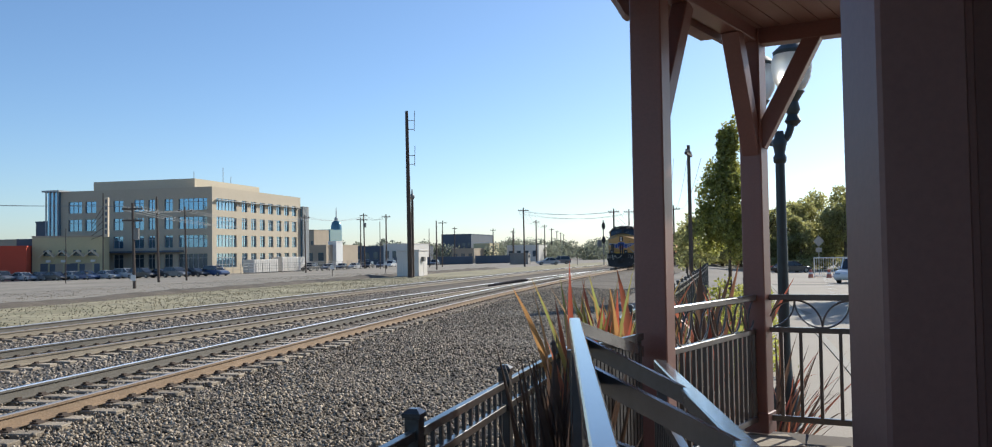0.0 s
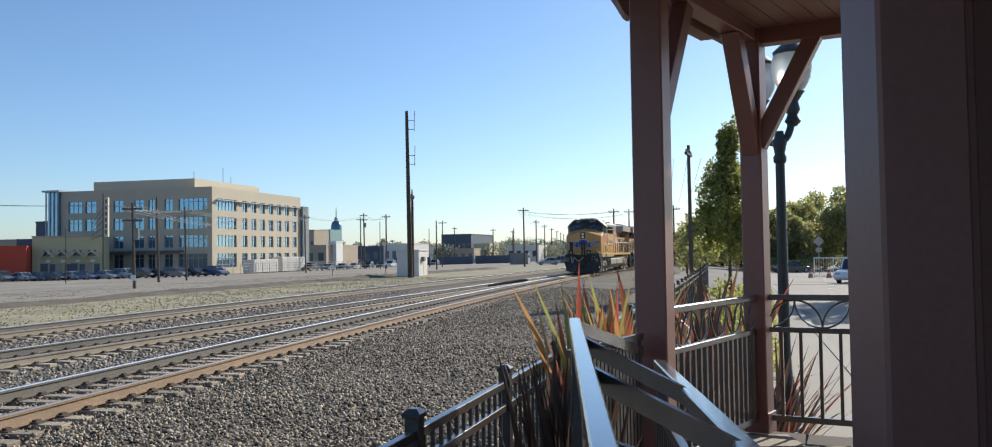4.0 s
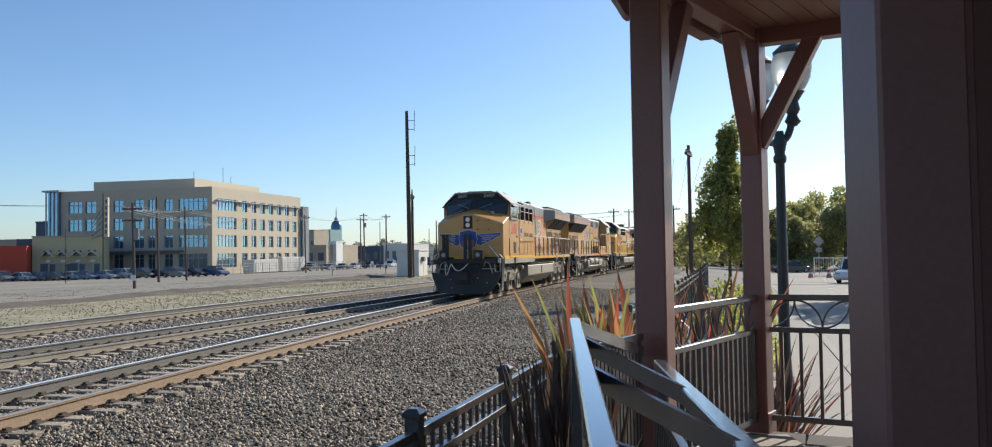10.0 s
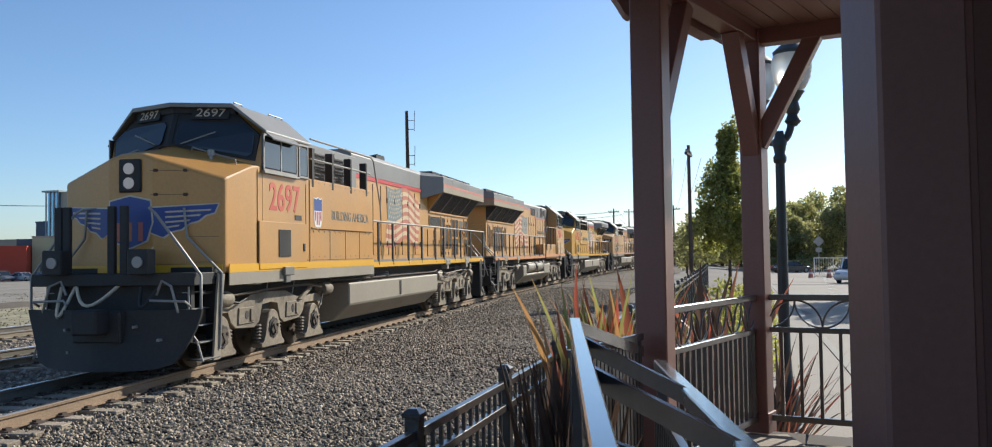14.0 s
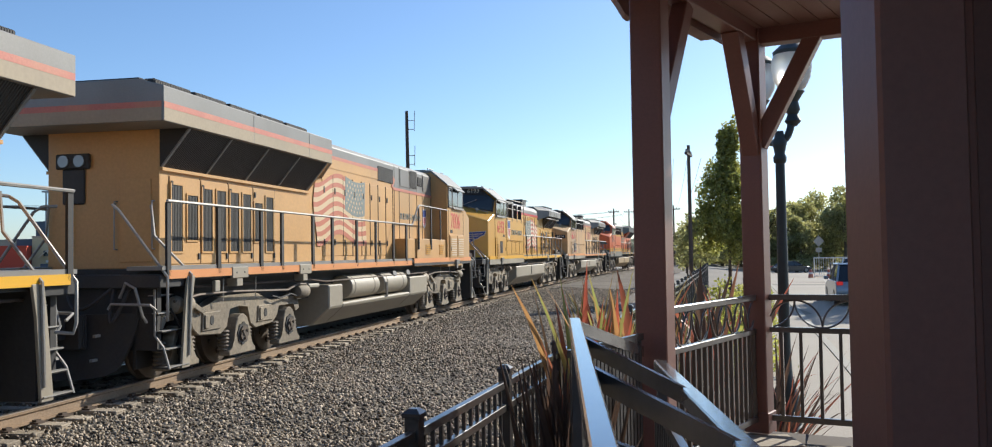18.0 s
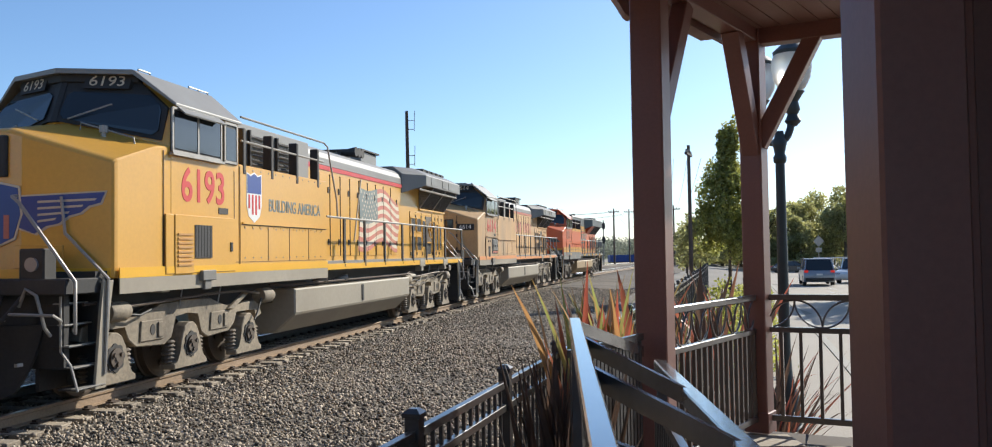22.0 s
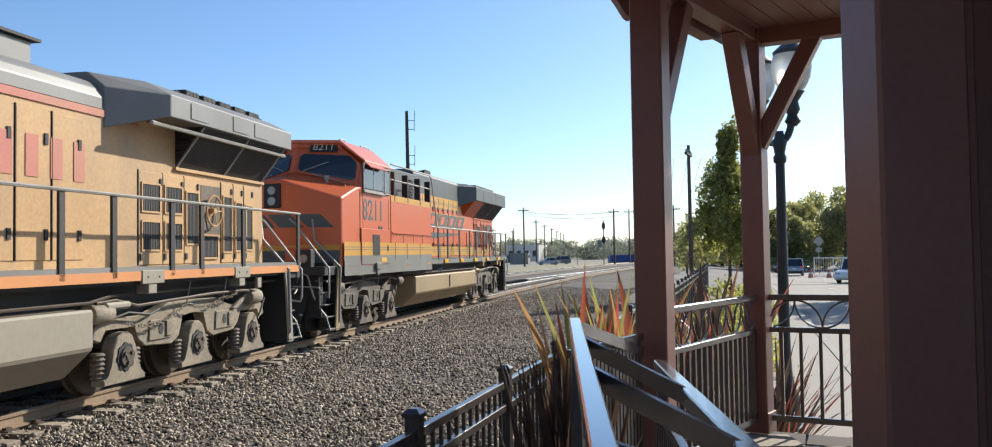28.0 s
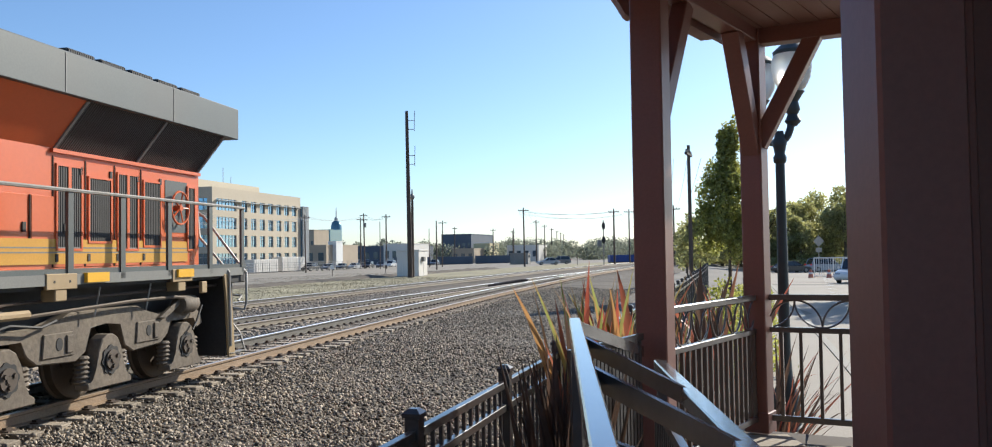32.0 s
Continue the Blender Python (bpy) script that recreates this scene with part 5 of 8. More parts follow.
def decorate():
    numbers = ("2697", "7806", "6193", "6614", "8211")
    dull = (M_FLAG_RED, M_FLAG_WHITE, M_FADED_BLUE)
    for i, (L, nose, cabin, hood) in enumerate(LOCOS):
        for sd in (-1, 1):
            text("unit_number", numbers[i], 0.72, M_DKGREEN if i == 4 else M_RED if i in (2, 3) else M_NUMBER, cabin, flank_pose(2.08 if i == 4 else 2.28, 2.94, sd, 1.532), squeeze=0.92, bold=0.012, spacing=1.22 if i == 3 else 1.14 if i == 4 else 1.0)
        # number boards over the windshields
        for sd in (-1, 1):
            bm = bmesh.new()
            loft(bm, [[(1.2, sd * 0.62 - 0.3, 4.36), (1.2, sd * 0.62 + 0.3, 4.36), (1.29, sd * 0.62 + 0.3, 4.58), (1.29, sd * 0.62 - 0.3, 4.58)], [(1.1, sd * 0.62 - 0.3, 4.36), (1.1, sd * 0.62 + 0.3, 4.36), (1.19, sd * 0.62 + 0.3, 4.58), (1.19, sd * 0.62 - 0.3, 4.58)]])
            part("number_board", bm, M_BLACK, cabin)
            text("board_number", numbers[i], 0.24, M_FADED_WHITE, cabin, Matrix.Translation((1.138, sd * 0.62, 4.47)) @ Matrix.Rotation(radians(-90), 4, "Z") @ Matrix.Rotation(radians(68), 4, "X"), depth=0.003)
        if i in (0, 2):
            wings(nose)
        for sd in (-1, 1):
            if i == 0:
                wavy_flag(hood, 9.9, 13.0, 2.1, 3.78, sd, 0.998, True, dull)
                shield(L, 3.85, 2.74, sd, 1.532, 0.66)
                text("slogan", "BUILDING AMERICA", 0.3, M_FADED_BLUE, L, flank_pose(5.75, 2.72, sd, 1.533), squeeze=0.86)
            if i == 1:
                wavy_flag(hood, 9.8, 13.0, 2.15, 3.75, sd, 0.998, True, dull)
                shield(hood, 4.25, 3.0, sd, 0.984, 0.6)
                text("slogan", "BUILDING AMERICA", 0.26, M_FADED_BLUE, hood, flank_pose(5.72, 2.98, sd, 0.985), squeeze=0.9)
            if i == 2:
                wavy_flag(hood, 10.7, 13.9, 2.0, 3.6, sd, 0.998, True, (M_FADED_RED, M_FADED_WHITE, M_FADED_BLUE))
                bm = bmesh.new()
                rod(bm, (10.3, sd * 1.0, 2.2), (10.82, sd * 1.0, 3.78), 0.022, 6)
                part("painted_flag_pole", bm, M_FADED_WHITE, hood)
                shield(L, 3.95, 2.9, sd, 1.532, 0.85)
                text("slogan", "BUILDING AMERICA", 0.315, M_FADED_BLUE, L, flank_pose(5.7, 2.78, sd, 1.533), squeeze=0.84, bold=0.004)
            if i == 1:
                for a in (1.3, 2.28):
                    dr = boxes("louvred_door", M_YELLOW_OLD, cabin, (a, a + 0.86, min(sd * 1.55, sd * 1.575), max(sd * 1.55, sd * 1.575), 1.72, 2.46), bevel=0.006)
                    for k in range(8):
                        boxes("louvre", M_FADED_WHITE, dr, (a + 0.08, a + 0.78, min(sd * 1.57, sd * 1.59), max(sd * 1.57, sd * 1.59), 1.8 + k * 0.076, 1.835 + k * 0.076))
            if i == 2:
                dr = boxes("louvred_door", M_YELLOW_NEW, cabin, (1.4, 1.92, min(sd * 1.55, sd * 1.575), max(sd * 1.55, sd * 1.575), 1.62, 2.5), bevel=0.006)
                for k in range(8):
                    boxes("louvre", M_YELLOW, dr, (1.46, 1.86, min(sd * 1.57, sd * 1.595), max(sd * 1.57, sd * 1.595), 1.74 + k * 0.065, 1.77 + k * 0.065))
            if i == 3:
                # an open bay in the battery door with grey switchgear, and a narrow vent beside it
                q = lambda a, b: (min(sd * a, sd * b), max(sd * a, sd * b))
                bay = boxes("open_bay", M_GRILLE, cabin, (2.16, 3.2, *q(1.556, 1.564), 1.84, 2.46), label="open bay with grey switchgear")
                for a, b in ((2.34, 2.6), (2.64, 2.92), (2.95, 3.17)):
                    boxes("switch_case", M_GREY, bay, (a, b, *q(1.56, 1.585), 1.96, 2.42), bevel=0.01)
                    boxes("red_strip", M_FADED_RED, bay, (a, b, *q(1.56, 1.582), 1.88, 1.94))
                    boxes("toggle", M_BLACK, bay, (a + 0.06, a + 0.1, *q(1.58, 1.6), 2.12, 2.2))
                boxes("door_lip", M_YELLOW_WORN, cabin, (1.3, 3.24, *q(1.54, 1.6), 2.5, 2.53))
                boxes("vent_panel", M_GRILLE, cabin, (1.56, 1.9, *q(1.556, 1.566), 1.72, 2.14), bevel=0.006)
                for a in (1.56, 1.86):
                    boxes("hinge", M_BLACK, cabin, (a, a + 0.06, *q(1.556, 1.58), 2.3, 2.38), bevel=0.008)
                letter_bars(hood, 8.7, 11.4, 2.88, 3.4, 5, sd, 0.998, M_FADED_RED, gap=0.5)
                letter_bars(hood, 11.88, 14.1, 2.88, 3.4, 5, sd, 0.998, M_FADED_RED, gap=0.5)
            if i == 4:
                side = lambda y0, y1: (min(sd * y0, sd * y1), max(sd * y0, sd * y1))
                boxes("yellow_band", M_STRIPE_M, hood, (7.3, 13.1, *side(0.994, 1.0), 3.42, 3.79), label="broad mustard band below the roof")
                boxes("green_band", M_DKGREEN, hood, (7.3, 13.4, *side(0.994, 1.001), 3.79, 3.93))
                boxes("yellow_band", M_STRIPE_M, hood, (7.3, 18.4, *side(0.996, 1.003), 1.8, 2.12))
                boxes("yellow_band", M_STRIPE_M, L, (3.46, 7.24, *side(1.534, 1.538), 3.27, 3.435))
                boxes("yellow_band", M_STRIPE_M, L, (0.14, 7.24, *side(1.534, 1.538), 1.85, 2.17))
                for z in (1.98, 2.04):
                    boxes("pin_line", M_SILL, L, (0.14, 7.24, *side(1.538, 1.541), z, z + 0.018))
                    boxes("pin_line", M_SILL, hood, (7.3, 18.4, *side(1.003, 1.005), z - 0.04, z - 0.022))
                for z in (3.54, 3.6):
                    boxes("pin_line", M_SILL, hood, (7.3, 13.1, *side(1.0, 1.004), z, z + 0.018))
                for z in (2.17, 3.4):
                    boxes("pin_line", M_SILL, hood, (7.3, 13.1, *side(0.998, 1.004), z - (0.04 if z < 3 else 0), z + 0.02 - (0.04 if z < 3 else 0)))
                boxes("lower_band", M_SILL, L, (0.13, 7.24, *side(1.534, 1.539), 1.4, 1.85), label="grey lower band")
                for a in (3.74, 4.78, 6.04):
                    boxes("panel_gap", M_IRON, L, (a, a + 0.016, *side(1.538, 1.544), 1.4, 2.18))
                letter_bars(hood, 8.62, 13.42, 2.74, 3.24, 4, sd, 0.998, M_STRIPE_M, 0.42, 0.06)
                letter_bars(hood, 8.64, 13.44, 2.77, 3.22, 4, sd, 1.003, M_DKGREEN, 0.42, 0.12)
                letter_bars(hood, 8.95, 13.75, 2.86, 3.13, 4, sd, 1.008, M_ORANGE, 0.26, 0.66)
                bm = bmesh.new()
                prism(bm, [(8.42, 2.33), (8.52, 2.58), (9.6, 2.58), (13.1, 2.6), (13.1, 2.57), (9.6, 2.4)], sd * 0.998, sd * 1.003, "y")
                part("swoosh_bar", bm, M_DKGREEN, hood)
                for k in range(9):
                    a = 0.4 + k * 2.1
                    boxes("reflector", M_STRIPE_Y, L, (a, a + 0.44, min(sd * 1.47, sd * 1.548), max(sd * 1.47, sd * 1.558), 1.57, 1.69))
        if i == 4:
            letter_bars(nose, -1.35, 1.2, 2.5, 2.8, 4, 1, 0.0, M_DKGREEN, 0.3, 0.14)
            for c in [c for c in nose.children if c.name.startswith("lettering_bar")]:
                c.matrix_local = pose(-0.085, 0, 0, 0, 0, 90)
            boxes("green_band", M_DKGREEN, nose, (-0.088, -0.078, -1.46, 1.46, 1.6, 1.98))
            boxes("yellow_band", M_STRIPE_M, nose, (-0.09, -0.08, -1.46, 1.46, 1.98, 2.1))
        else:
            boxes("nose_stripe", M_STRIPE_Y if i in (0, 2) else M_STRIPE_O, nose, (-0.09, -0.075, -1.46, 1.46, 1.6, 1.74))
        if i == 3:
            for y in (-1.37, 0.72):
                boxes("nose_number_board", M_BLACK, nose, (-0.1, -0.06, y, y + 0.65, 2.75, 3.0), bevel=0.02)
            text("board_number", "6614", 0.22, M_WHITE, nose, Matrix.Translation((-0.104, -1.045, 2.875)) @ Matrix.Rotation(radians(-90), 4, "Z") @ Matrix.Rotation(radians(90), 4, "X"), depth=0.003)
        if i in (1, 3):
            door = boxes("front_door", nose.data.materials[0], nose, (-0.1, -0.07, -0.72, -0.16, 1.78, 3.3), bevel=0.01)
            for y in (-0.745, -0.155):
                boxes("door_gap", M_IRON, nose, (-0.09, -0.07, y, y + 0.018, 1.78, 3.32))
            boxes("door_window", M_BLACK, door, (-0.115, -0.08, -0.62, -0.28, 2.8, 3.18), bevel=0.05)
            boxes("door_glass", M_GLASS, door, (-0.12, -0.1, -0.58, -0.32, 2.84, 3.14), bevel=0.04)
            for z in (2.0, 2.5, 3.0):
                boxes("hinge", M_IRON, door, (-0.11, -0.08, -0.76, -0.7, z, z + 0.1))
        # a door panel and grab rails on the nose front
        boxes("nose_door", nose.data.materials[0], nose, (-0.1, -0.07, 0.35 - 1.25, 0.35 - 0.65, 1.75, 2.05), bevel=0.01)
        if i == 0:
            for y in (0.98, 0.83, 0.02, -0.2):
                boxes("end_post", M_BLACK, L, (-0.78, -0.7, y - 0.065, y + 0.065, 1.6, 2.7), bevel=0.01)
            bm = bmesh.new()
            prism(bm, [(-0.71, 1.66), (-0.75, 1.72), (-0.74, 2.05), (-0.7, 2.0), (-0.68, 1.72)], -0.79, -0.78, "x")
            part("flag_bracket", bm, M_FADED_WHITE, L, "small white flag bracket")
            # panel outlines and hinges on the nose face
            for y0, y1, z0, z1 in ((-0.95, -0.35, 2.9, 3.3), (-1.4, -0.95, 1.78, 2.2)):
                for z in (z0, z1):
                    boxes("panel_gap", M_IRON, nose, (-0.083, -0.07, y0, y1, z, z + 0.006))
            for y, z in ((-0.45, 2.88), (-0.45, 3.28), (-0.9, 2.88), (-0.9, 3.28)):
                boxes("latch", M_IRON, nose, (-0.11, -0.07, y - 0.03, y + 0.03, z, z + 0.05), bevel=0.008)
        # grab bars and a bell stub across the sloping nose top
        for sd in (-1, 1):
            bm = bmesh.new()
            path(bm, [(0.72, sd * 0.5, 3.66), (0.72, sd * 0.52, 3.8), (0.8, sd * 1.3, 3.56), (0.8, sd * 1.32, 3.42)], 0.014, 6)
            part("nose_grab_bar", bm, M_STEEL, nose)
        bm = bmesh.new()
        rod(bm, (0.72, -0.88, 3.5), (0.72, -0.88, 3.66), 0.035, 10)
        rod(bm, (0.72, -0.88, 3.64), (0.72, -0.88, 3.74), 0.06, 10)
        part("nose_fitting", bm, M_STEEL, nose)
        # the nose face and the windshields sweep back from the middle
        sweep(nose, lambda y: -0.2 + 0.36 * max(0.0, abs(y) - 0.4) / 1.1, 0.5, (-0.4, 0.4))
        for c in list(nose.children):
            for o in [c, *c.children]:
                sweep(o, lambda y: -0.2 + 0.36 * max(0.0, abs(y) - 0.4) / 1.1, 0.5, (-0.4, 0.4))
        for o in [cabin, *cabin.children]:
            if o.name.split(".")[0] in ("cab", "cab_roof", "windshield_mask", "windshield", "wiper", "windshield_post", "brow", "number_board", "board_number"):
                sweep(o, lambda y: -0.2 + 0.56 * abs(y) / 1.5, 1.45, (0.0,))


decorate()


def loco_pose(i, t):
    """Where unit i stands at t seconds, its two trucks on the curve."""
    s = 10.55 - SPEED * (t - 13.0)
    s, f = (s + 41.9, -1) if i == 1 else (s + (0, 0, 44.95, 67.1, 89.15)[i], 1)
    a, b = Vector((*line(s + f * 2.2), 0)), Vector((*line(s + f * 16.4), 0))
    d = (b - a).normalized()
    o = a - d * 2.2
    return Matrix.LocRotScale(o, Euler((0, 0, math.atan2(d.y, d.x))), None)


# ---- station porch: platform, posts, railing, roof ----
PZ = 0.43
A1, A2, A3 = Vector((0.985, 5.3)), Vector((2.06, 6.83)), Vector((4.3, 5.64))


def along(a, b, z=0.0):
    """A pose at a whose x axis runs towards b."""
    d = b - a
    return Matrix.LocRotScale((a.x, a.y, z), Euler((0, 0, math.atan2(d.y, d.x))), None)


def build_platform():
    outline = [(0.02, -6.0), (0.05, 1.2), (0.28, 4.4), (0.72, 5.55), (1.97, 7.08), (4.6, 5.62), (9.0, 5.3), (9.0, -6.0)]
    bm = bmesh.new()
    prism(bm, outline, -0.6, PZ - 0.03, "z")
    base = part("platform", bm, M_JOINT)
    tagged(base, "raised porch floor paved with tan stone flags", "floor", kind="structure")
    rng = random.Random(5)
    flags = []
    for w, h in ((0.62, 0.42), (0.62, 0.62), (0.42, 0.42)):
        bm = bmesh.new()
        box(bm, 0.006, w - 0.006, 0.006, h - 0.006, -0.03, 0.0)
        bmesh.ops.bevel(bm, geom=list(bm.edges), offset=0.006, segments=1, affect="EDGES")
        me = bpy.data.meshes.new("flagstone")
        bm.to_mesh(me)
        bm.free()
        me.materials.append(M_PAVER)
        flags.append((w, h, me))
    y = 4.6
    while y < 7.0:
        w, h, _ = flags[rng.choice((0, 2))]
        x = 0.9 + rng.uniform(0, 0.3)
        while x < 4.4:
            k = 0 if h == 0.42 and rng.random() < 0.6 else 2
            w, hh, me = flags[k]
            inside = y + 0.42 < 7.0 - abs(x + 0.3 - 1.95) * (1.34 if x < 1.95 else 0.56) and x > 0.9
            if inside:
                ob = new("flagstone", me)
                ob.parent = base
                ob.location = (x, y, PZ + rng.uniform(-0.003, 0.003))
            x += w
        y += 0.42


def post(name, label, c, half, z0, z1, angle, m=M_POST):
    t = thing(name, label, "post", pose(c[0], c[1], z0, 0, 0, angle), group="porch posts")
    h = z1 - z0
    boxes("shaft", m, t, (-half, half, -half, half, 0.0, h), bevel=0.008)
    boxes("base_trim", m, t, (-half - 0.012, half + 0.012, -half - 0.012, half + 0.012, 0.0, 0.16), bevel=0.006)
    return t


def brace(t, p, q, half, label=""):
    """A timber knee brace of square section from p to q in the post's own space."""
    p, q = Vector(p), Vector(q)
    d = (q - p).normalized()
    side = Vector((d.y, -d.x, 0)).normalized() if abs(d.z) < 0.99 else Vector((1, 0, 0))
    up = d.cross(side).normalized()
    bm = bmesh.new()
    ring = lambda c: [c + side * a * half + up * b * half for a, b in ((-1, -1), (1, -1), (1, 1), (-1, 1))]
    loft(bm, [ring(p), ring(q)])
    part("knee_brace", bm, M_POST, t, label, bevel=0.006)


def build_porch():
    build_platform()
    ang12 = math.degrees(math.atan2(A2.y - A1.y, A2.x - A1.x))
    p1 = post("porch_post", "red-brown painted square timber porch post", A1 - Vector((0.016, 0)), 0.0975, PZ, 3.6, ang12 - 81.5)
    p2 = post("porch_post", "red-brown corner post with timber braces", A2, 0.085, PZ, 3.6, ang12 - 90)
    inv1, inv2 = p1.matrix_world.inverted(), p2.matrix_world.inverted()
    ez = Vector((0, 0, 1))
    d12 = Vector((*(A2 - A1).normalized(), 0))
    d23 = Vector((*(A3 - A2).normalized(), 0))
    b1, b2 = Vector((A1.x, A1.y, 0)), Vector((A2.x, A2.y, 0))
    brace(p1, inv1 @ (b1 + d12 * 0.05 + ez * 2.66), inv1 @ (b1 + d12 * 0.5 + ez * 3.5), 0.056)
    brace(p2, inv2 @ (b2 - d12 * 0.03 + ez * 2.62), inv2 @ (b2 - d12 * 0.44 + ez * 3.52), 0.066)
    brace(p2, inv2 @ (b2 + d23 * 0.04 + ez * 2.68), inv2 @ (b2 + d23 * 0.5 + ez * 3.55), 0.062)
    # beams
    for a, b, z in ((A1 - (A2 - A1) * 1.6, A2 + (A2 - A1) * 0.05, 3.5), (A2, A3, 3.478)):
        t = thing("porch_beam", "red-brown timber beam under the porch roof", "beam", along(a, b, z))
        boxes("timber", M_POST, t, (0, (b - a).length, -0.07, 0.07, 0.0, 3.7 - z), bevel=0.006)
    # big post beside the camera and the wall behind it
    post("porch_post", "broad dark red-brown post close to the camera", (0.8755, 1.8345), 0.0935, PZ, 3.6, 0)
    t = thing("station_wall", "dark red-brown painted station wall", "wall", kind="structure")
    boxes("wall_panel", M_POST, t, (1.28, 4.3, 2.35, 2.55, PZ, 3.6), bevel=0.01)
    boxes("wall_panel", M_POST, t, (4.3, 4.5, -6.0, 2.55, PZ, 3.6), bevel=0.01)
    boxes("corner_trim", M_POST, t, (1.2, 1.3, 2.3, 2.4, PZ, 3.6), bevel=0.008)
    # ceiling boards in one mesh, roof above
    bm = bmesh.new()
    u = d12
    v = Vector((u.y, -u.x, 0))
    for k in range(-2, 60):
        o = b2 - u * 9 + v * (k * 0.14) - v * 0.16
        pts = [o, o + u * 9.05, o + u * 9.05 + v * 0.132, o + v * 0.132]
        q = [(p.x, p.y) for p in pts]
        cut = 6.96
        q = [(x, min(y, cut - 0.56 * (x - 2))) for x, y in q]
        if q[0][1] < q[1][1]:
            prism(bm, q, 3.6, 3.63, "z")
    tagged(part("ceiling", bm, M_SOFFIT), "brown tongue-and-groove porch ceiling boards", "ceiling", kind="structure")
    edge = [A1 + (A1 - A2) * 4.2, A2 + (A2 - A1) * 0.18 , A3 + Vector((0, 0.3)), Vector((9, 5.4)), Vector((9, -6))]
    nrm = Vector((-(A2 - A1).normalized().y, (A2 - A1).normalized().x)) * 0.22
    poly = [tuple(edge[0] + nrm), tuple(edge[1] + nrm * 0.6), tuple(edge[2]), tuple(edge[3]), tuple(edge[4])]
    bm = bmesh.new()
    prism(bm, poly, 3.64, 3.9, "z")
    roof = part("porch_roof", bm, M_SOFFIT)
    tagged(roof, "low porch roof with dark brown fascia", "roof", kind="structure")
    bm = bmesh.new()
    a, b = edge[0] + nrm, edge[1] + nrm
    m = along(a, b, 3.44)
    fb = thing("fascia", "dark brown roof fascia with a curved end", "fascia", m, kind="structure")
    boxes("fascia_board", M_SOFFIT, fb, (0, (b - a).length, 0.0, 0.03, 0.1, 0.4))
    br = thing("eave_bracket", "curved dark brown eave bracket beside the post", "bracket", pose(0.89, 5.46, 3.36, 0, 0, 0))
    bm = bmesh.new()
    prism(bm, [(0.0, 0.0), (0.0, 0.3), (-0.2, 0.3), (-0.13, 0.16), (-0.09, 0.1), (-0.045, 0.02), (-0.02, 0.0)], 0.0, 0.12, "y")
    part("scroll", bm, M_SOFFIT, br, bevel=0.004)
    # curved rafter tails under the eave
    for k in (5.6, 6.9):
        bm = bmesh.new()
        prism(bm, [(0.0, 0.18), (0.26, 0.18), (0.26, 0.02), (0.2, -0.05), (0.13, -0.02), (0.05, 0.08)], k, k + 0.07, "x")
        part("rafter_tail", bm, M_POST, fb, bevel=0.004)


def build_railing(a, b, label, mid_drop=0.22, spacing=0.12, arcs=0.25, trim=0.1):
    """A bronze steel railing from a to b: top rail, band of arches, mid rail, balusters, foot rail."""
    n = (b - a).length
    t = thing("railing", label, "railing", along(a, b, PZ), group="porch railings")
    boxes("top_rail", M_RAILING, t, (trim, n - trim, -0.025, 0.025, 1.03, 1.075), bevel=0.005)
    boxes("mid_rail", M_RAILING, t, (trim, n - trim, -0.02, 0.02, 1.03 - mid_drop - 0.04, 1.03 - mid_drop), bevel=0.004)
    boxes("foot_rail", M_RAILING, t, (trim, n - trim, -0.02, 0.02, 0.09, 0.135), bevel=0.004)
    x = trim + spacing * 0.6
    me = None
    while x < n - trim:
        if me is None:
            ob = boxes("baluster", M_RAILING, t, (-0.0125, 0.0125, -0.0125, 0.0125, 0.13, 1.03 - mid_drop - 0.04))
            me = ob.data
        else:
            ob = new("baluster", me)
            ob.parent = t
        ob.location.x = x
        x += spacing
    # overlapping half rings, one row springing up from the mid rail and one hanging from the top rail
    z0, z1 = 1.03 - mid_drop, 1.03
    r = z1 - z0
    k, x = 0, trim - r
    while x < n - trim + r:
        up = k % 2 == 0
        pts = []
        for q in range(17):
            a = math.pi * q / 16
            px = x + arcs * math.cos(a)
            pz = z0 + r * math.sin(a) if up else z1 - r * math.sin(a)
            if trim <= px <= n - trim:
                pts.append((px, 0.004 if up else -0.004, pz))
        if len(pts) > 2:
            bm = bmesh.new()
            path(bm, pts, 0.0075, 6)
            part("scroll_bar", bm, M_RAILING, t, smooth=True)
        k += 1
        x += arcs


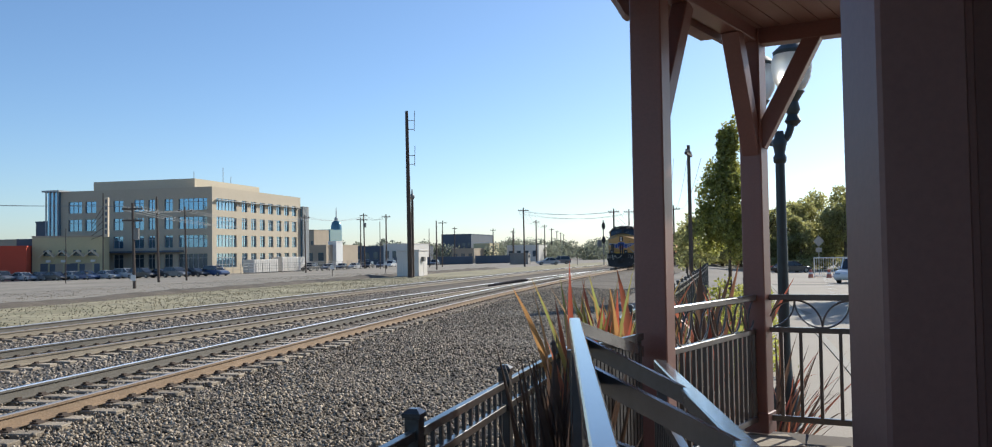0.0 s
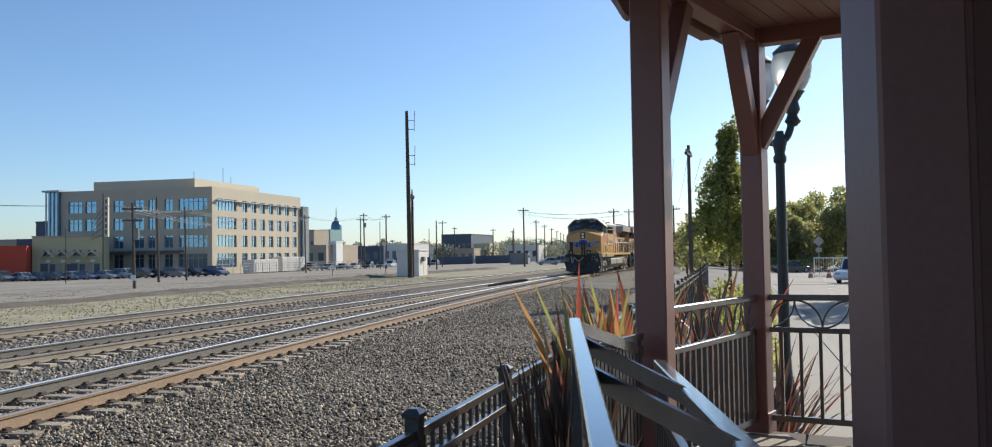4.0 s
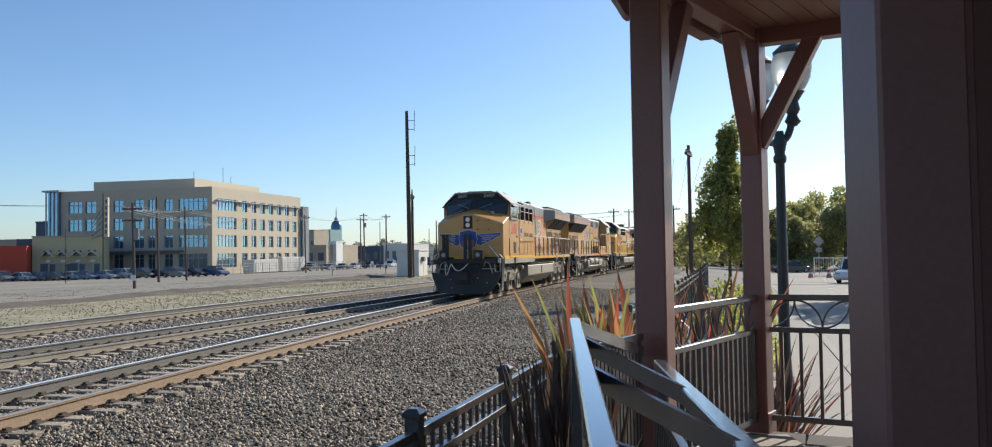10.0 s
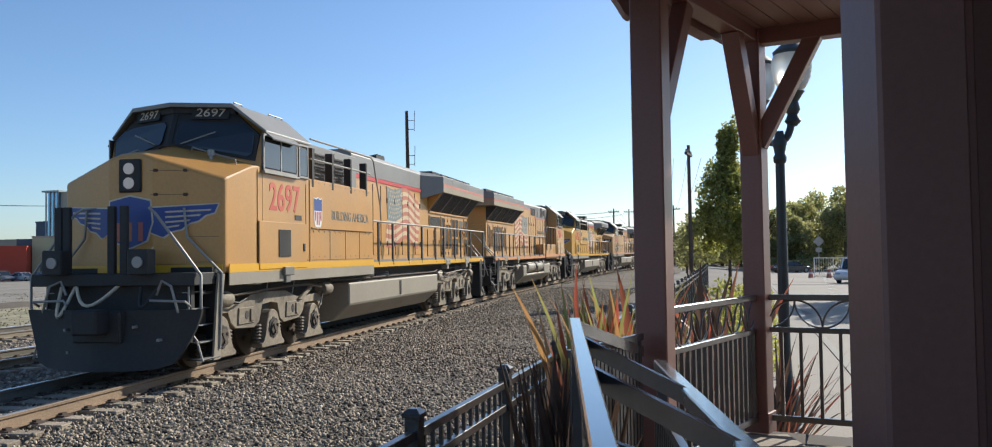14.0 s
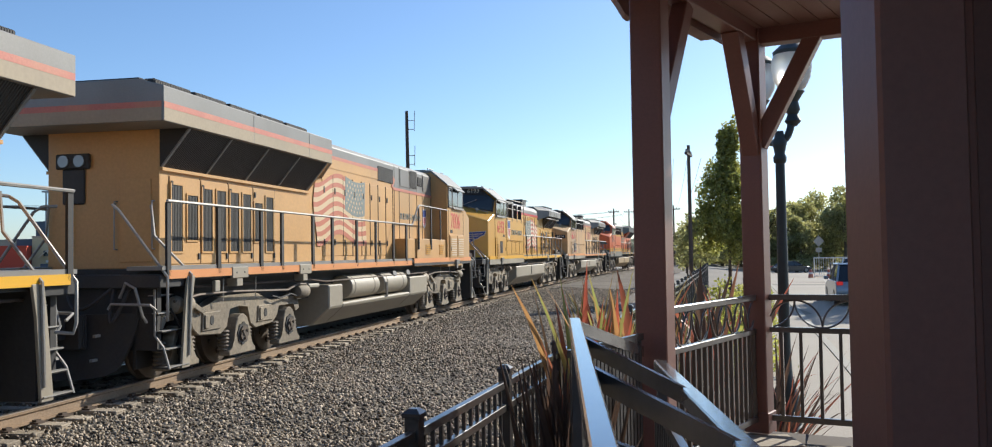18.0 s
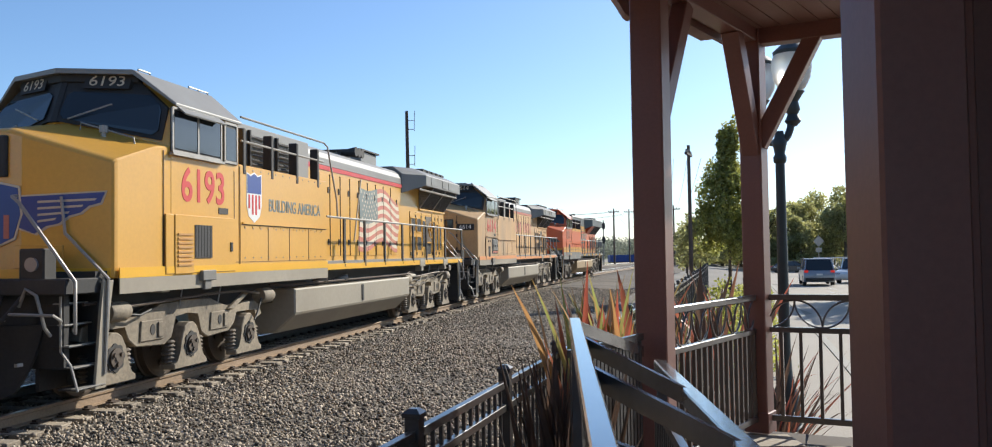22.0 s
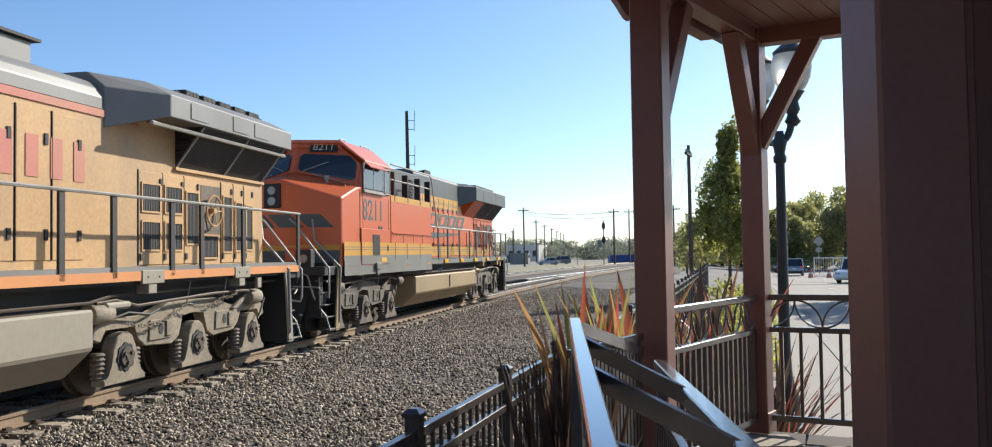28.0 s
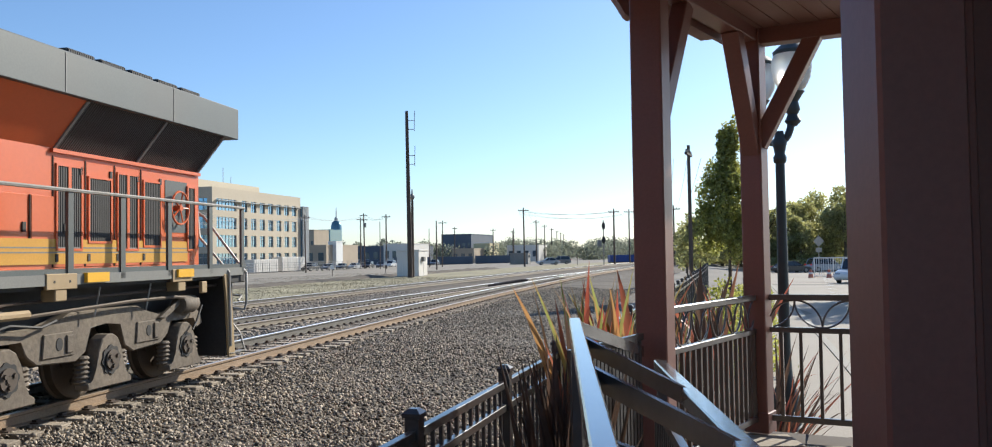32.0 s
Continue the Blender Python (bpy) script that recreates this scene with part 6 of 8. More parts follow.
def build_sign_frame():
    """A tilted frame of two flat steel rails with cross slats on edge, standing at the platform's rim on legs."""
    t = thing("tilted_rack", "tilted dark steel frame with flat cross slats", "metal frame")
    L0, L1 = Vector((0.165, 1.2, 1.5)), Vector((0.375, 4.2, 1.54))
    R0, R1 = Vector((0.53, 1.4, 1.42)), Vector((0.755, 4.05, 1.35))
    for nm, a, b, lab in (("long_rail", L0, L1, "pale-topped flat steel rail"), ("long_rail", R0, R1, "")):
        d = (b - a).normalized()
        s = Vector((d.y, -d.x, 0)).normalized() * 0.027
        bm = bmesh.new()
        ring = lambda c: [c - s, c + s, c + s - Vector((0, 0, 0.06)), c - s - Vector((0, 0, 0.06))]
        loft(bm, [ring(a), ring(b)])
        part(nm, bm, M_FRAME, t, lab, bevel=0.005)
    for f, g in ((0.985, 1.0), (0.775, 0.62), (0.5, 0.25), (0.16, 0.02)):
        a, b = L0.lerp(L1, f), R0.lerp(R1, g)
        if f > 0.9:
            b = Vector((0.87, 5.2, 1.29))
        d = (b - a).normalized()
        s = Vector((d.y, -d.x, 0)).normalized() * 0.008
        bm = bmesh.new()
        up = Vector((0, 0, 1))
        ring = lambda c: [c - s, c + s, c + s - up * 0.062, c - s - up * 0.062]
        loft(bm, [ring(a - up * 0.004), ring(b - up * 0.004)])
        part("slat", bm, M_FRAME, t)
    for c in (L0.lerp(L1, 0.03), L0.lerp(L1, 0.97), R0.lerp(R1, 0.03), R0.lerp(R1, 0.97)):
        boxes("leg", M_FRAME, t, (c.x - 0.02, c.x + 0.02, c.y - 0.02, c.y + 0.02, PZ, c.z - 0.055))
    # close-set infill pickets across the far end of the frame
    a, b = Vector((L1.x - 0.02, L1.y + 0.12)), Vector((0.86, 5.16))
    ip = thing("picket_panel", "dark infill pickets closing the far end of the frame", "railing", along(a, b, PZ))
    n = (b - a).length
    boxes("panel_rail", M_FENCE, ip, (0, n, -0.012, 0.012, 0.9, 0.94), (0, n, -0.012, 0.012, 0.06, 0.1))
    for k in range(int(n / 0.05)):
        boxes("picket", M_FENCE, ip, (0.02 + k * 0.05, 0.054 + k * 0.05, -0.008, 0.008, -0.4, 0.92))
    # closed picket panel under the frame
    a, b = Vector((R0.x - 0.02, R0.y)), Vector((R1.x - 0.02, R1.y))
    pn = thing("picket_panel", "dark close-set picket panel below the frame", "railing", along(a, b, PZ))
    n = (b - a).length
    boxes("panel_rail", M_FENCE, pn, (0, n, -0.015, 0.015, 0.7, 0.74), (0, n, -0.015, 0.015, 0.06, 0.1))
    me = None
    k = 0.03
    while k < n:
        if me is None:
            ob = boxes("picket", M_FENCE, pn, (-0.012, 0.012, -0.008, 0.008, 0.0, 0.72))
            me = ob.data
        else:
            ob = new("picket", me)
            ob.parent = pn
        ob.location.x = k
        k += 0.075


def build_fence():
    """The black steel fence along the line: posts with caps, three rails and pickets."""
    t = thing("fence", "black steel picket fence along the railway", "fence", kind="structure")
    f1, f2 = Vector((-0.39, 4.0)), Vector((0.045, 5.5))
    d = (f2 - f1)
    pk = None
    for i in range(-2, 30):
        a = f1 + d * i + Vector((-0.0012, 0)) * i * i * 0.6
        b = f1 + d * (i + 1) + Vector((-0.0012, 0)) * (i + 1) ** 2 * 0.6
        zb = ground_at(a.x, a.y) - 0.1
        m = along(a, b, 0.0)
        po = boxes("fence_post", M_FENCE, t, (-0.036, 0.036, -0.036, 0.036, zb, 1.11), bevel=0.004)
        po.matrix_local = m
        bm = bmesh.new()
        loft(bm, [[(s * e, u * e, z) for s, u in ((-1, -1), (1, -1), (1, 1), (-1, 1))] for e, z in ((0.044, 1.11), (0.044, 1.13), (0.02, 1.15))])
        part("post_cap", bm, M_FENCE, po)
        n = (b - a).length
        for z in (1.03, 0.885, 0.0):
            rl = boxes("fence_rail", M_FENCE, t, (0.03, n - 0.03, -0.02, 0.02, z - 0.022, z + 0.022), bevel=0.003)
            rl.matrix_local = m
        if i < 14:
            for k in range(1, 13):
                if pk is None:
                    ob = boxes("picket", M_FENCE, t, (-0.0095, 0.0095, -0.0095, 0.0095, -0.25, 1.02))
                    pk = ob.data
                else:
                    ob = new("picket", pk)
                    ob.parent = t
                ob.matrix_local = m @ pose(n * k / 13, 0, 0)


build_porch()
build_railing(A1, A2, "bronze steel railing with arched band beside the tracks", spacing=0.1, arcs=0.16, trim=0.1)
build_railing(A2, A3, "bronze steel railing with crossing arches towards the street", mid_drop=0.21, spacing=0.144, arcs=0.2, trim=0.09)
build_sign_frame()
build_fence()


# ---- street lamp ----
def build_street_lamp():
    t = thing("street_lamp", "dark ornamental twin-globe street lamp", "street lamp", pose(3.485, 10.5, ground_at(3.5, 10.5)))
    z0 = -ground_at(3.5, 10.5)
    bm = bmesh.new()
    lathe(bm, [(0.24, 0), (0.24, 0.1), (0.18, 0.16), (0.16, 0.5), (0.12, 0.6), (0.085, 0.75), (0.07, 1.0), (0.055, z0 + 2.9), (0.075, z0 + 2.92), (0.08, z0 + 2.98), (0.06, z0 + 3.02), (0.075, z0 + 3.1), (0.09, z0 + 3.16), (0.06, z0 + 3.22), (0.05, z0 + 3.3)], n=16)
    part("pole", bm, M_LAMPPOST, t, smooth=True)
    for dx, dy, dz in ((0.17, 0.0, 0.0), (-0.02, 0.75, 0.02)):
        ox, oy = dx, dy
        bm = bmesh.new()
        pts = [(0, 0, z0 + 3.22)]
        for q in range(1, 8):
            a = q / 7 * math.pi * 0.5
            pts.append((ox * math.sin(a), oy * math.sin(a), z0 + 3.16 + 0.42 * (1 - math.cos(a))))
        path(bm, pts, 0.045, 8)
        lathe(bm, [(0.05, 0), (0.1, 0.06), (0.06, 0.14), (0.09, 0.2), (0.07, 0.3), (0.12, 0.38), (0.15, 0.42)], (ox, oy, z0 + 3.36 + dz), 14)
        part("arm", bm, M_LAMPPOST, t, "cast scrolled lamp arm", smooth=True)
        bm = bmesh.new()
        lathe(bm, [(0.11, 0), (0.16, 0.05), (0.215, 0.16), (0.24, 0.28), (0.235, 0.4), (0.2, 0.48)], (ox, oy, z0 + 3.78 + dz), 24)
        part("globe", bm, M_GLOBE, t, "frosted acorn globe", smooth=True)
        bm = bmesh.new()
        lathe(bm, [(0.215, 0.46), (0.22, 0.5), (0.13, 0.58), (0.06, 0.62), (0.07, 0.68), (0.02, 0.74), (0.005, 0.8)], (ox, oy, z0 + 3.78 + dz), 20)
        part("cap", bm, M_LAMPPOST, t, smooth=True)


M_GLOBE = bpy.data.materials.new("frosted_globe")
M_GLOBE.use_nodes = True
_g = M_GLOBE.node_tree.nodes["Principled BSDF"]
_g.inputs["Base Color"].default_value = (0.78, 0.76, 0.7, 1)
_g.inputs["Roughness"].default_value = 0.35
_g.inputs["Transmission Weight"].default_value = 0.55
build_street_lamp()


# ---- flax plants ----
def leaf_mat(name, color, second):
    m = bpy.data.materials.new(name)
    m.use_nodes = True
    t = m.node_tree
    b = t.nodes["Principled BSDF"]
    b.inputs["Roughness"].default_value = 0.5
    co = t.nodes.new("ShaderNodeTexCoord")
    w = t.nodes.new("ShaderNodeTexNoise")
    w.inputs["Scale"].default_value = 9.0
    mp = t.nodes.new("ShaderNodeMapping")
    mp.inputs["Scale"].default_value = (3.0, 3.0, 0.4)
    t.links.new(co.outputs["Object"], mp.inputs["Vector"])
    t.links.new(mp.outputs["Vector"], w.inputs["Vector"])
    oi = t.nodes.new("ShaderNodeObjectInfo")
    ad = t.nodes.new("ShaderNodeMath")
    ad.operation = "ADD"
    t.links.new(w.outputs["Fac"], ad.inputs[0])
    t.links.new(oi.outputs["Random"], ad.inputs[1])
    rg = t.nodes.new("ShaderNodeMapRange")
    rg.inputs["From Min"].default_value, rg.inputs["From Max"].default_value = 0.55, 1.35
    t.links.new(ad.outputs[0], rg.inputs["Value"])
    mx = t.nodes.new("ShaderNodeMix")
    mx.data_type = "RGBA"
    mx.inputs["A"].default_value, mx.inputs["B"].default_value = (*color, 1), (*second, 1)
    t.links.new(rg.outputs["Result"], mx.inputs["Factor"])
    t.links.new(mx.outputs["Result"], b.inputs["Base Color"])
    tr = t.nodes.new("ShaderNodeBsdfTranslucent")
    t.links.new(mx.outputs["Result"], tr.inputs["Color"])
    ms = t.nodes.new("ShaderNodeMixShader")
    ms.inputs[0].default_value = 0.5
    t.links.new(b.outputs[0], ms.inputs[1])
    t.links.new(tr.outputs[0], ms.inputs[2])
    t.links.new(ms.outputs[0], t.nodes["Material Output"].inputs["Surface"])
    return m


M_FLAX_R = leaf_mat("flax_red", (0.46, 0.115, 0.07), (0.3, 0.14, 0.08))
M_FLAX_G = leaf_mat("flax_green", (0.30, 0.33, 0.10), (0.46, 0.25, 0.1))
# bronze leaves, base colours lowered to paint in the shade by the platform
M_FLAX_SHADE = leaf_mat("flax_bronze_shaded", (0.06, 0.042, 0.035), (0.13, 0.08, 0.055))


def blade(name, material, length, width, bend, seed):
    """One sword leaf: a folded tapering strip that arches over."""
    rng = random.Random(seed)
    verts, faces = [], []
    n = 8
    a, x, z = 0.0, 0.0, 0.0
    tw = rng.uniform(-0.5, 0.5)
    for k in range(n + 1):
        f = k / n
        w = width * (0.5 + 0.9 * f if f < 0.35 else 0.82 * (1 - ((f - 0.35) / 0.65) ** 1.8) + 0.02)
        c, s = math.cos(tw * f), math.sin(tw * f)
        for e, dx in ((-0.5, 0.0), (0.0, -0.18), (0.5, 0.0)):
            verts.append((x + dx * w * math.cos(a) + e * w * s, e * w * c, z - dx * w * math.sin(a) * 0.5))
        a = bend * f ** 1.6
        x += math.sin(a) * length / n
        z += math.cos(a) * length / n
    for k in range(n):
        for j in range(2):
            faces.append((k * 3 + j, k * 3 + j + 1, k * 3 + j + 4, k * 3 + j + 3))
    me = bpy.data.meshes.new(name)
    me.from_pydata(verts, [], faces)
    me.materials.append(material)
    me.shade_smooth()
    return me


BLADES, BENDS = [], []
for _k in range(15):
    _r = random.Random(_k)
    BENDS.append((0.15, 0.3, 0.5, 1.1, 1.8)[_k // 3])
    BLADES.append(blade("leaf", (M_FLAX_R, M_FLAX_G, M_FLAX_SHADE)[_k % 3], 1.0, _r.uniform(0.05, 0.085), BENDS[-1], _k))
SWAY = []


def flax(label, x, y, z, n, height, spread, seed, kinds, tilt=(4, 30), thin=1.0, sway=0):
    rng = random.Random(seed)
    t = thing("flax_plant", label, "plant", pose(x, y, z), group="flax plants")
    boxes("root_crown", M_FLAX_SHADE, t, (-0.12, 0.12, -0.12, 0.12, -0.1, 0.12), bevel=0.04)
    for k in range(n):
        kind = rng.choice(kinds)
        me = BLADES[rng.choice([i for i in range(15) if i % 3 == kind and (tilt[1] > 28 or BENDS[i] < 1)])]
        ob = new("leaf", me)
        ob.parent = t
        h = height * rng.uniform(0.68, 1.02)
        m = pose(rng.uniform(-spread, spread), rng.uniform(-spread, spread), 0, 0, 0, rng.uniform(0, 360)) @ pose(0, 0, 0, 0, rng.uniform(*tilt), 0) @ Matrix.Diagonal((h * thin, h * thin, h, 1))
        ob.matrix_local = m
        if k < sway:
            SWAY.append((ob, rng.uniform(0, 6), rng.uniform(1.2, 2.5)))


flax("flax plant with upright red and green sword leaves at the fence", 0.78, 6.7, -0.2, 44, 1.95, 0.22, 1, (0, 1, 1, 1), (1, 11), 1.05, 7)
flax("flax plant with red and green sword leaves by the porch", 1.1, 7.3, -0.2, 40, 1.95, 0.24, 2, (0, 1, 1, 2), (1, 11), 1.0, 6)
flax("red flax plant leaning over the fence", 0.62, 6.3, -0.2, 10, 1.75, 0.12, 3, (0, 0, 2), (4, 16), 1.0, 4)
flax("single tall red flax shoot at the fence", 0.57, 6.4, -0.2, 3, 2.2, 0.03, 21, (0,), (0, 2), 0.8, 1)
flax("bronze flax plant under the steel frame, shade put into its leaf colour", 0.36, 4.75, -0.2, 60, 1.66, 0.13, 4, (2,), (2, 12), 0.6)
flax("bronze flax plant at the platform rim, darkened in colour for shade", 0.25, 3.95, -0.25, 60, 1.36, 0.11, 9, (2,), (2, 14), 0.6)
flax("dense bronze flax plant behind the black fence, darkened in colour for shade", 0.24, 3.4, -0.25, 50, 1.1, 0.08, 14, (2,), (2, 11), 0.6)
flax("orange-red flax plant behind the railing", 2.2, 9.4, -0.25, 30, 2.0, 0.24, 5, (0, 0, 2), (2, 16), 1.1, 5)
flax("orange-red flax plant beside the walk", 2.85, 10.4, -0.25, 14, 1.95, 0.16, 6, (0, 0, 2), (6, 32), 1.0)
flax("fine-leaved orange-bronze flax beside the corner post", 2.42, 7.6, -0.1, 56, 1.3, 0.1, 7, (0, 2, 2), (8, 58), 0.45)
flax("fine-leaved bronze flax at the lamp", 2.62, 8.1, -0.1, 30, 1.25, 0.14, 8, (2, 0), (8, 50), 0.4)


# ---- trees ----
def leaf_cloud(name, material, parent, spots, size, seed):
    """A crown of many small bent leaves at the given spots."""
    rng = np.random.default_rng(seed)
    n = len(spots)
    d1 = rng.normal(size=(n, 3))
    d1 /= np.linalg.norm(d1, axis=1)[:, None]
    d2 = np.cross(d1, rng.normal(size=(n, 3)))
    d2 /= np.linalg.norm(d2, axis=1)[:, None]
    s = rng.uniform(0.6, 1.3, (n, 1)) * size
    nrm = np.cross(d1, d2)
    v = np.stack([spots - d1 * s, spots - d2 * s * 0.6 + nrm * s * 0.2, spots + d1 * s, spots + d2 * s * 0.6 + nrm * s * 0.2], 1)
    me = bpy.data.meshes.new(name)
    me.vertices.add(n * 4)
    me.vertices.foreach_set("co", v.reshape(-1))
    me.loops.add(n * 4)
    me.loops.foreach_set("vertex_index", np.arange(n * 4))
    me.polygons.add(n)
    me.polygons.foreach_set("loop_start", np.arange(n) * 4)
    me.update(calc_edges=True)
    me.materials.append(material)
    ob = new(name, me)
    if parent:
        ob.parent = parent
    return ob


def blobs(n, centres, seed):
    """Points in the outer part of several soft ellipsoids (x, y, z, rx, ry, rz), with uneven outline."""
    rng = np.random.default_rng(seed)
    c = np.array(centres)
    vol = (c[:, 3] * c[:, 4] * c[:, 5]) ** 0.75
    k = rng.choice(len(c), n, p=vol / vol.sum())
    d = rng.normal(size=(n, 3))
    d /= np.linalg.norm(d, axis=1)[:, None]
    r = rng.uniform(0.35, 1.0, (n, 1)) ** 0.6 * (1 + rng.normal(0, 0.08, (n, 1)))
    return c[k, :3] + d * r * c[k, 3:]


def tree(label, x, y, height, crown, leaves, size, material, trunk=0.12, seed=1, category="tree", crown_from=0.2):
    z = ground_at(x, y)
    t = thing("tree", label, category, pose(x, y, z), group="street trees")
    rng = random.Random(seed)
    bm = bmesh.new()
    n = 10
    ring = lambda cx, cy, cz, r: [(cx + r * math.cos(k * math.tau / n), cy + r * math.sin(k * math.tau / n), cz) for k in range(n)]
    loft(bm, [ring(0, 0, -0.1, trunk * 1.3), ring(0, 0, 0.3, trunk), ring(0.03, 0, height * 0.4, trunk * 0.7), ring(0.0, 0.05, height * 0.85, trunk * 0.2)])
    part("trunk", bm, M_BARK, t, smooth=True)
    for k in range(7):
        a, h = rng.uniform(0, math.tau), height * rng.uniform(crown_from, 0.6)
        ln = height * rng.uniform(0.15, 0.25)
        bm = bmesh.new()
        rod(bm, (0, 0, h), (math.cos(a) * ln * 0.6, math.sin(a) * ln * 0.6, h + ln), trunk * 0.35, 6, trunk * 0.1)
        part("limb", bm, M_BARK, t)
    cs = crown(rng)
    leaf_cloud("crown", material, t, blobs(leaves, cs, seed), size, seed)
    return t


def columnar(rng):
    cs = []
    for k in range(34):
        f = rng.uniform(0.0, 1.0)
        z = 2.3 + f * 5.2
        r = 1.5 * math.sin(min(1.0, 0.35 + f * 0.9) * math.pi) ** 0.7 * (1 - 0.35 * f)
        cs.append((rng.uniform(-r, r) * 0.75, rng.uniform(-r, r) * 0.75, z, 0.5, 0.5, 0.75))
    cs += [(0.15, 0, 7.5, 0.4, 0.4, 0.95), (0.7, 0, 7.5, 0.32, 0.32, 0.8), (0.4, 0, 8.0, 0.24, 0.24, 0.7), (-0.9, 0, 4.8, 0.6, 0.6, 1.0), (-0.7, 0, 5.8, 0.45, 0.45, 0.8), (0.0, 0, 4.6, 1.35, 1.35, 2.2), (1.0, 0.2, 3.3, 0.6, 0.6, 1.0), (-1.1, 0, 3.6, 0.55, 0.55, 1.0), (0.9, 0, 5.4, 0.5, 0.5, 1.0)]
    return cs


def broad(w, h, low=0.3):
    def make(rng):
        cs = []
        for k in range(26):
            a, f = rng.uniform(0, math.tau), rng.uniform(0, 1) ** 0.6
            z = h * rng.uniform(low, 0.92)
            r = w * f * math.sin(min(1, 0.25 + (z / h)) * math.pi * 0.8)
            cs.append((math.cos(a) * r, math.sin(a) * r, z, w * 0.3, w * 0.3, h * 0.12))
        return cs
    return make


tree("slim upright green street tree with a dense crown", 10.82, 40.0, 8.7, columnar, 17000, 0.085, M_LEAF_TREE, 0.09, 11)
for _i, (x, y, h, w) in enumerate(((37, 118, 9.5, 4.2), (43, 124, 9.0, 4.5), (47, 116, 10.0, 4.5), (52, 122, 11.2, 5.0), (58, 120, 11.5, 5.0), (41, 116, 6.0, 3.5), (33, 126, 8.0, 4.0), (64, 128, 12, 5.5), (49.5, 130, 11.0, 5.0), (55.5, 132, 10.5, 5.0), (38, 134, 9.0, 5.0))):
    tree("broad dark green tree at the end of the street", x, y, h + 1.2, broad(w, h + 1.2, 0.12), 6500, 0.22, M_LEAF_DARK, 0.22, 20 + _i)
# added tree, hidden behind the near porch post, only to shadow the street
tree("broad unseen tree added to shade the street", 20.0, 39.0, 8.5, broad(2.9, 8.5), 5000, 0.2, M_LEAF_DARK, 0.2, 60)
for _i, (x, y) in enumerate(((12.6, 55), (15.5, 70), (18.5, 84))):
    tree("small street tree in the planting strip", x, y, 4.6, broad(1.3, 4.6), 2200, 0.12, M_LEAF_DARK, 0.07, 40 + _i)


def shrubs():
    t = thing("shrub_bed", "low green shrubs in the planting strip", "shrub")
    cs = []
    rng = random.Random(3)
    for k in range(60):
        f = rng.random()
        x, y = 4.3 + f * 9.0 + rng.uniform(-0.5, 0.5), 15 + f * 30
        cs.append((x, y, ground_at(x, y) + 0.25, 0.5, 0.7, 0.45))
    leaf_cloud("foliage", M_LEAF_TREE, t, blobs(9000, cs, 5), 0.06, 5)
    t = thing("shrub", "leafy green bush beside the lamp", "shrub")
    leaf_cloud("foliage", M_LEAF_TREE, t, blobs(2600, [(3.36, 13.0, 0.25, 0.3, 0.3, 0.6), (3.42, 13.1, 0.95, 0.27, 0.27, 0.5), (3.2, 13.3, 0.6, 0.25, 0.3, 0.5)], 8), 0.035, 8)
    t = thing("shrub", "round bush at the street's end", "shrub")
    leaf_cloud("foliage", M_LEAF_DARK, t, blobs(1500, [(36.5, 112, -0.3, 2.0, 1.5, 1.1), (40.0, 113, -0.3, 1.6, 1.3, 0.9)], 6), 0.2, 6)
    t = thing("hedge", "dark hedge closing the end of the street", "hedge")
    leaf_cloud("foliage", M_LEAF_DARK, t, blobs(16000, [(30 + k * 3.2, 136 + (k * 7 % 5), 0.6, 2.6, 1.8, 2.4) for k in range(16)], 7), 0.24, 7)


shrubs()


# ---- street on the right ----
def build_street():
    left = [(4.2, 8.6), (6.4, 16), (11.0, 32), (16.5, 52), (23.0, 75), (31.0, 100), (36.0, 112)]
    right = [(40, 6), (44, 16), (50, 32), (54, 52), (56, 75), (60, 100), (62, 112)]
    verts, faces = [], []
    n = 8
    for (xa, ya), (xb, yb) in zip(left, right):
        for k in range(n + 1):
            x, y = xa + (xb - xa) * k / n, ya + (yb - ya) * k / n
            verts.append((x, y, ground_at(x, y) + 0.02))
    for i in range(len(left) - 1):
        for k in range(n):
            faces.append((i * (n + 1) + k, i * (n + 1) + k + 1, (i + 1) * (n + 1) + k + 1, (i + 1) * (n + 1) + k))
    ob = raw("street", verts, faces, M_STREET)
    tagged(ob, "pale worn street pavement beside the station", "road", kind="structure")
    # kerb and walk along the planting strip
    for nm, lab, o0, o1, top, m in (("kerb", "concrete kerb along the street", 0.0, 0.16, 0.15, M_SHEDC), ("sidewalk", "tan concrete sidewalk", -1.5, -0.02, 0.14, M_STREET)):
        bm = bmesh.new()
        rings = []
        for (xa, ya), (xb, yb) in zip(left, left[1:] + [(40, 126)]):
            d = Vector((xb - xa, yb - ya)).normalized()
            s = Vector((d.y, -d.x))
            z = ground_at(xa, ya)
            a, b = Vector((xa, ya)) + s * o0, Vector((xa, ya)) + s * o1
            rings.append([(a.x, a.y, z - 0.1), (b.x, b.y, z - 0.1), (b.x, b.y, z + top), (a.x, a.y, z + top)])
        loft(bm, rings)
        tagged(part(nm, bm, m), lab, nm, kind="structure")
    # lane line
    bm = bmesh.new()
    for k in range(14):
        f = k / 14
        x, y = 14.5 + f * 22, 36 + f * 60
        z = ground_at(x, y) + 0.028
        box(bm, x - 0.06, x + 0.06, y, y + 1.2, z - 0.004, z)
    tagged(part("lane_marking", bm, M_WHITE), "worn broken white lane line", "road marking", kind="structure")


M_SHEDC = mat("kerb_concrete", (0.36, 0.33, 0.28), 0.9, var=0.15, scale=0.5)
build_street()


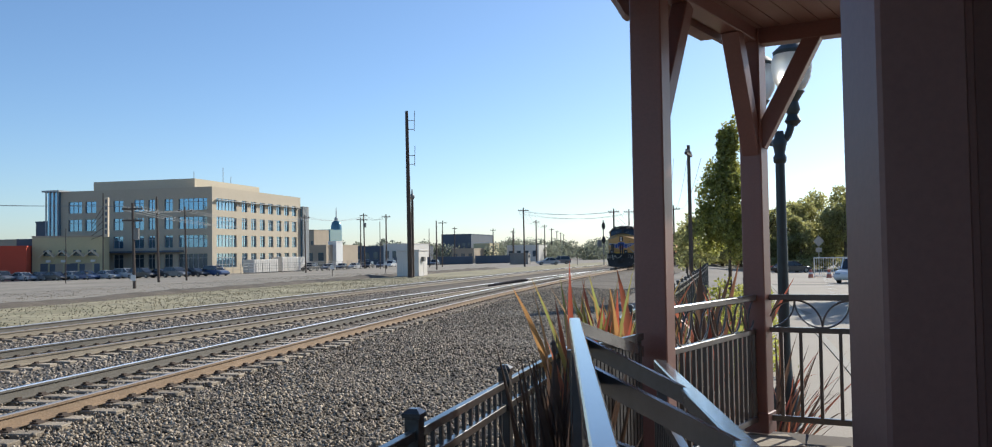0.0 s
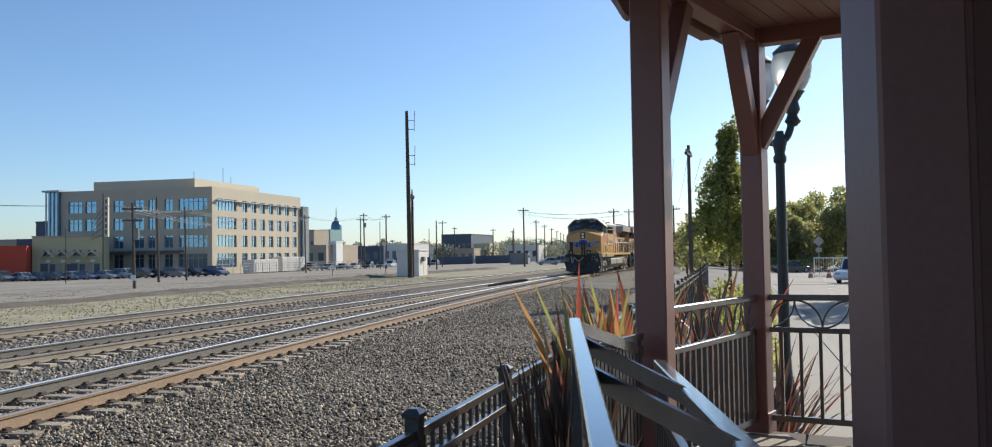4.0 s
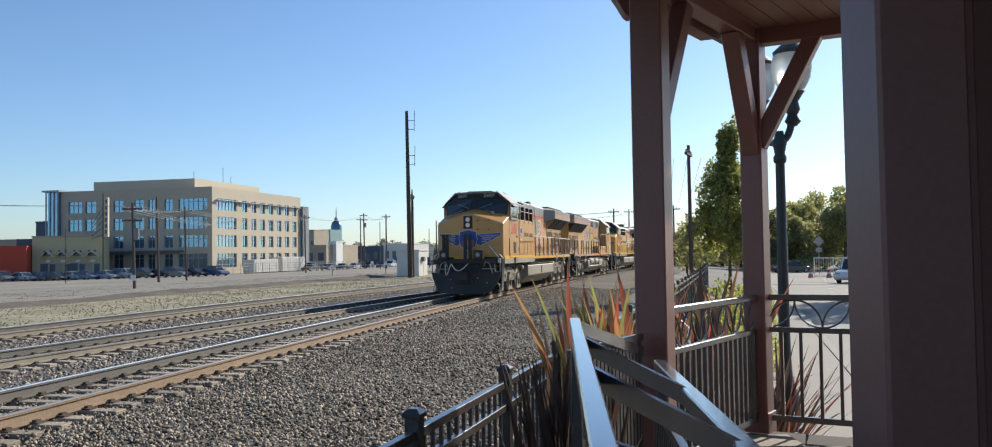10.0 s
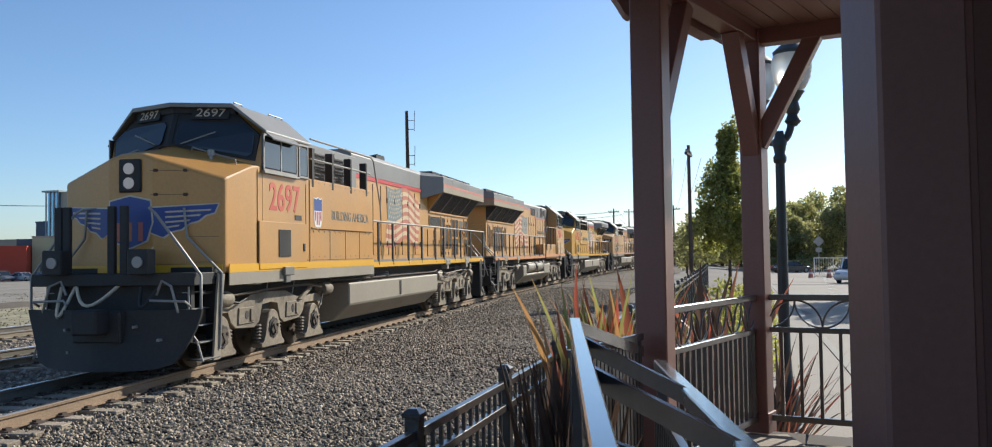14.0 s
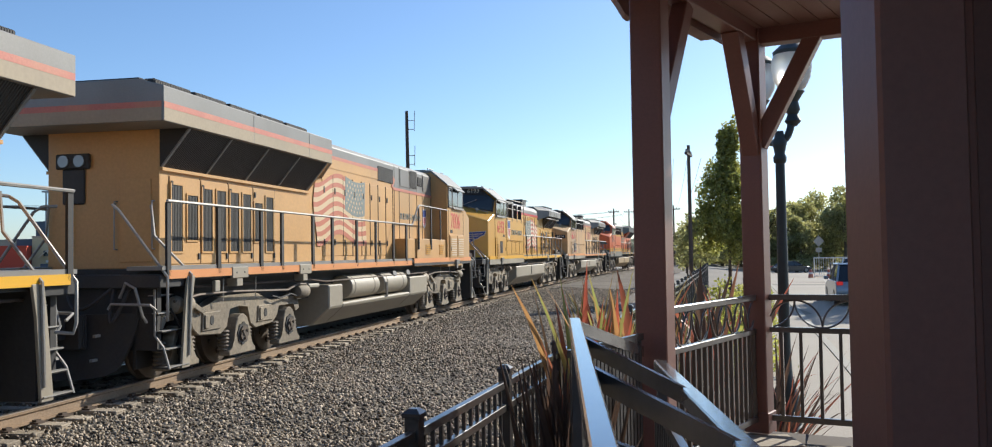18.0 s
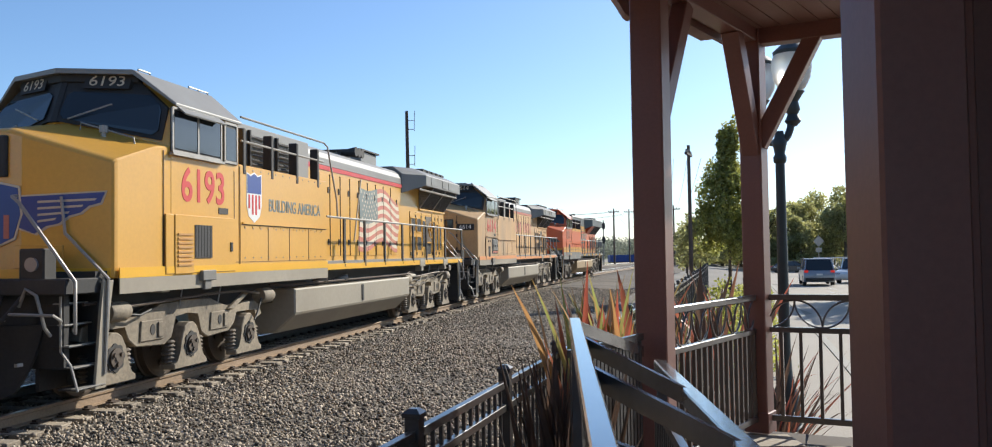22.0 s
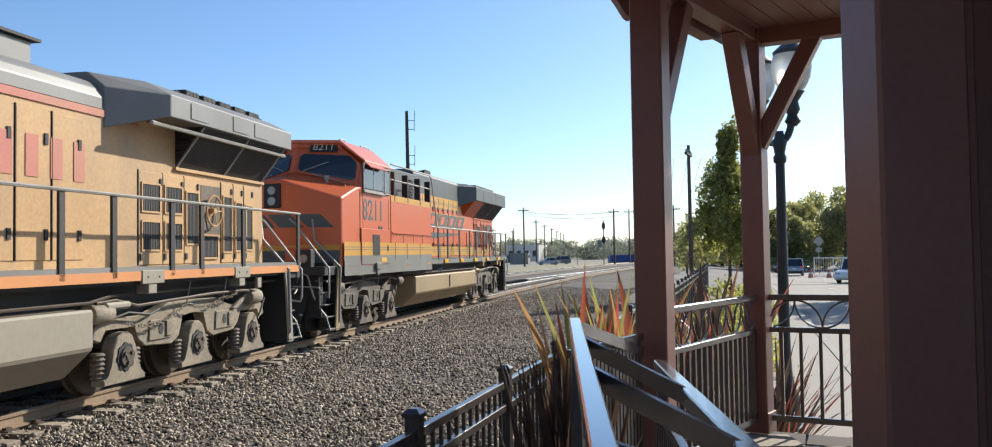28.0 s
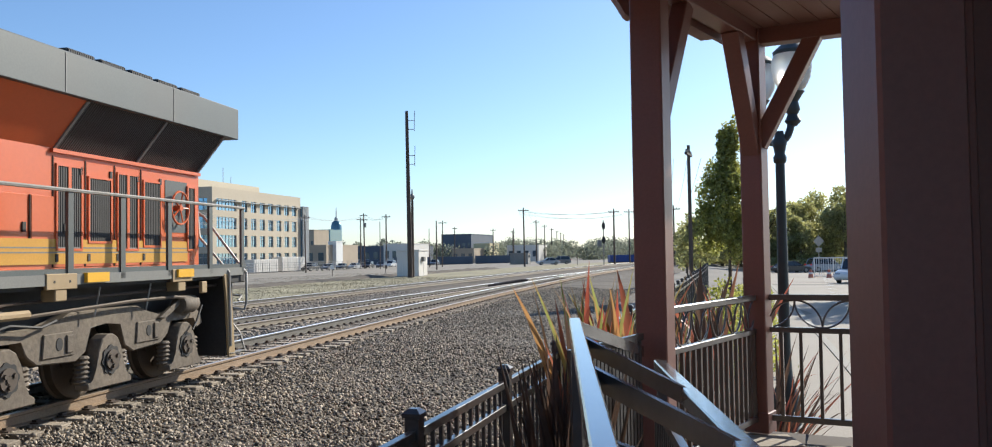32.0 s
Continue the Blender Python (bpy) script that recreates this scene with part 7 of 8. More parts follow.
# ---- vehicles ----
def car(label, paint, x, y, heading, suv=False, size=1.0, lights=M_RED, group="parked cars"):
    """A car: x to its front; body, glass house, wheels, lamps, bumpers."""
    L, W, H = (4.6, 1.85, 1.68) if suv else (4.6, 1.8, 1.42)
    t = thing("car", label, "car", pose(x, y, ground_at(x, y), 0, 0, heading), group=group)
    l, w = L / 2, W / 2
    belt = 0.98 if suv else 0.86
    bm = bmesh.new()
    side = [(-l, 0.35), (-l - 0.02, 0.62), (-l + 0.05, belt - 0.02), (-l + 0.5, belt + 0.03), (l - 1.35, belt), (l - 0.35, belt - 0.14), (l - 0.02, belt - 0.32), (l, 0.42), (l - 0.15, 0.24), (-l + 0.2, 0.24)]
    rings = [[(a, yy, b if abs(yy) < w - 0.01 else 0.3 + (b - 0.3) * 0.96) for a, b in side] for yy in (-w, -w + 0.12, w - 0.12, w)]
    loft(bm, rings)
    part("body", bm, paint, t, bevel=0.03, smooth=True)
    if suv:
        gh = [(-l + 0.12, belt - 0.02), (-l + 0.42, H - 0.06), (-l + 0.8, H), (0.25, H), (l - 1.2, belt)]
    else:
        gh = [(-l + 0.45, belt), (-l + 1.25, H - 0.04), (-0.3, H), (0.15, H - 0.03), (l - 1.25, belt)]
    bm = bmesh.new()
    rg = lambda yy, k: [(a * (1 if b < H - 0.2 else k), yy * (1.0 if b < H - 0.2 else 0.86), b) for a, b in gh]
    loft(bm, [rg(-w + 0.07, 0.98), rg(w - 0.07, 0.98)])
    part("glasshouse", bm, M_GLASS, t, "dark car windows", bevel=0.02)
    bm = bmesh.new()
    top = [p for p in gh if p[1] > H - 0.12]
    prism(bm, [(top[0][0] + 0.02, H - 0.035), (top[-1][0] + 0.05, H - 0.035), (top[-1][0] - 0.02, H + 0.02), (top[0][0] + 0.1, H + 0.02)], -w * 0.84, w * 0.84, "y")
    part("roof", bm, paint, t, bevel=0.02)
    for sd in (-1, 1):
        bm = bmesh.new()
        for (a, b), (c, d) in ((gh[0], gh[1]), (gh[-2], gh[-1])):
            rod(bm, (a, sd * (w - 0.06), b), (c, sd * (w - 0.06) * 0.87, d), 0.045, 6)
        rod(bm, (-0.15, sd * (w - 0.06), belt), (-0.2, sd * (w - 0.06) * 0.87, H - 0.03), 0.035, 6)
        part("pillar", bm, paint, t)
        boxes("mirror", paint, t, (l - 1.55, l - 1.4, sd * (w + 0.08) - 0.09, sd * (w + 0.08) + 0.09, belt, belt + 0.14), bevel=0.02)
        boxes("tail_lamp", lights, t, (-l - 0.03, -l + 0.16, sd * (w - 0.15) - (0.12 if suv else 0.16), sd * (w - 0.15) + 0.12, 0.84 if suv else 0.74, 0.98 if suv else 0.86), bevel=0.02)
        boxes("headlamp", M_LENS, t, (l - 0.3, l - 0.02, sd * (w - 0.25) - 0.18, sd * (w - 0.25) + 0.16, 0.58, 0.7), bevel=0.02)
        for wx in (-l + 0.85, l - 0.85):
            bm = bmesh.new()
            rod(bm, (wx, sd * (w - 0.2), 0.33), (wx, sd * (w + 0.01), 0.33), 0.33, 20)
            wh = part("tyre", bm, M_BLACK, t, bevel=0.02)
            bm = bmesh.new()
            rod(bm, (wx, sd * (w - 0.02), 0.33), (wx, sd * (w + 0.02), 0.33), 0.21, 14)
            part("rim", bm, M_STEEL, wh)
    boxes("bumper", M_BLACK, t, (-l - 0.05, -l + 0.1, -w * 0.9, w * 0.9, 0.32, 0.5), bevel=0.03)
    boxes("plate", M_WHITE, t, (-l - 0.055, -l - 0.03, -0.18, 0.18, 0.66, 0.78))
    return t


M_CAR = {k: mat("car_paint_" + k, c, 0.3, var=0.05, coat=0.6) for k, c in (("silver", (0.42, 0.43, 0.45)), ("white", (0.72, 0.72, 0.71)), ("black", (0.03, 0.03, 0.034)), ("blue", (0.05, 0.09, 0.2)), ("grey", (0.15, 0.155, 0.165)), ("red", (0.3, 0.03, 0.02)))}
M_TAIL = lamp_mat("brake_lamp", (0.7, 0.03, 0.02), 0.3)
SUV_CAR = car("silver-blue SUV driving away down the street", mat("car_paint_steel_blue", (0.28, 0.315, 0.36), 0.3, metal=0.3, var=0.05, coat=0.6), 12, -30, 60, True, lights=M_TAIL, group="street cars")
car("white SUV parked at the street side", M_CAR["white"], 24.9, 59.5, 232, True, group="street cars")
car("dark car parked near the end of the street", M_CAR["black"], 35.2, 103, 20, False, group="street cars")

# parked rows before the offices
for _k, (x, col, suv) in enumerate(((-80.0, "grey", 1), (-77.0, "silver", 0), (-74.3, "grey", 0), (-71.6, "black", 0), (-69.0, "silver", 0), (-66.4, "blue", 0), (-63.2, "silver", 0), (-60.6, "silver", 1), (-57.4, "black", 1), (-54.6, "black", 0), (-51.8, "grey", 1), (-49.0, "black", 0), (-46.0, "blue", 1))):
    car("%s parked in the row before the buildings" % {"grey": "grey car", "silver": "silver car", "black": "black car", "blue": "dark blue car"}[col], M_CAR[col], x, 139.5 + (_k * 7 % 5) * 0.4, -32 + (_k * 37) % 13, bool(suv))
for _k, (x, y, col, suv) in enumerate(((-38.5, 178, "black", 1), (-36, 184, "grey", 0), (-34.5, 192, "black", 0), (-33, 200, "silver", 0), (-31, 208, "black", 1), (-29, 216, "grey", 0), (-28.5, 232, "white", 1), (-24, 232, "blue", 0), (-21, 240, "black", 0), (-18, 250, "grey", 1))):
    car("%s parked beyond the tracks" % ("dark car" if col in ("black", "grey", "blue") else "pale car"), M_CAR[col], x, y, 255 + _k * 7 % 20, bool(suv))
car("pale blue sedan standing in the yard", M_CAR["silver"], 10.3, 172, 185, False)
car("grey SUV standing in the yard", M_CAR["grey"], 13.0, 178, 180, True)


# ---- far side: office block ----
def office():
    ux, uy = Vector((-0.957, 0.29, 0)), Vector((0.236, 0.972, 0))
    c = Vector((-52.8, 160, -1.35))
    ang = math.degrees(math.atan2(uy.y, uy.x))
    # local space: x along the sunlit side (away), y along the shaded front (left), z up
    t = thing("office_building", "four-storey tan concrete office block with blue windows", "building", Matrix.LocRotScale(c, Euler((0, 0, radians(ang))), None))
    LX, LY, H = 36.0, 33.0, 16.4
    t_w = 0.5
    # sunlit side wall (y = 0 plane) as piers and spandrels with openings
    rows = ((1.2, 3.9), (5.15, 7.4), (8.6, 10.85), (12.1, 14.3))
    bays = [(1.5, 8.6)] + [(10.6 + k * 3.55, 12.7 + k * 3.55) for k in range(7)]

    def facade(name, bs, length, place, label):
        zs = [-0.5] + [z for r in rows for z in r] + [H]
        for k in range(0, len(zs), 2):
            bm = bmesh.new()
            box(bm, *place(0, length, 0, t_w, zs[k], zs[k + 1]))
            part("spandrel", bm, M_CONC, t, label)
        edges = [0] + [v for b in bs for v in b] + [length]
        for z0, z1 in rows:
            for k in range(0, len(edges), 2):
                if edges[k + 1] - edges[k] > 0.05:
                    bm = bmesh.new()
                    box(bm, *place(edges[k], edges[k + 1], 0, t_w, z0, z1))
                    part("pier", bm, M_CONC, t)
            for a, b in bs:
                win = boxes("window", M_WINDARK if name == "front" and z0 < 2 else M_WINGLASS, t, place(a, b, 0.28, 0.34, z0, z1), label="blue glazed window")
                n = max(2, round((b - a) / 1.1))
                for q in range(n + 1):
                    xx = a + (b - a) * q / n
                    boxes("mullion", M_FRAMEBLUE, win, place(max(a, xx - 0.05), min(b, xx + 0.05), 0.2, 0.29, z0, z1))
                boxes("transom", M_FRAMEBLUE, win, place(a, b, 0.2, 0.285, z0 + (z1 - z0) * 0.7, z0 + (z1 - z0) * 0.7 + 0.08))
    facade("side", bays, LX, lambda a, b, d0, d1, z0, z1: (a, b, d0, d1, z0, z1), "tan concrete")
    front = [(1.0, 7.1), (8.3, 10.1), (12.1, 13.6), (14.5, 16.7), (19.0, 21.2), (25.0, 27.5), (28.2, 31.3)]
    facade("front", front, LY, lambda a, b, d0, d1, z0, z1: (d0, d1, a, b, z0, z1) if a > 0.01 else (d0, d1, t_w, b, z0, z1), "tan concrete")
    boxes("street_canopy", M_DARKWALL, t, (-1.6, 0.0, 6.0, LY - 2, 4.25, 4.6))
    # solid filler; its dark colour stands in for rooms without light
    boxes("core", M_DARKWALL, t, (1.2, LX, 1.2, LY, -0.5, H - 0.4), label="solid dark block in place of unlit rooms")
    boxes("roof", M_CONC_TOP, t, (0.2, LX, 0.2, LY, H - 0.4, H - 0.1))
    boxes("penthouse", M_CONC_TOP, t, (5.5, 30.5, 7.2, 30.0, H - 0.1, H + 2.2), label="pale roof penthouse")
    # corner glass bays and thin sunshade over the top windows
    bm = bmesh.new()
    box(bm, 36.0, 38.5, -0.4, 3.0, -0.5, H - 2)
    part("glass_bay", bm, M_WINGLASS, t)
    for q in range(5):
        boxes("fin", M_FRAMEBLUE, t, (36.0 + q * 0.6, 36.3 + q * 0.6, -0.75, -0.4, 0, H - 2))
    boxes("canopy_roof", M_FRAMEBLUE, t, (-1.2, 6.0, LY - 0.5, LY + 3.4, H - 0.1, H + 0.25))
    boxes("glass_bay", M_WINGLASS, t, (-0.5, 5.0, LY, LY + 2.6, 5.0, H - 0.1))
    for q in range(4):
        boxes("fin", M_FRAMEBLUE, t, (-0.65, -0.5, LY + 0.1 + q * 0.9, LY + 0.35 + q * 0.9, 5.0, H - 0.1))
    boxes("sunshade", M_FRAMEBLUE, t, (1.0, LX - 1, -0.7, -0.02, 13.9, 14.02))
    for k, (a, b, h) in enumerate(((6.2, 7.8, 1.4), (17, 8, 3.2), (20, 8, 1.6))):
        bm = bmesh.new()
        rod(bm, (a, b, H + 2.2), (a, b, H + 2.2 + h), 0.06, 6)
        part("antenna", bm, M_STEEL, t)


def block(label, x0, x1, y, depth, z1, material, ang=-16.8, name="building", roof=None, windows=0, category="building"):
    """A plain far building: walls, a roof slab with parapet and a few windows; its front runs from x0 to x1 at y."""
    t = thing(name, label, category, Matrix.LocRotScale((x0, y, ground_at((x0 + x1) / 2, y) - 0.3), Euler((0, 0, radians(ang))), None))
    L = (x1 - x0) / math.cos(radians(ang))
    H = z1 - (ground_at((x0 + x1) / 2, y) - 0.3)
    boxes("wall", material, t, (0, L, 0, depth, 0, H))
    boxes("parapet", roof or material, t, (-0.08, L + 0.08, -0.08, depth + 0.08, H, H + 0.3))
    n = windows
    for k in range(n):
        a = L * (k + 0.25) / n
        wn = boxes("window", M_WINDARK, t, (a, a + L * 0.5 / n, -0.06, 0.02, H * 0.35, H * 0.7))
        boxes("window_sill", M_FRAMEBLUE, wn, (a - 0.05, a + L * 0.5 / n + 0.05, -0.12, 0.02, H * 0.33, H * 0.35))
    return t, L, H


office()


def yellow_building():
    t, L, H = block("low yellow stucco building with four gabled awnings", -80.6, -69.4, 149.5, 5, 5.7, M_STUCCO, ang=14, roof=M_TAN)
    for k in range(4):
        a = 1.2 + k * (L - 2.0) / 4
        bm = bmesh.new()
        front = [(a, -0.05, 4.35), (a + 1.25, -0.05, 5.45), (a + 2.5, -0.05, 4.35), (a + 2.42, -0.05, 4.28), (a + 1.25, -0.05, 5.3), (a + 0.08, -0.05, 4.28)]
        out = [(x, -1.1, z - 0.25) for x, _, z in front]
        loft(bm, [front, out])
        part("awning", bm, M_FADED_WHITE, t, "pale gabled awning")
        boxes("window", M_WINDARK, t, (a + 0.6, a + 1.9, -0.04, 0.02, 4.3, 5.3))
        boxes("door", M_DARKWALL, t, (a + 1.6, a + 2.5, -0.05, 0.02, 0.4, 2.9))
        boxes("air_conditioner", M_WHITE, t, (a + 1.1, a + 1.8, -0.5, 0.02, 3.2, 3.6))
        boxes("door", M_TAN if k % 2 else M_DARKWALL, t, (a + 0.1, a + 1.3, -0.05, 0.02, 0.4, 3.0))
    boxes("side_wall", M_DARKWALL, t, (-2.6, -0.01, 0.5, 10, 0, H - 0.2))


yellow_building()
def blade_sign():
    t = thing("blade_sign", "tall vertical cream blade sign on a dark truss", "sign", pose(-67.0, 148, 0))
    boxes("blade", M_FADED_WHITE, t, (-0.25, 0.35, -0.3, 0.3, 5.6, 12.4), bevel=0.03)
    for k in range(6):
        boxes("lettering_bar", M_DARKWALL, t, (-0.1, 0.2, -0.34, -0.3, 6.1 + k * 1.05, 6.8 + k * 1.05))
    bm = bmesh.new()
    rod(bm, (-0.6, 0, -1.5), (-0.6, 0, 13.2), 0.1, 6)
    part("pole", bm, M_POLE, t)
    for k in range(5):
        bm = bmesh.new()
        rod(bm, (-0.6, 0, 6 + k * 1.2), (-2.6, 0, 5.2 + k * 0.6), 0.05, 5)
        part("strut", bm, M_POLE, t)


blade_sign()
block("low red-painted building beside the yard", -92, -80.2, 144.0, 4, 4.0, M_REDWALL, ang=14, windows=0)
_t, _, _ = block("dark low warehouse behind the red building", -110, -76.5, 172, 10, 5.6, M_TAN)
block("grey flat annex beside the offices", -92.0, -84.5, 172, 12, 9.2, M_DARKWALL, windows=2)
block("white-fronted low store beyond the parked cars", -57.5, -47.8, 245, 20, 4.6, M_TAN, windows=3)
block("tall white sign wall of a low store", -48.0, -45.6, 246, 4, 5.6, M_WHITE)
block("pale apartment house far behind the offices", -75.5, -69.5, 330, 12, 11.5, M_TAN, windows=4)
block("blue-glass building in the distance", -89, -82.5, 430, 12, 14.5, M_TEAL, windows=3)
block("long grey warehouse in the distance", -56, -30, 300, 24, 4.6, M_DARKWALL, windows=8)
block("white-roofed store in the distance", -38, -28, 290, 16, 5.2, M_SHED, windows=4)
block("slate grey hall in the distance", -21, -9.5, 330, 28, 9.0, M_DARKWALL, windows=6)
block("cream shop with stepped gable in the distance", -8.5, -2.5, 320, 12, 5.2, M_STUCCO, windows=2)
block("pale shops along the far street", -16, -8, 310, 14, 3.4, M_TAN, windows=3)
block("pale blue shops in the far distance", 4, 16, 330, 14, 4.5, M_SHED, windows=4)
block("low white freight cars in the far distance", 58, 92, 560, 4, 5.5, M_SHED, ang=8, windows=0)
block("low buildings far along the line", 20, 60, 600, 10, 5.0, M_TAN, ang=5, windows=8)


def teal_tower():
    t = thing("tower", "teal glass tower with a domed top and spire", "tower", pose(-130, 700, -5))
    bm = bmesh.new()
    lathe(bm, [(4.6, 0), (4.6, 26), (4.3, 31), (3.2, 34), (1.0, 35.5), (0.7, 36)], n=20)
    part("shaft", bm, M_TEAL, t, smooth=True)
    bm = bmesh.new()
    lathe(bm, [(1.6, 35), (1.4, 37), (0.5, 38), (0.35, 43), (0.1, 46)], n=10)
    part("spire", bm, M_FRAMEBLUE, t)


teal_tower()


# ---- yard: hut, mast, signal, poles ----
def hut(label, x, y, ang, w, d, h, m):
    t = thing("equipment_hut", label, "hut", pose(x, y, ground_at(x, y), 0, 0, ang))
    boxes("wall", m, t, (-w, 0, 0, d, 0, h), bevel=0.02)
    boxes("roof", m, t, (-w - 0.1, 0.1, -0.1, d + 0.1, h, h + 0.12), bevel=0.02)
    for k in range(1, 4):
        boxes("seam", m, t, (-w * k / 4 - 0.02, -w * k / 4 + 0.02, -0.02, 0.0, 0.05, h - 0.05))
    boxes("door", m, t, (-0.02, 0.03, d * 0.55, d * 0.85, 0.1, 2.0))
    boxes("vent_hood", M_GREY, t, (0.0, 0.3, d * 0.3, d * 0.5, 1.6, 2.1))
    boxes("footing", M_SHEDC, t, (-w - 0.15, 0.15, -0.15, d + 0.15, -0.4, 0.05))


hut("white metal railway equipment hut beside a tall mast", -8.4, 93, -13.5, 2.5, 3.0, 2.75, M_SHED)
hut("grey equipment hut far down the yard", 7.2, 198, -13.5, 4.2, 3.0, 2.5, M_GREY)


def mast():
    x, y = -8.9, 88
    z = ground_at(x, y)
    t = thing("radio_mast", "tall dark steel radio mast with whip antennas", "mast", pose(x, y, z))
    bm = bmesh.new()
    rod(bm, (0.08, 0, -0.3), (-0.12, 0, 17.1), 0.26, 10, 0.16)
    part("pole", bm, M_IRON, t)
    for z0 in (15.2, 11.6):
        bm = bmesh.new()
        path(bm, [(-0.1, 0, z0), (0.65, 0, z0)], 0.035)
        path(bm, [(-0.1, 0, z0 + 0.9), (0.65, 0, z0 + 0.9)], 0.035)
        path(bm, [(0.65, 0, z0 - 0.2), (0.7, 0, z0 + 1.9)], 0.035)
        part("antenna", bm, M_STEEL, t)
    t = thing("lamp_mast", "dark pipe mast with a lamp behind the hut", "mast", pose(-8.75, 90, ground_at(-8.75, 90)))
    bm = bmesh.new()
    rod(bm, (0, 0, -0.3), (0.02, 0, 8.0), 0.17, 8, 0.13)
    part("pole", bm, M_IRON, t)
    bm = bmesh.new()
    lathe(bm, [(0.1, 8.0), (0.28, 8.3), (0.28, 8.5), (0.1, 8.7), (0.05, 9.2)], n=10)
    part("lamp_head", bm, M_GREY, t)


mast()
POLE_TOPS = []


def utility_pole(x, y, top, arms=1, lean=0.0, r=0.15, label="weathered wooden utility pole with crossarm", lamp=False, turn=0):
    z = ground_at(x, y)
    t = thing("utility_pole", label, "utility pole", pose(x, y, z, 0, 0, turn), group="utility poles")
    h = top - z
    bm = bmesh.new()
    rod(bm, (0, 0, -0.3), (lean, 0, h), r, 8, r * 0.7)
    part("shaft", bm, M_POLE, t)
    for k in range(arms):
        zz = h - 0.6 - k * 1.0
        arm = boxes("crossarm", M_POLE, t, (lean - 0.9, lean + 0.9, -0.08, 0.08, zz, zz + 0.14))
        for q in (-0.8, -0.4, 0.4, 0.8):
            bm = bmesh.new()
            lathe(bm, [(0.05, 0), (0.06, 0.08), (0.04, 0.18)], (lean + q, 0, zz + 0.14), 6)
            part("insulator", bm, M_GREY, arm)
    if arms > 1:
        bm = bmesh.new()
        rod(bm, (lean + 0.35, 0, h - 3.2), (lean + 0.35, 0, h - 2.2), 0.25, 10)
        part("transformer", bm, M_GREY, t)
    if lamp:
        bm = bmesh.new()
        path(bm, [(lean, 0, h), (lean + 1.0, 0, h + 0.3), (lean + 2.0, 0, h + 0.3)], 0.06)
        box(bm, lean + 1.7, lean + 2.4, -0.15, 0.15, h + 0.2, h + 0.35)
        part("lamp_arm", bm, M_GREY, t)
    POLE_TOPS.append((x + lean, y, top))


for x, y, top, arms, lean, r in ((-39.2, 100, 9.0, 0, -0.25, 0.16), (-31.5, 75, 6.7, 2, -0.2, 0.15), (-38.5, 107, 8.2, 1, -0.2, 0.13), (-55.0, 110, 5.8, 0, 0, 0.07), (-33.2, 150, 9.0, 1, -0.2, 0.14),
                                 (-31.5, 200, 10.6, 1, 0, 0.16), (-29.8, 195, 11.3, 2, -0.2, 0.18), (-24.3, 180, 8.8, 0, 0, 0.1), (-23.0, 180, 10.3, 1, 0, 0.18), (-10.0, 144, 7.4, 0, 0, 0.13), (-12.0, 190, 9.2, 1, 0.2, 0.13), (-14.8, 190, 7.5, 0, 0, 0.1),
                                 (-1.0, 280, 9.8, 1, 0, 0.2), (5.8, 300, 9.6, 1, 0, 0.2), (4.9, 150, 9.7, 1, -0.1, 0.16), (4.7, 230, 8.4, 0, 0, 0.14), (10.7, 230, 10.5, 1, 0, 0.2), (16.9, 300, 11.5, 1, 0, 0.22), (22.5, 350, 11.6, 1, 0, 0.24),
                                 (28.2, 400, 11.8, 1, 0, 0.25), (33, 440, 11.8, 1, 0, 0.25), (37.5, 480, 11.8, 1, 0, 0.25), (18.9, 138, 8.7, 1, 0, 0.17), (23.2, 150, 9.2, 1, 0, 0.15), (25.0, 121, 8.2, 1, 0, 0.15), (11.3, 50, 7.95, 1, -0.15, 0.13), (-13.5, 280, 10.5, 1, 0, 0.2), (40, 230, 8, 1, 0, 0.17)):
    utility_pole(x, y, top, arms, lean, r, "weathered wooden utility pole" + (" with crossarm" if arms else " with bare top"), turn=68 if y == 50 else 0)


def wires():
    """Power lines that sag from pole to pole."""
    spans = [((-120, 112, 12.4), (-31.7, 75, 6.4), 0.7), ((-31.7, 75, 6.4), (-38.7, 107, 7.8), 0.4), ((-38.7, 107, 7.8), (-33.4, 150, 8.6), 1.0), ((-33.4, 150, 8.6), (-29.9, 195, 10.6), 0.8), ((-31.7, 75, 6.1), (-33.4, 150, 8.3), 1.5), ((4.8, 150, 9.0), (18.9, 138, 8.2), 0.5), ((4.8, 150, 8.6), (23.2, 150, 8.4), 0.9),
             ((11.2, 50, 7.2), (25.0, 121, 7.9), 1.2), ((18.9, 138, 8.2), (40, 230, 7.6), 1.5), ((-29.9, 195, 10.6), (-23.0, 180, 9.8), 0.8), ((10.7, 230, 9.9), (4.8, 150, 9.0), 1.2), ((10.7, 230, 9.9), (16.9, 300, 11), 1.0)]
    for a, b, sag in spans:
        t = thing("power_line", "thin sagging overhead power line", "power line", group="power lines")
        for o in (-0.8, 0.0, 0.8):
            bm = bmesh.new()
            pts = []
            for k in range(9):
                f = k / 8
                pts.append((a[0] + (b[0] - a[0]) * f + o, a[1] + (b[1] - a[1]) * f, a[2] + (b[2] - a[2]) * f - sag * 4 * f * (1 - f)))
            path(bm, pts, 0.008 + 0.00007 * (a[1] + b[1]) / 2, 4)
            part("wire", bm, M_WIRE, t)


wires()


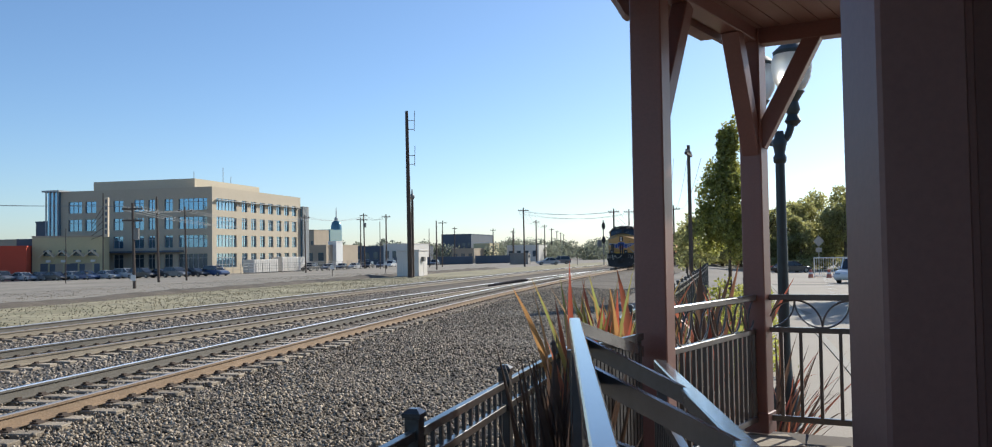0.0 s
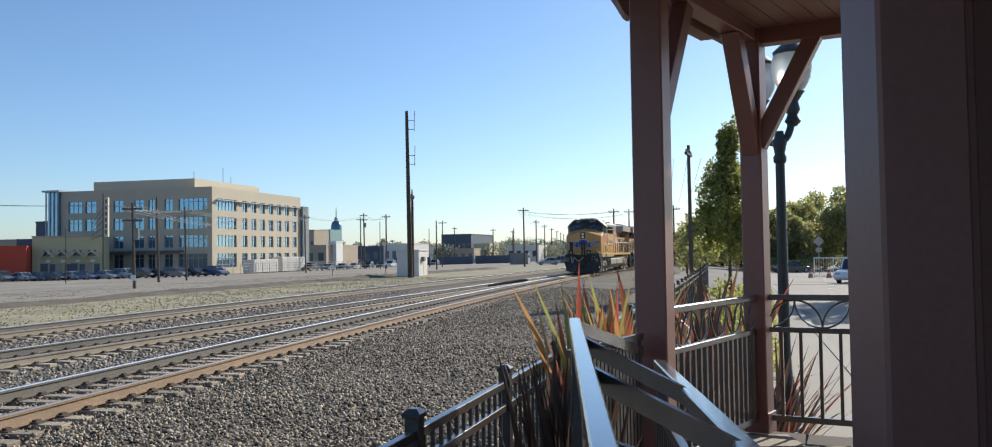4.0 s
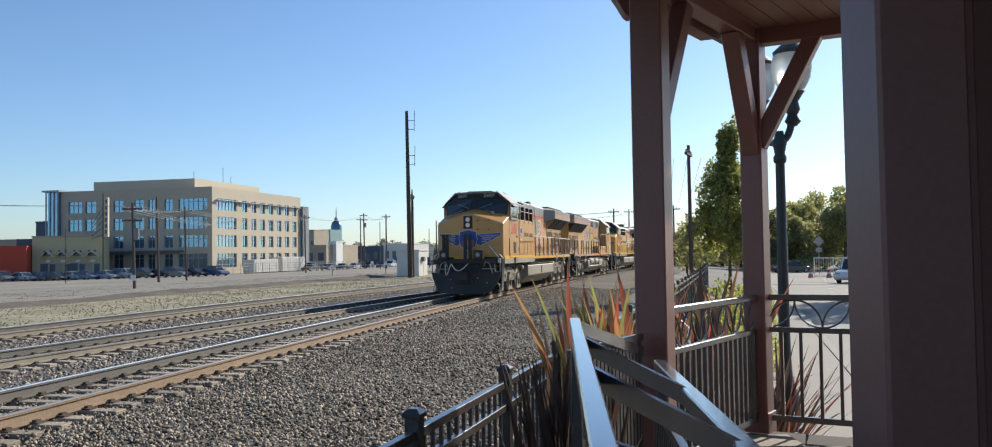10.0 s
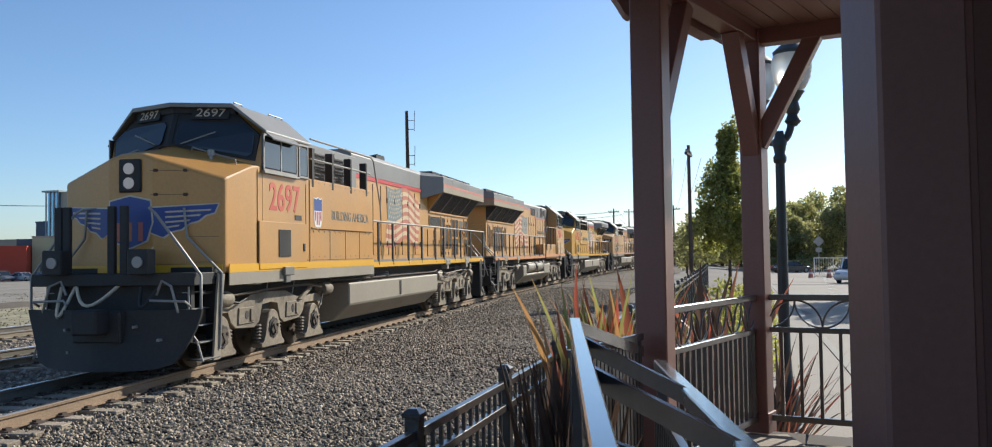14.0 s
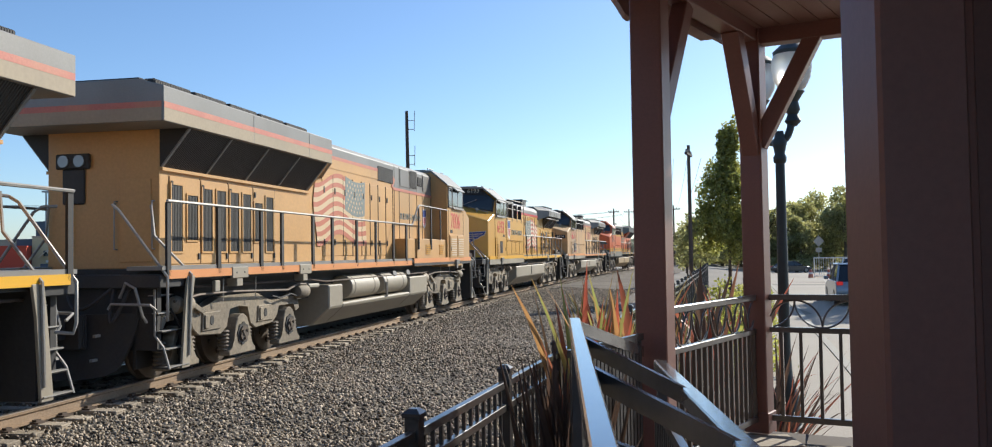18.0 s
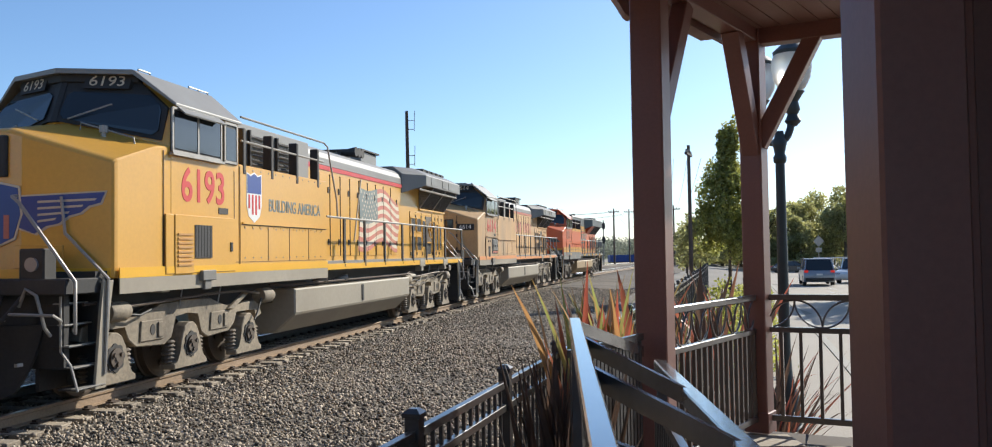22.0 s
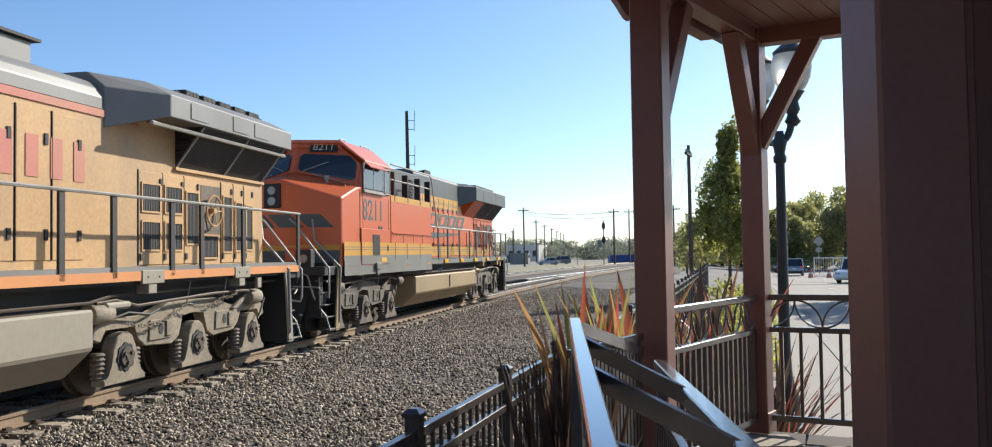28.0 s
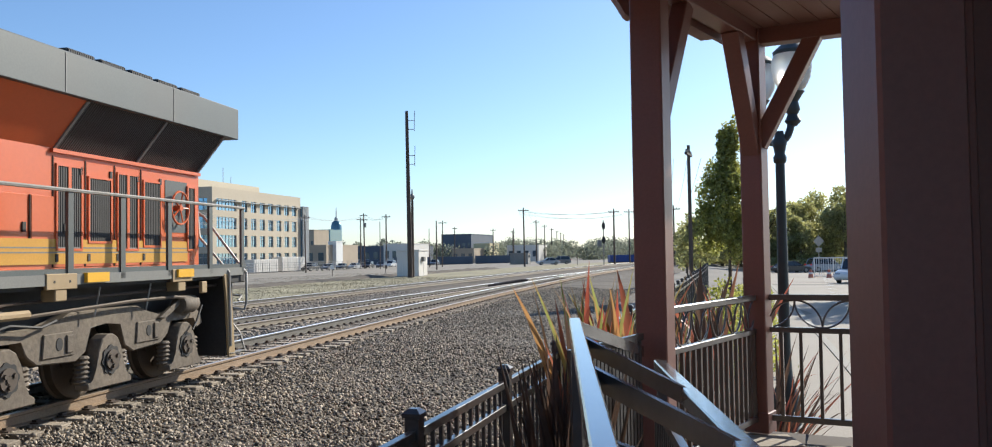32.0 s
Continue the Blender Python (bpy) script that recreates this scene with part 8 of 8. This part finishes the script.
def signal():
    t = thing("railway_signal", "grey railway signal mast with two heads", "signal", pose(16.2, 130, ground_at(16.2, 130)))
    bm = bmesh.new()
    rod(bm, (0, 0, 0), (0, 0, 7.0), 0.09, 8)
    part("mast", bm, M_GREY, t)
    for z in (6.1, 4.0):
        bm = bmesh.new()
        loft(bm, [[(0.28 * math.cos(q * math.tau / 16), y, z + 0.56 * math.sin(q * math.tau / 16)) for q in range(16)] for y in (-0.25, -0.2)])
        part("signal_head", bm, M_BLACK, t)
    boxes("case", M_GREY, t, (-0.9, -0.3, -0.3, 0.3, 3.0, 4.0), bevel=0.03)


signal()


# switch stand timbers and rods near the junction
def switch_rods():
    t = thing("switch_machine", "row of dark switch rods beside the junction", "railway switch")
    for k in range(14):
        s = 42.2 + k * 0.7
        x, y = line(s, -2.25)
        boxes("rod_block", M_IRON, t, (x - 0.28, x + 0.28, y - 0.07, y + 0.07, -0.25, 0.0), bevel=0.02)


switch_rods()


# ---- far woods and hedges ----
def woods():
    rng = random.Random(8)
    cs = []
    for k in range(170):
        f = rng.random()
        x = -120 + f * 230
        y = rng.uniform(300, 420) if x < 0 else rng.uniform(330, 560)
        h = rng.uniform(5.5, 10.0) * (y / 380)
        cs.append((x, y, h * 0.45 - 1.5, rng.uniform(3, 7), 3, h * 0.5))
    for x, y, h in ((-42, 305, 9.5), (-36.5, 310, 9), (-47, 300, 8.5), (-24, 340, 8), (-30, 335, 7), (-52, 320, 8.5), (-57, 318, 9), (-14, 345, 11), (-100, 190, 6.5), (-106, 186, 6), (3, 380, 9), (12, 380, 9), (22, 400, 9.5), (32, 410, 9)):
        for q in range(6):
            cs.append((x + rng.uniform(-2.2, 2.2), y, h * (0.2 + 0.12 * q) - 1.5, 3.0 - q * 0.3, 2, h * 0.16))
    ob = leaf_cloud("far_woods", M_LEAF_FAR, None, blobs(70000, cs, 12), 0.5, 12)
    tagged(ob, "line of distant trees behind the yard, haze put into their leaf colour", "woods", kind="stuff")


woods()


# ---- small yard things ----
def berm():
    """A low ridge of dark gravel between the grass strip and the service road."""
    rng = random.Random(4)
    rings = []
    for k in range(90):
        s = 22 + k * 1.1
        w = -25.5 + 1.2 * noise.noise((s * 0.1, 0, 0))
        h = 0.22 + 0.3 * abs(noise.noise((s * 0.5, 3, 0)))
        ring = []
        for dw, f in ((-1.5, -0.3), (-0.6, 0.7), (0.0, 1.0), (0.7, 0.6), (1.4, -0.3)):
            x, y = line(s, w + dw)
            ring.append((x, y, ground_at(x, y) + h * f + rng.uniform(-0.03, 0.03)))
        rings.append(ring)
    bm = bmesh.new()
    loft(bm, rings)
    tagged(part("gravel_berm", bm, M_BALLAST), "low dark gravel ridge beside the service road", "berm", kind="structure")


berm()



def yard_fence():
    t = thing("wire_fence", "low wire mesh fence before the offices", "fence", kind="structure")
    u = Vector((0.236, 0.972))
    a = Vector((-45.5, 140.0))
    for k in range(26):
        p = a + u * k * 2.5
        z = ground_at(p.x, p.y)
        bm = bmesh.new()
        rod(bm, (p.x, p.y, z - 0.1), (p.x, p.y, z + 1.9), 0.05, 6)
        part("fence_post", bm, M_STEEL, t)
    for h in (0.3, 0.9, 1.4, 1.85):
        bm = bmesh.new()
        path(bm, [(a.x + u.x * k * 12.5, a.y + u.y * k * 12.5, ground_at(a.x + u.x * k * 12.5, a.y + u.y * k * 12.5) + h) for k in range(6)], 0.03, 5)
        part("fence_wire", bm, M_STEEL, t)


yard_fence()


def container(label, x, y, ang, L, H, m, name="container"):
    t = thing(name, label, "container", pose(x, y, ground_at(x, y), 0, 0, ang))
    boxes("box", m, t, (0, L, 0, 2.5, 0.15, H), bevel=0.04)
    for k in range(int(L / 0.6)):
        boxes("rib", m, t, (0.2 + k * 0.6, 0.32 + k * 0.6, -0.05, 0.0, 0.3, H - 0.1))
    boxes("skid", M_BLACK, t, (0.1, L - 0.1, 0.1, 2.4, 0.0, 0.15))


container("white box container before the offices", -46.2, 164, 70, 8.0, 2.6, M_SHED)
for _x in (-31.9, -18.8, -6.6):
    container("low dark gondola car standing in the far yard", _x, 268, 0, 11.4, 2.5, M_DARKWALL, "gondola_car")
container("blue covered gondola in the far yard", 23.5, 178, 5, 7.0, 1.6, M_BLUE)
container("stepped white trailer before the offices", -43.8, 176, 72, 9.0, 3.0, M_SHED, "trailer")


def marker(x, y, h, label, sign=True):
    t = thing("marker_post", label, "sign post", pose(x, y, ground_at(x, y)), group="yard markers")
    bm = bmesh.new()
    rod(bm, (0, 0, -0.2), (0, 0, h), 0.05, 6)
    part("post", bm, M_POLE, t)
    if sign:
        boxes("plate", M_WHITE, t, (-0.22, 0.22, -0.06, -0.03, h - 0.5, h), bevel=0.01)


marker(-31.2, 74, 1.2, "short red and white yard marker post")
marker(-20.6, 108, 1.4, "thin yard marker post")
marker(-16.5, 128, 1.6, "thin yard marker post")
marker(15.0, 160, 1.8, "thin yard marker post", False)


def street_sign():
    t = thing("road_sign", "diamond-shaped road sign seen from behind", "road sign", pose(31.8, 85, ground_at(31.8, 85)))
    h = 3.3 + 0.1
    bm = bmesh.new()
    rod(bm, (0, 0, -0.2), (0, 0, h), 0.04, 6)
    part("post", bm, M_STEEL, t)
    bm = bmesh.new()
    prism(bm, [(-0.55, h), (0, h - 0.55), (0.55, h), (0, h + 0.55)], -0.06, -0.03, "y")
    part("diamond_plate", bm, M_STEEL, t)
    boxes("lower_plate", M_STEEL, t, (-0.3, 0.3, -0.06, -0.03, h - 1.1, h - 0.65))


street_sign()


def site_fence():
    """Mesh panels round a small works site, with cones at their foot."""
    t = thing("site_fence", "white mesh site fence round a works area", "fence")
    a, b = Vector((28.0, 76)), Vector((36, 62))
    n = 8
    for k in range(n):
        p, q = a.lerp(b, k / n), a.lerp(b, (k + 1) / n)
        zp, zq = ground_at(p.x, p.y), ground_at(q.x, q.y)
        bm = bmesh.new()
        for z in (0.15, 1.75):
            rod(bm, (p.x, p.y, zp + z), (q.x, q.y, zq + z), 0.045, 6)
        rod(bm, (p.x, p.y, zp), (p.x, p.y, zp + 1.8), 0.045, 6)
        for e in range(1, 8):
            f = p.lerp(q, e / 8)
            rod(bm, (f.x, f.y, zp + 0.15), (f.x, f.y, zp + 1.75), 0.016, 4)
        part("mesh_panel", bm, M_WHITE, t)
    for k, f in enumerate((0.0, 0.12, 0.26, 0.45)):
        p = a.lerp(b, f)
        c = thing("traffic_cone", "faded orange and white traffic cone", "cone", pose(p.x - 0.5, p.y - 0.5, ground_at(p.x, p.y)), group="traffic cones")
        bm = bmesh.new()
        lathe(bm, [(0.25, 0), (0.22, 0.1), (0.17, 0.4), (0.1, 0.72), (0.06, 0.75)], n=12)
        part("drum", bm, M_FADED_RED, c, smooth=True)
        bm = bmesh.new()
        lathe(bm, [(0.185, 0.36), (0.16, 0.5)], n=12)
        part("band", bm, M_WHITE, c)


site_fence()


# ---- movements ----
def motions():
    for i, (ob, *_) in enumerate(LOCOS):
        walk(ob, [(t, loco_pose(i, t)) for t in range(0, 33)])
        f = -1 if i == 1 else 1
        for w in [c for c in ob.children if c.name.startswith("wheelset")]:
            x = w.location.x
            walk(w, [(k / 8, Matrix.Translation((x, 0, 0.535)) @ Matrix.Rotation(-f * SPEED / 0.535 * k / 8, 4, "Y")) for k in range(257)])
    way = ((0, 12.6, -38), (8, 12.2, -19), (13, 11.6, -2), (15.5, 11.6, 15), (17, 13.5, 30.5), (18, 15.2, 36.8), (19, 17.0, 43.0), (20, 18.3, 47.6), (21, 19.5, 51.7), (22, 20.7, 55.9), (23, 21.9, 60.5), (24, 23.1, 65.0), (25, 24.5, 69.7), (28, 29.6, 86.0), (29, 31.5, 91.4), (30.3, 34.4, 98.0), (31.2, 37.0, 101.5), (32, 39.8, 104.0))
    rows = []
    for k, (t, x, y) in enumerate(way):
        (_, xa, ya), (_, xb, yb) = way[max(0, k - 1)], way[min(len(way) - 1, k + 1)]
        turn = -38 if t == 32 else -18 if t == 31.2 else 0
        rows.append((t, pose(x, y, ground_at(x, y) + 0.02, 0, 0, math.degrees(math.atan2(yb - ya, xb - xa)) + turn)))
    walk(SUV_CAR, rows)
    ts, xs, ys = [np.array(v) for v in zip(*way)]
    fine = np.arange(0, 32.05, 0.07)
    run = np.concatenate([[0], np.cumsum(np.hypot(np.diff(np.interp(fine, ts, xs)), np.diff(np.interp(fine, ts, ys))))])
    for w in [c for c in SUV_CAR.children if c.name.startswith("tyre")]:
        mid = sum((Vector(v) for v in w.bound_box), Vector()) / 8
        for ob in (w, *w.children):
            ob.data.transform(Matrix.Translation(-mid))
        walk(w, [(float(t), Matrix.Translation(mid) @ Matrix.Rotation(float(d) / 0.33, 4, "Y")) for t, d in zip(fine, run)])
    for ob, phase, speed in SWAY:
        m = ob.matrix_basis.copy()
        loc, rot, sc = m.decompose()
        rows = []
        for k in range(65):
            t = k * 0.5
            a = 1.6 * math.sin(t * speed + phase) + 1.0 * math.sin(t * 0.7 * speed + 2 * phase)
            rows.append((t, Matrix.Translation(loc) @ Matrix.Rotation(radians(a), 4, "Y") @ rot.to_matrix().to_4x4()))
        walk(ob, rows)
        ob.scale = sc


motions()
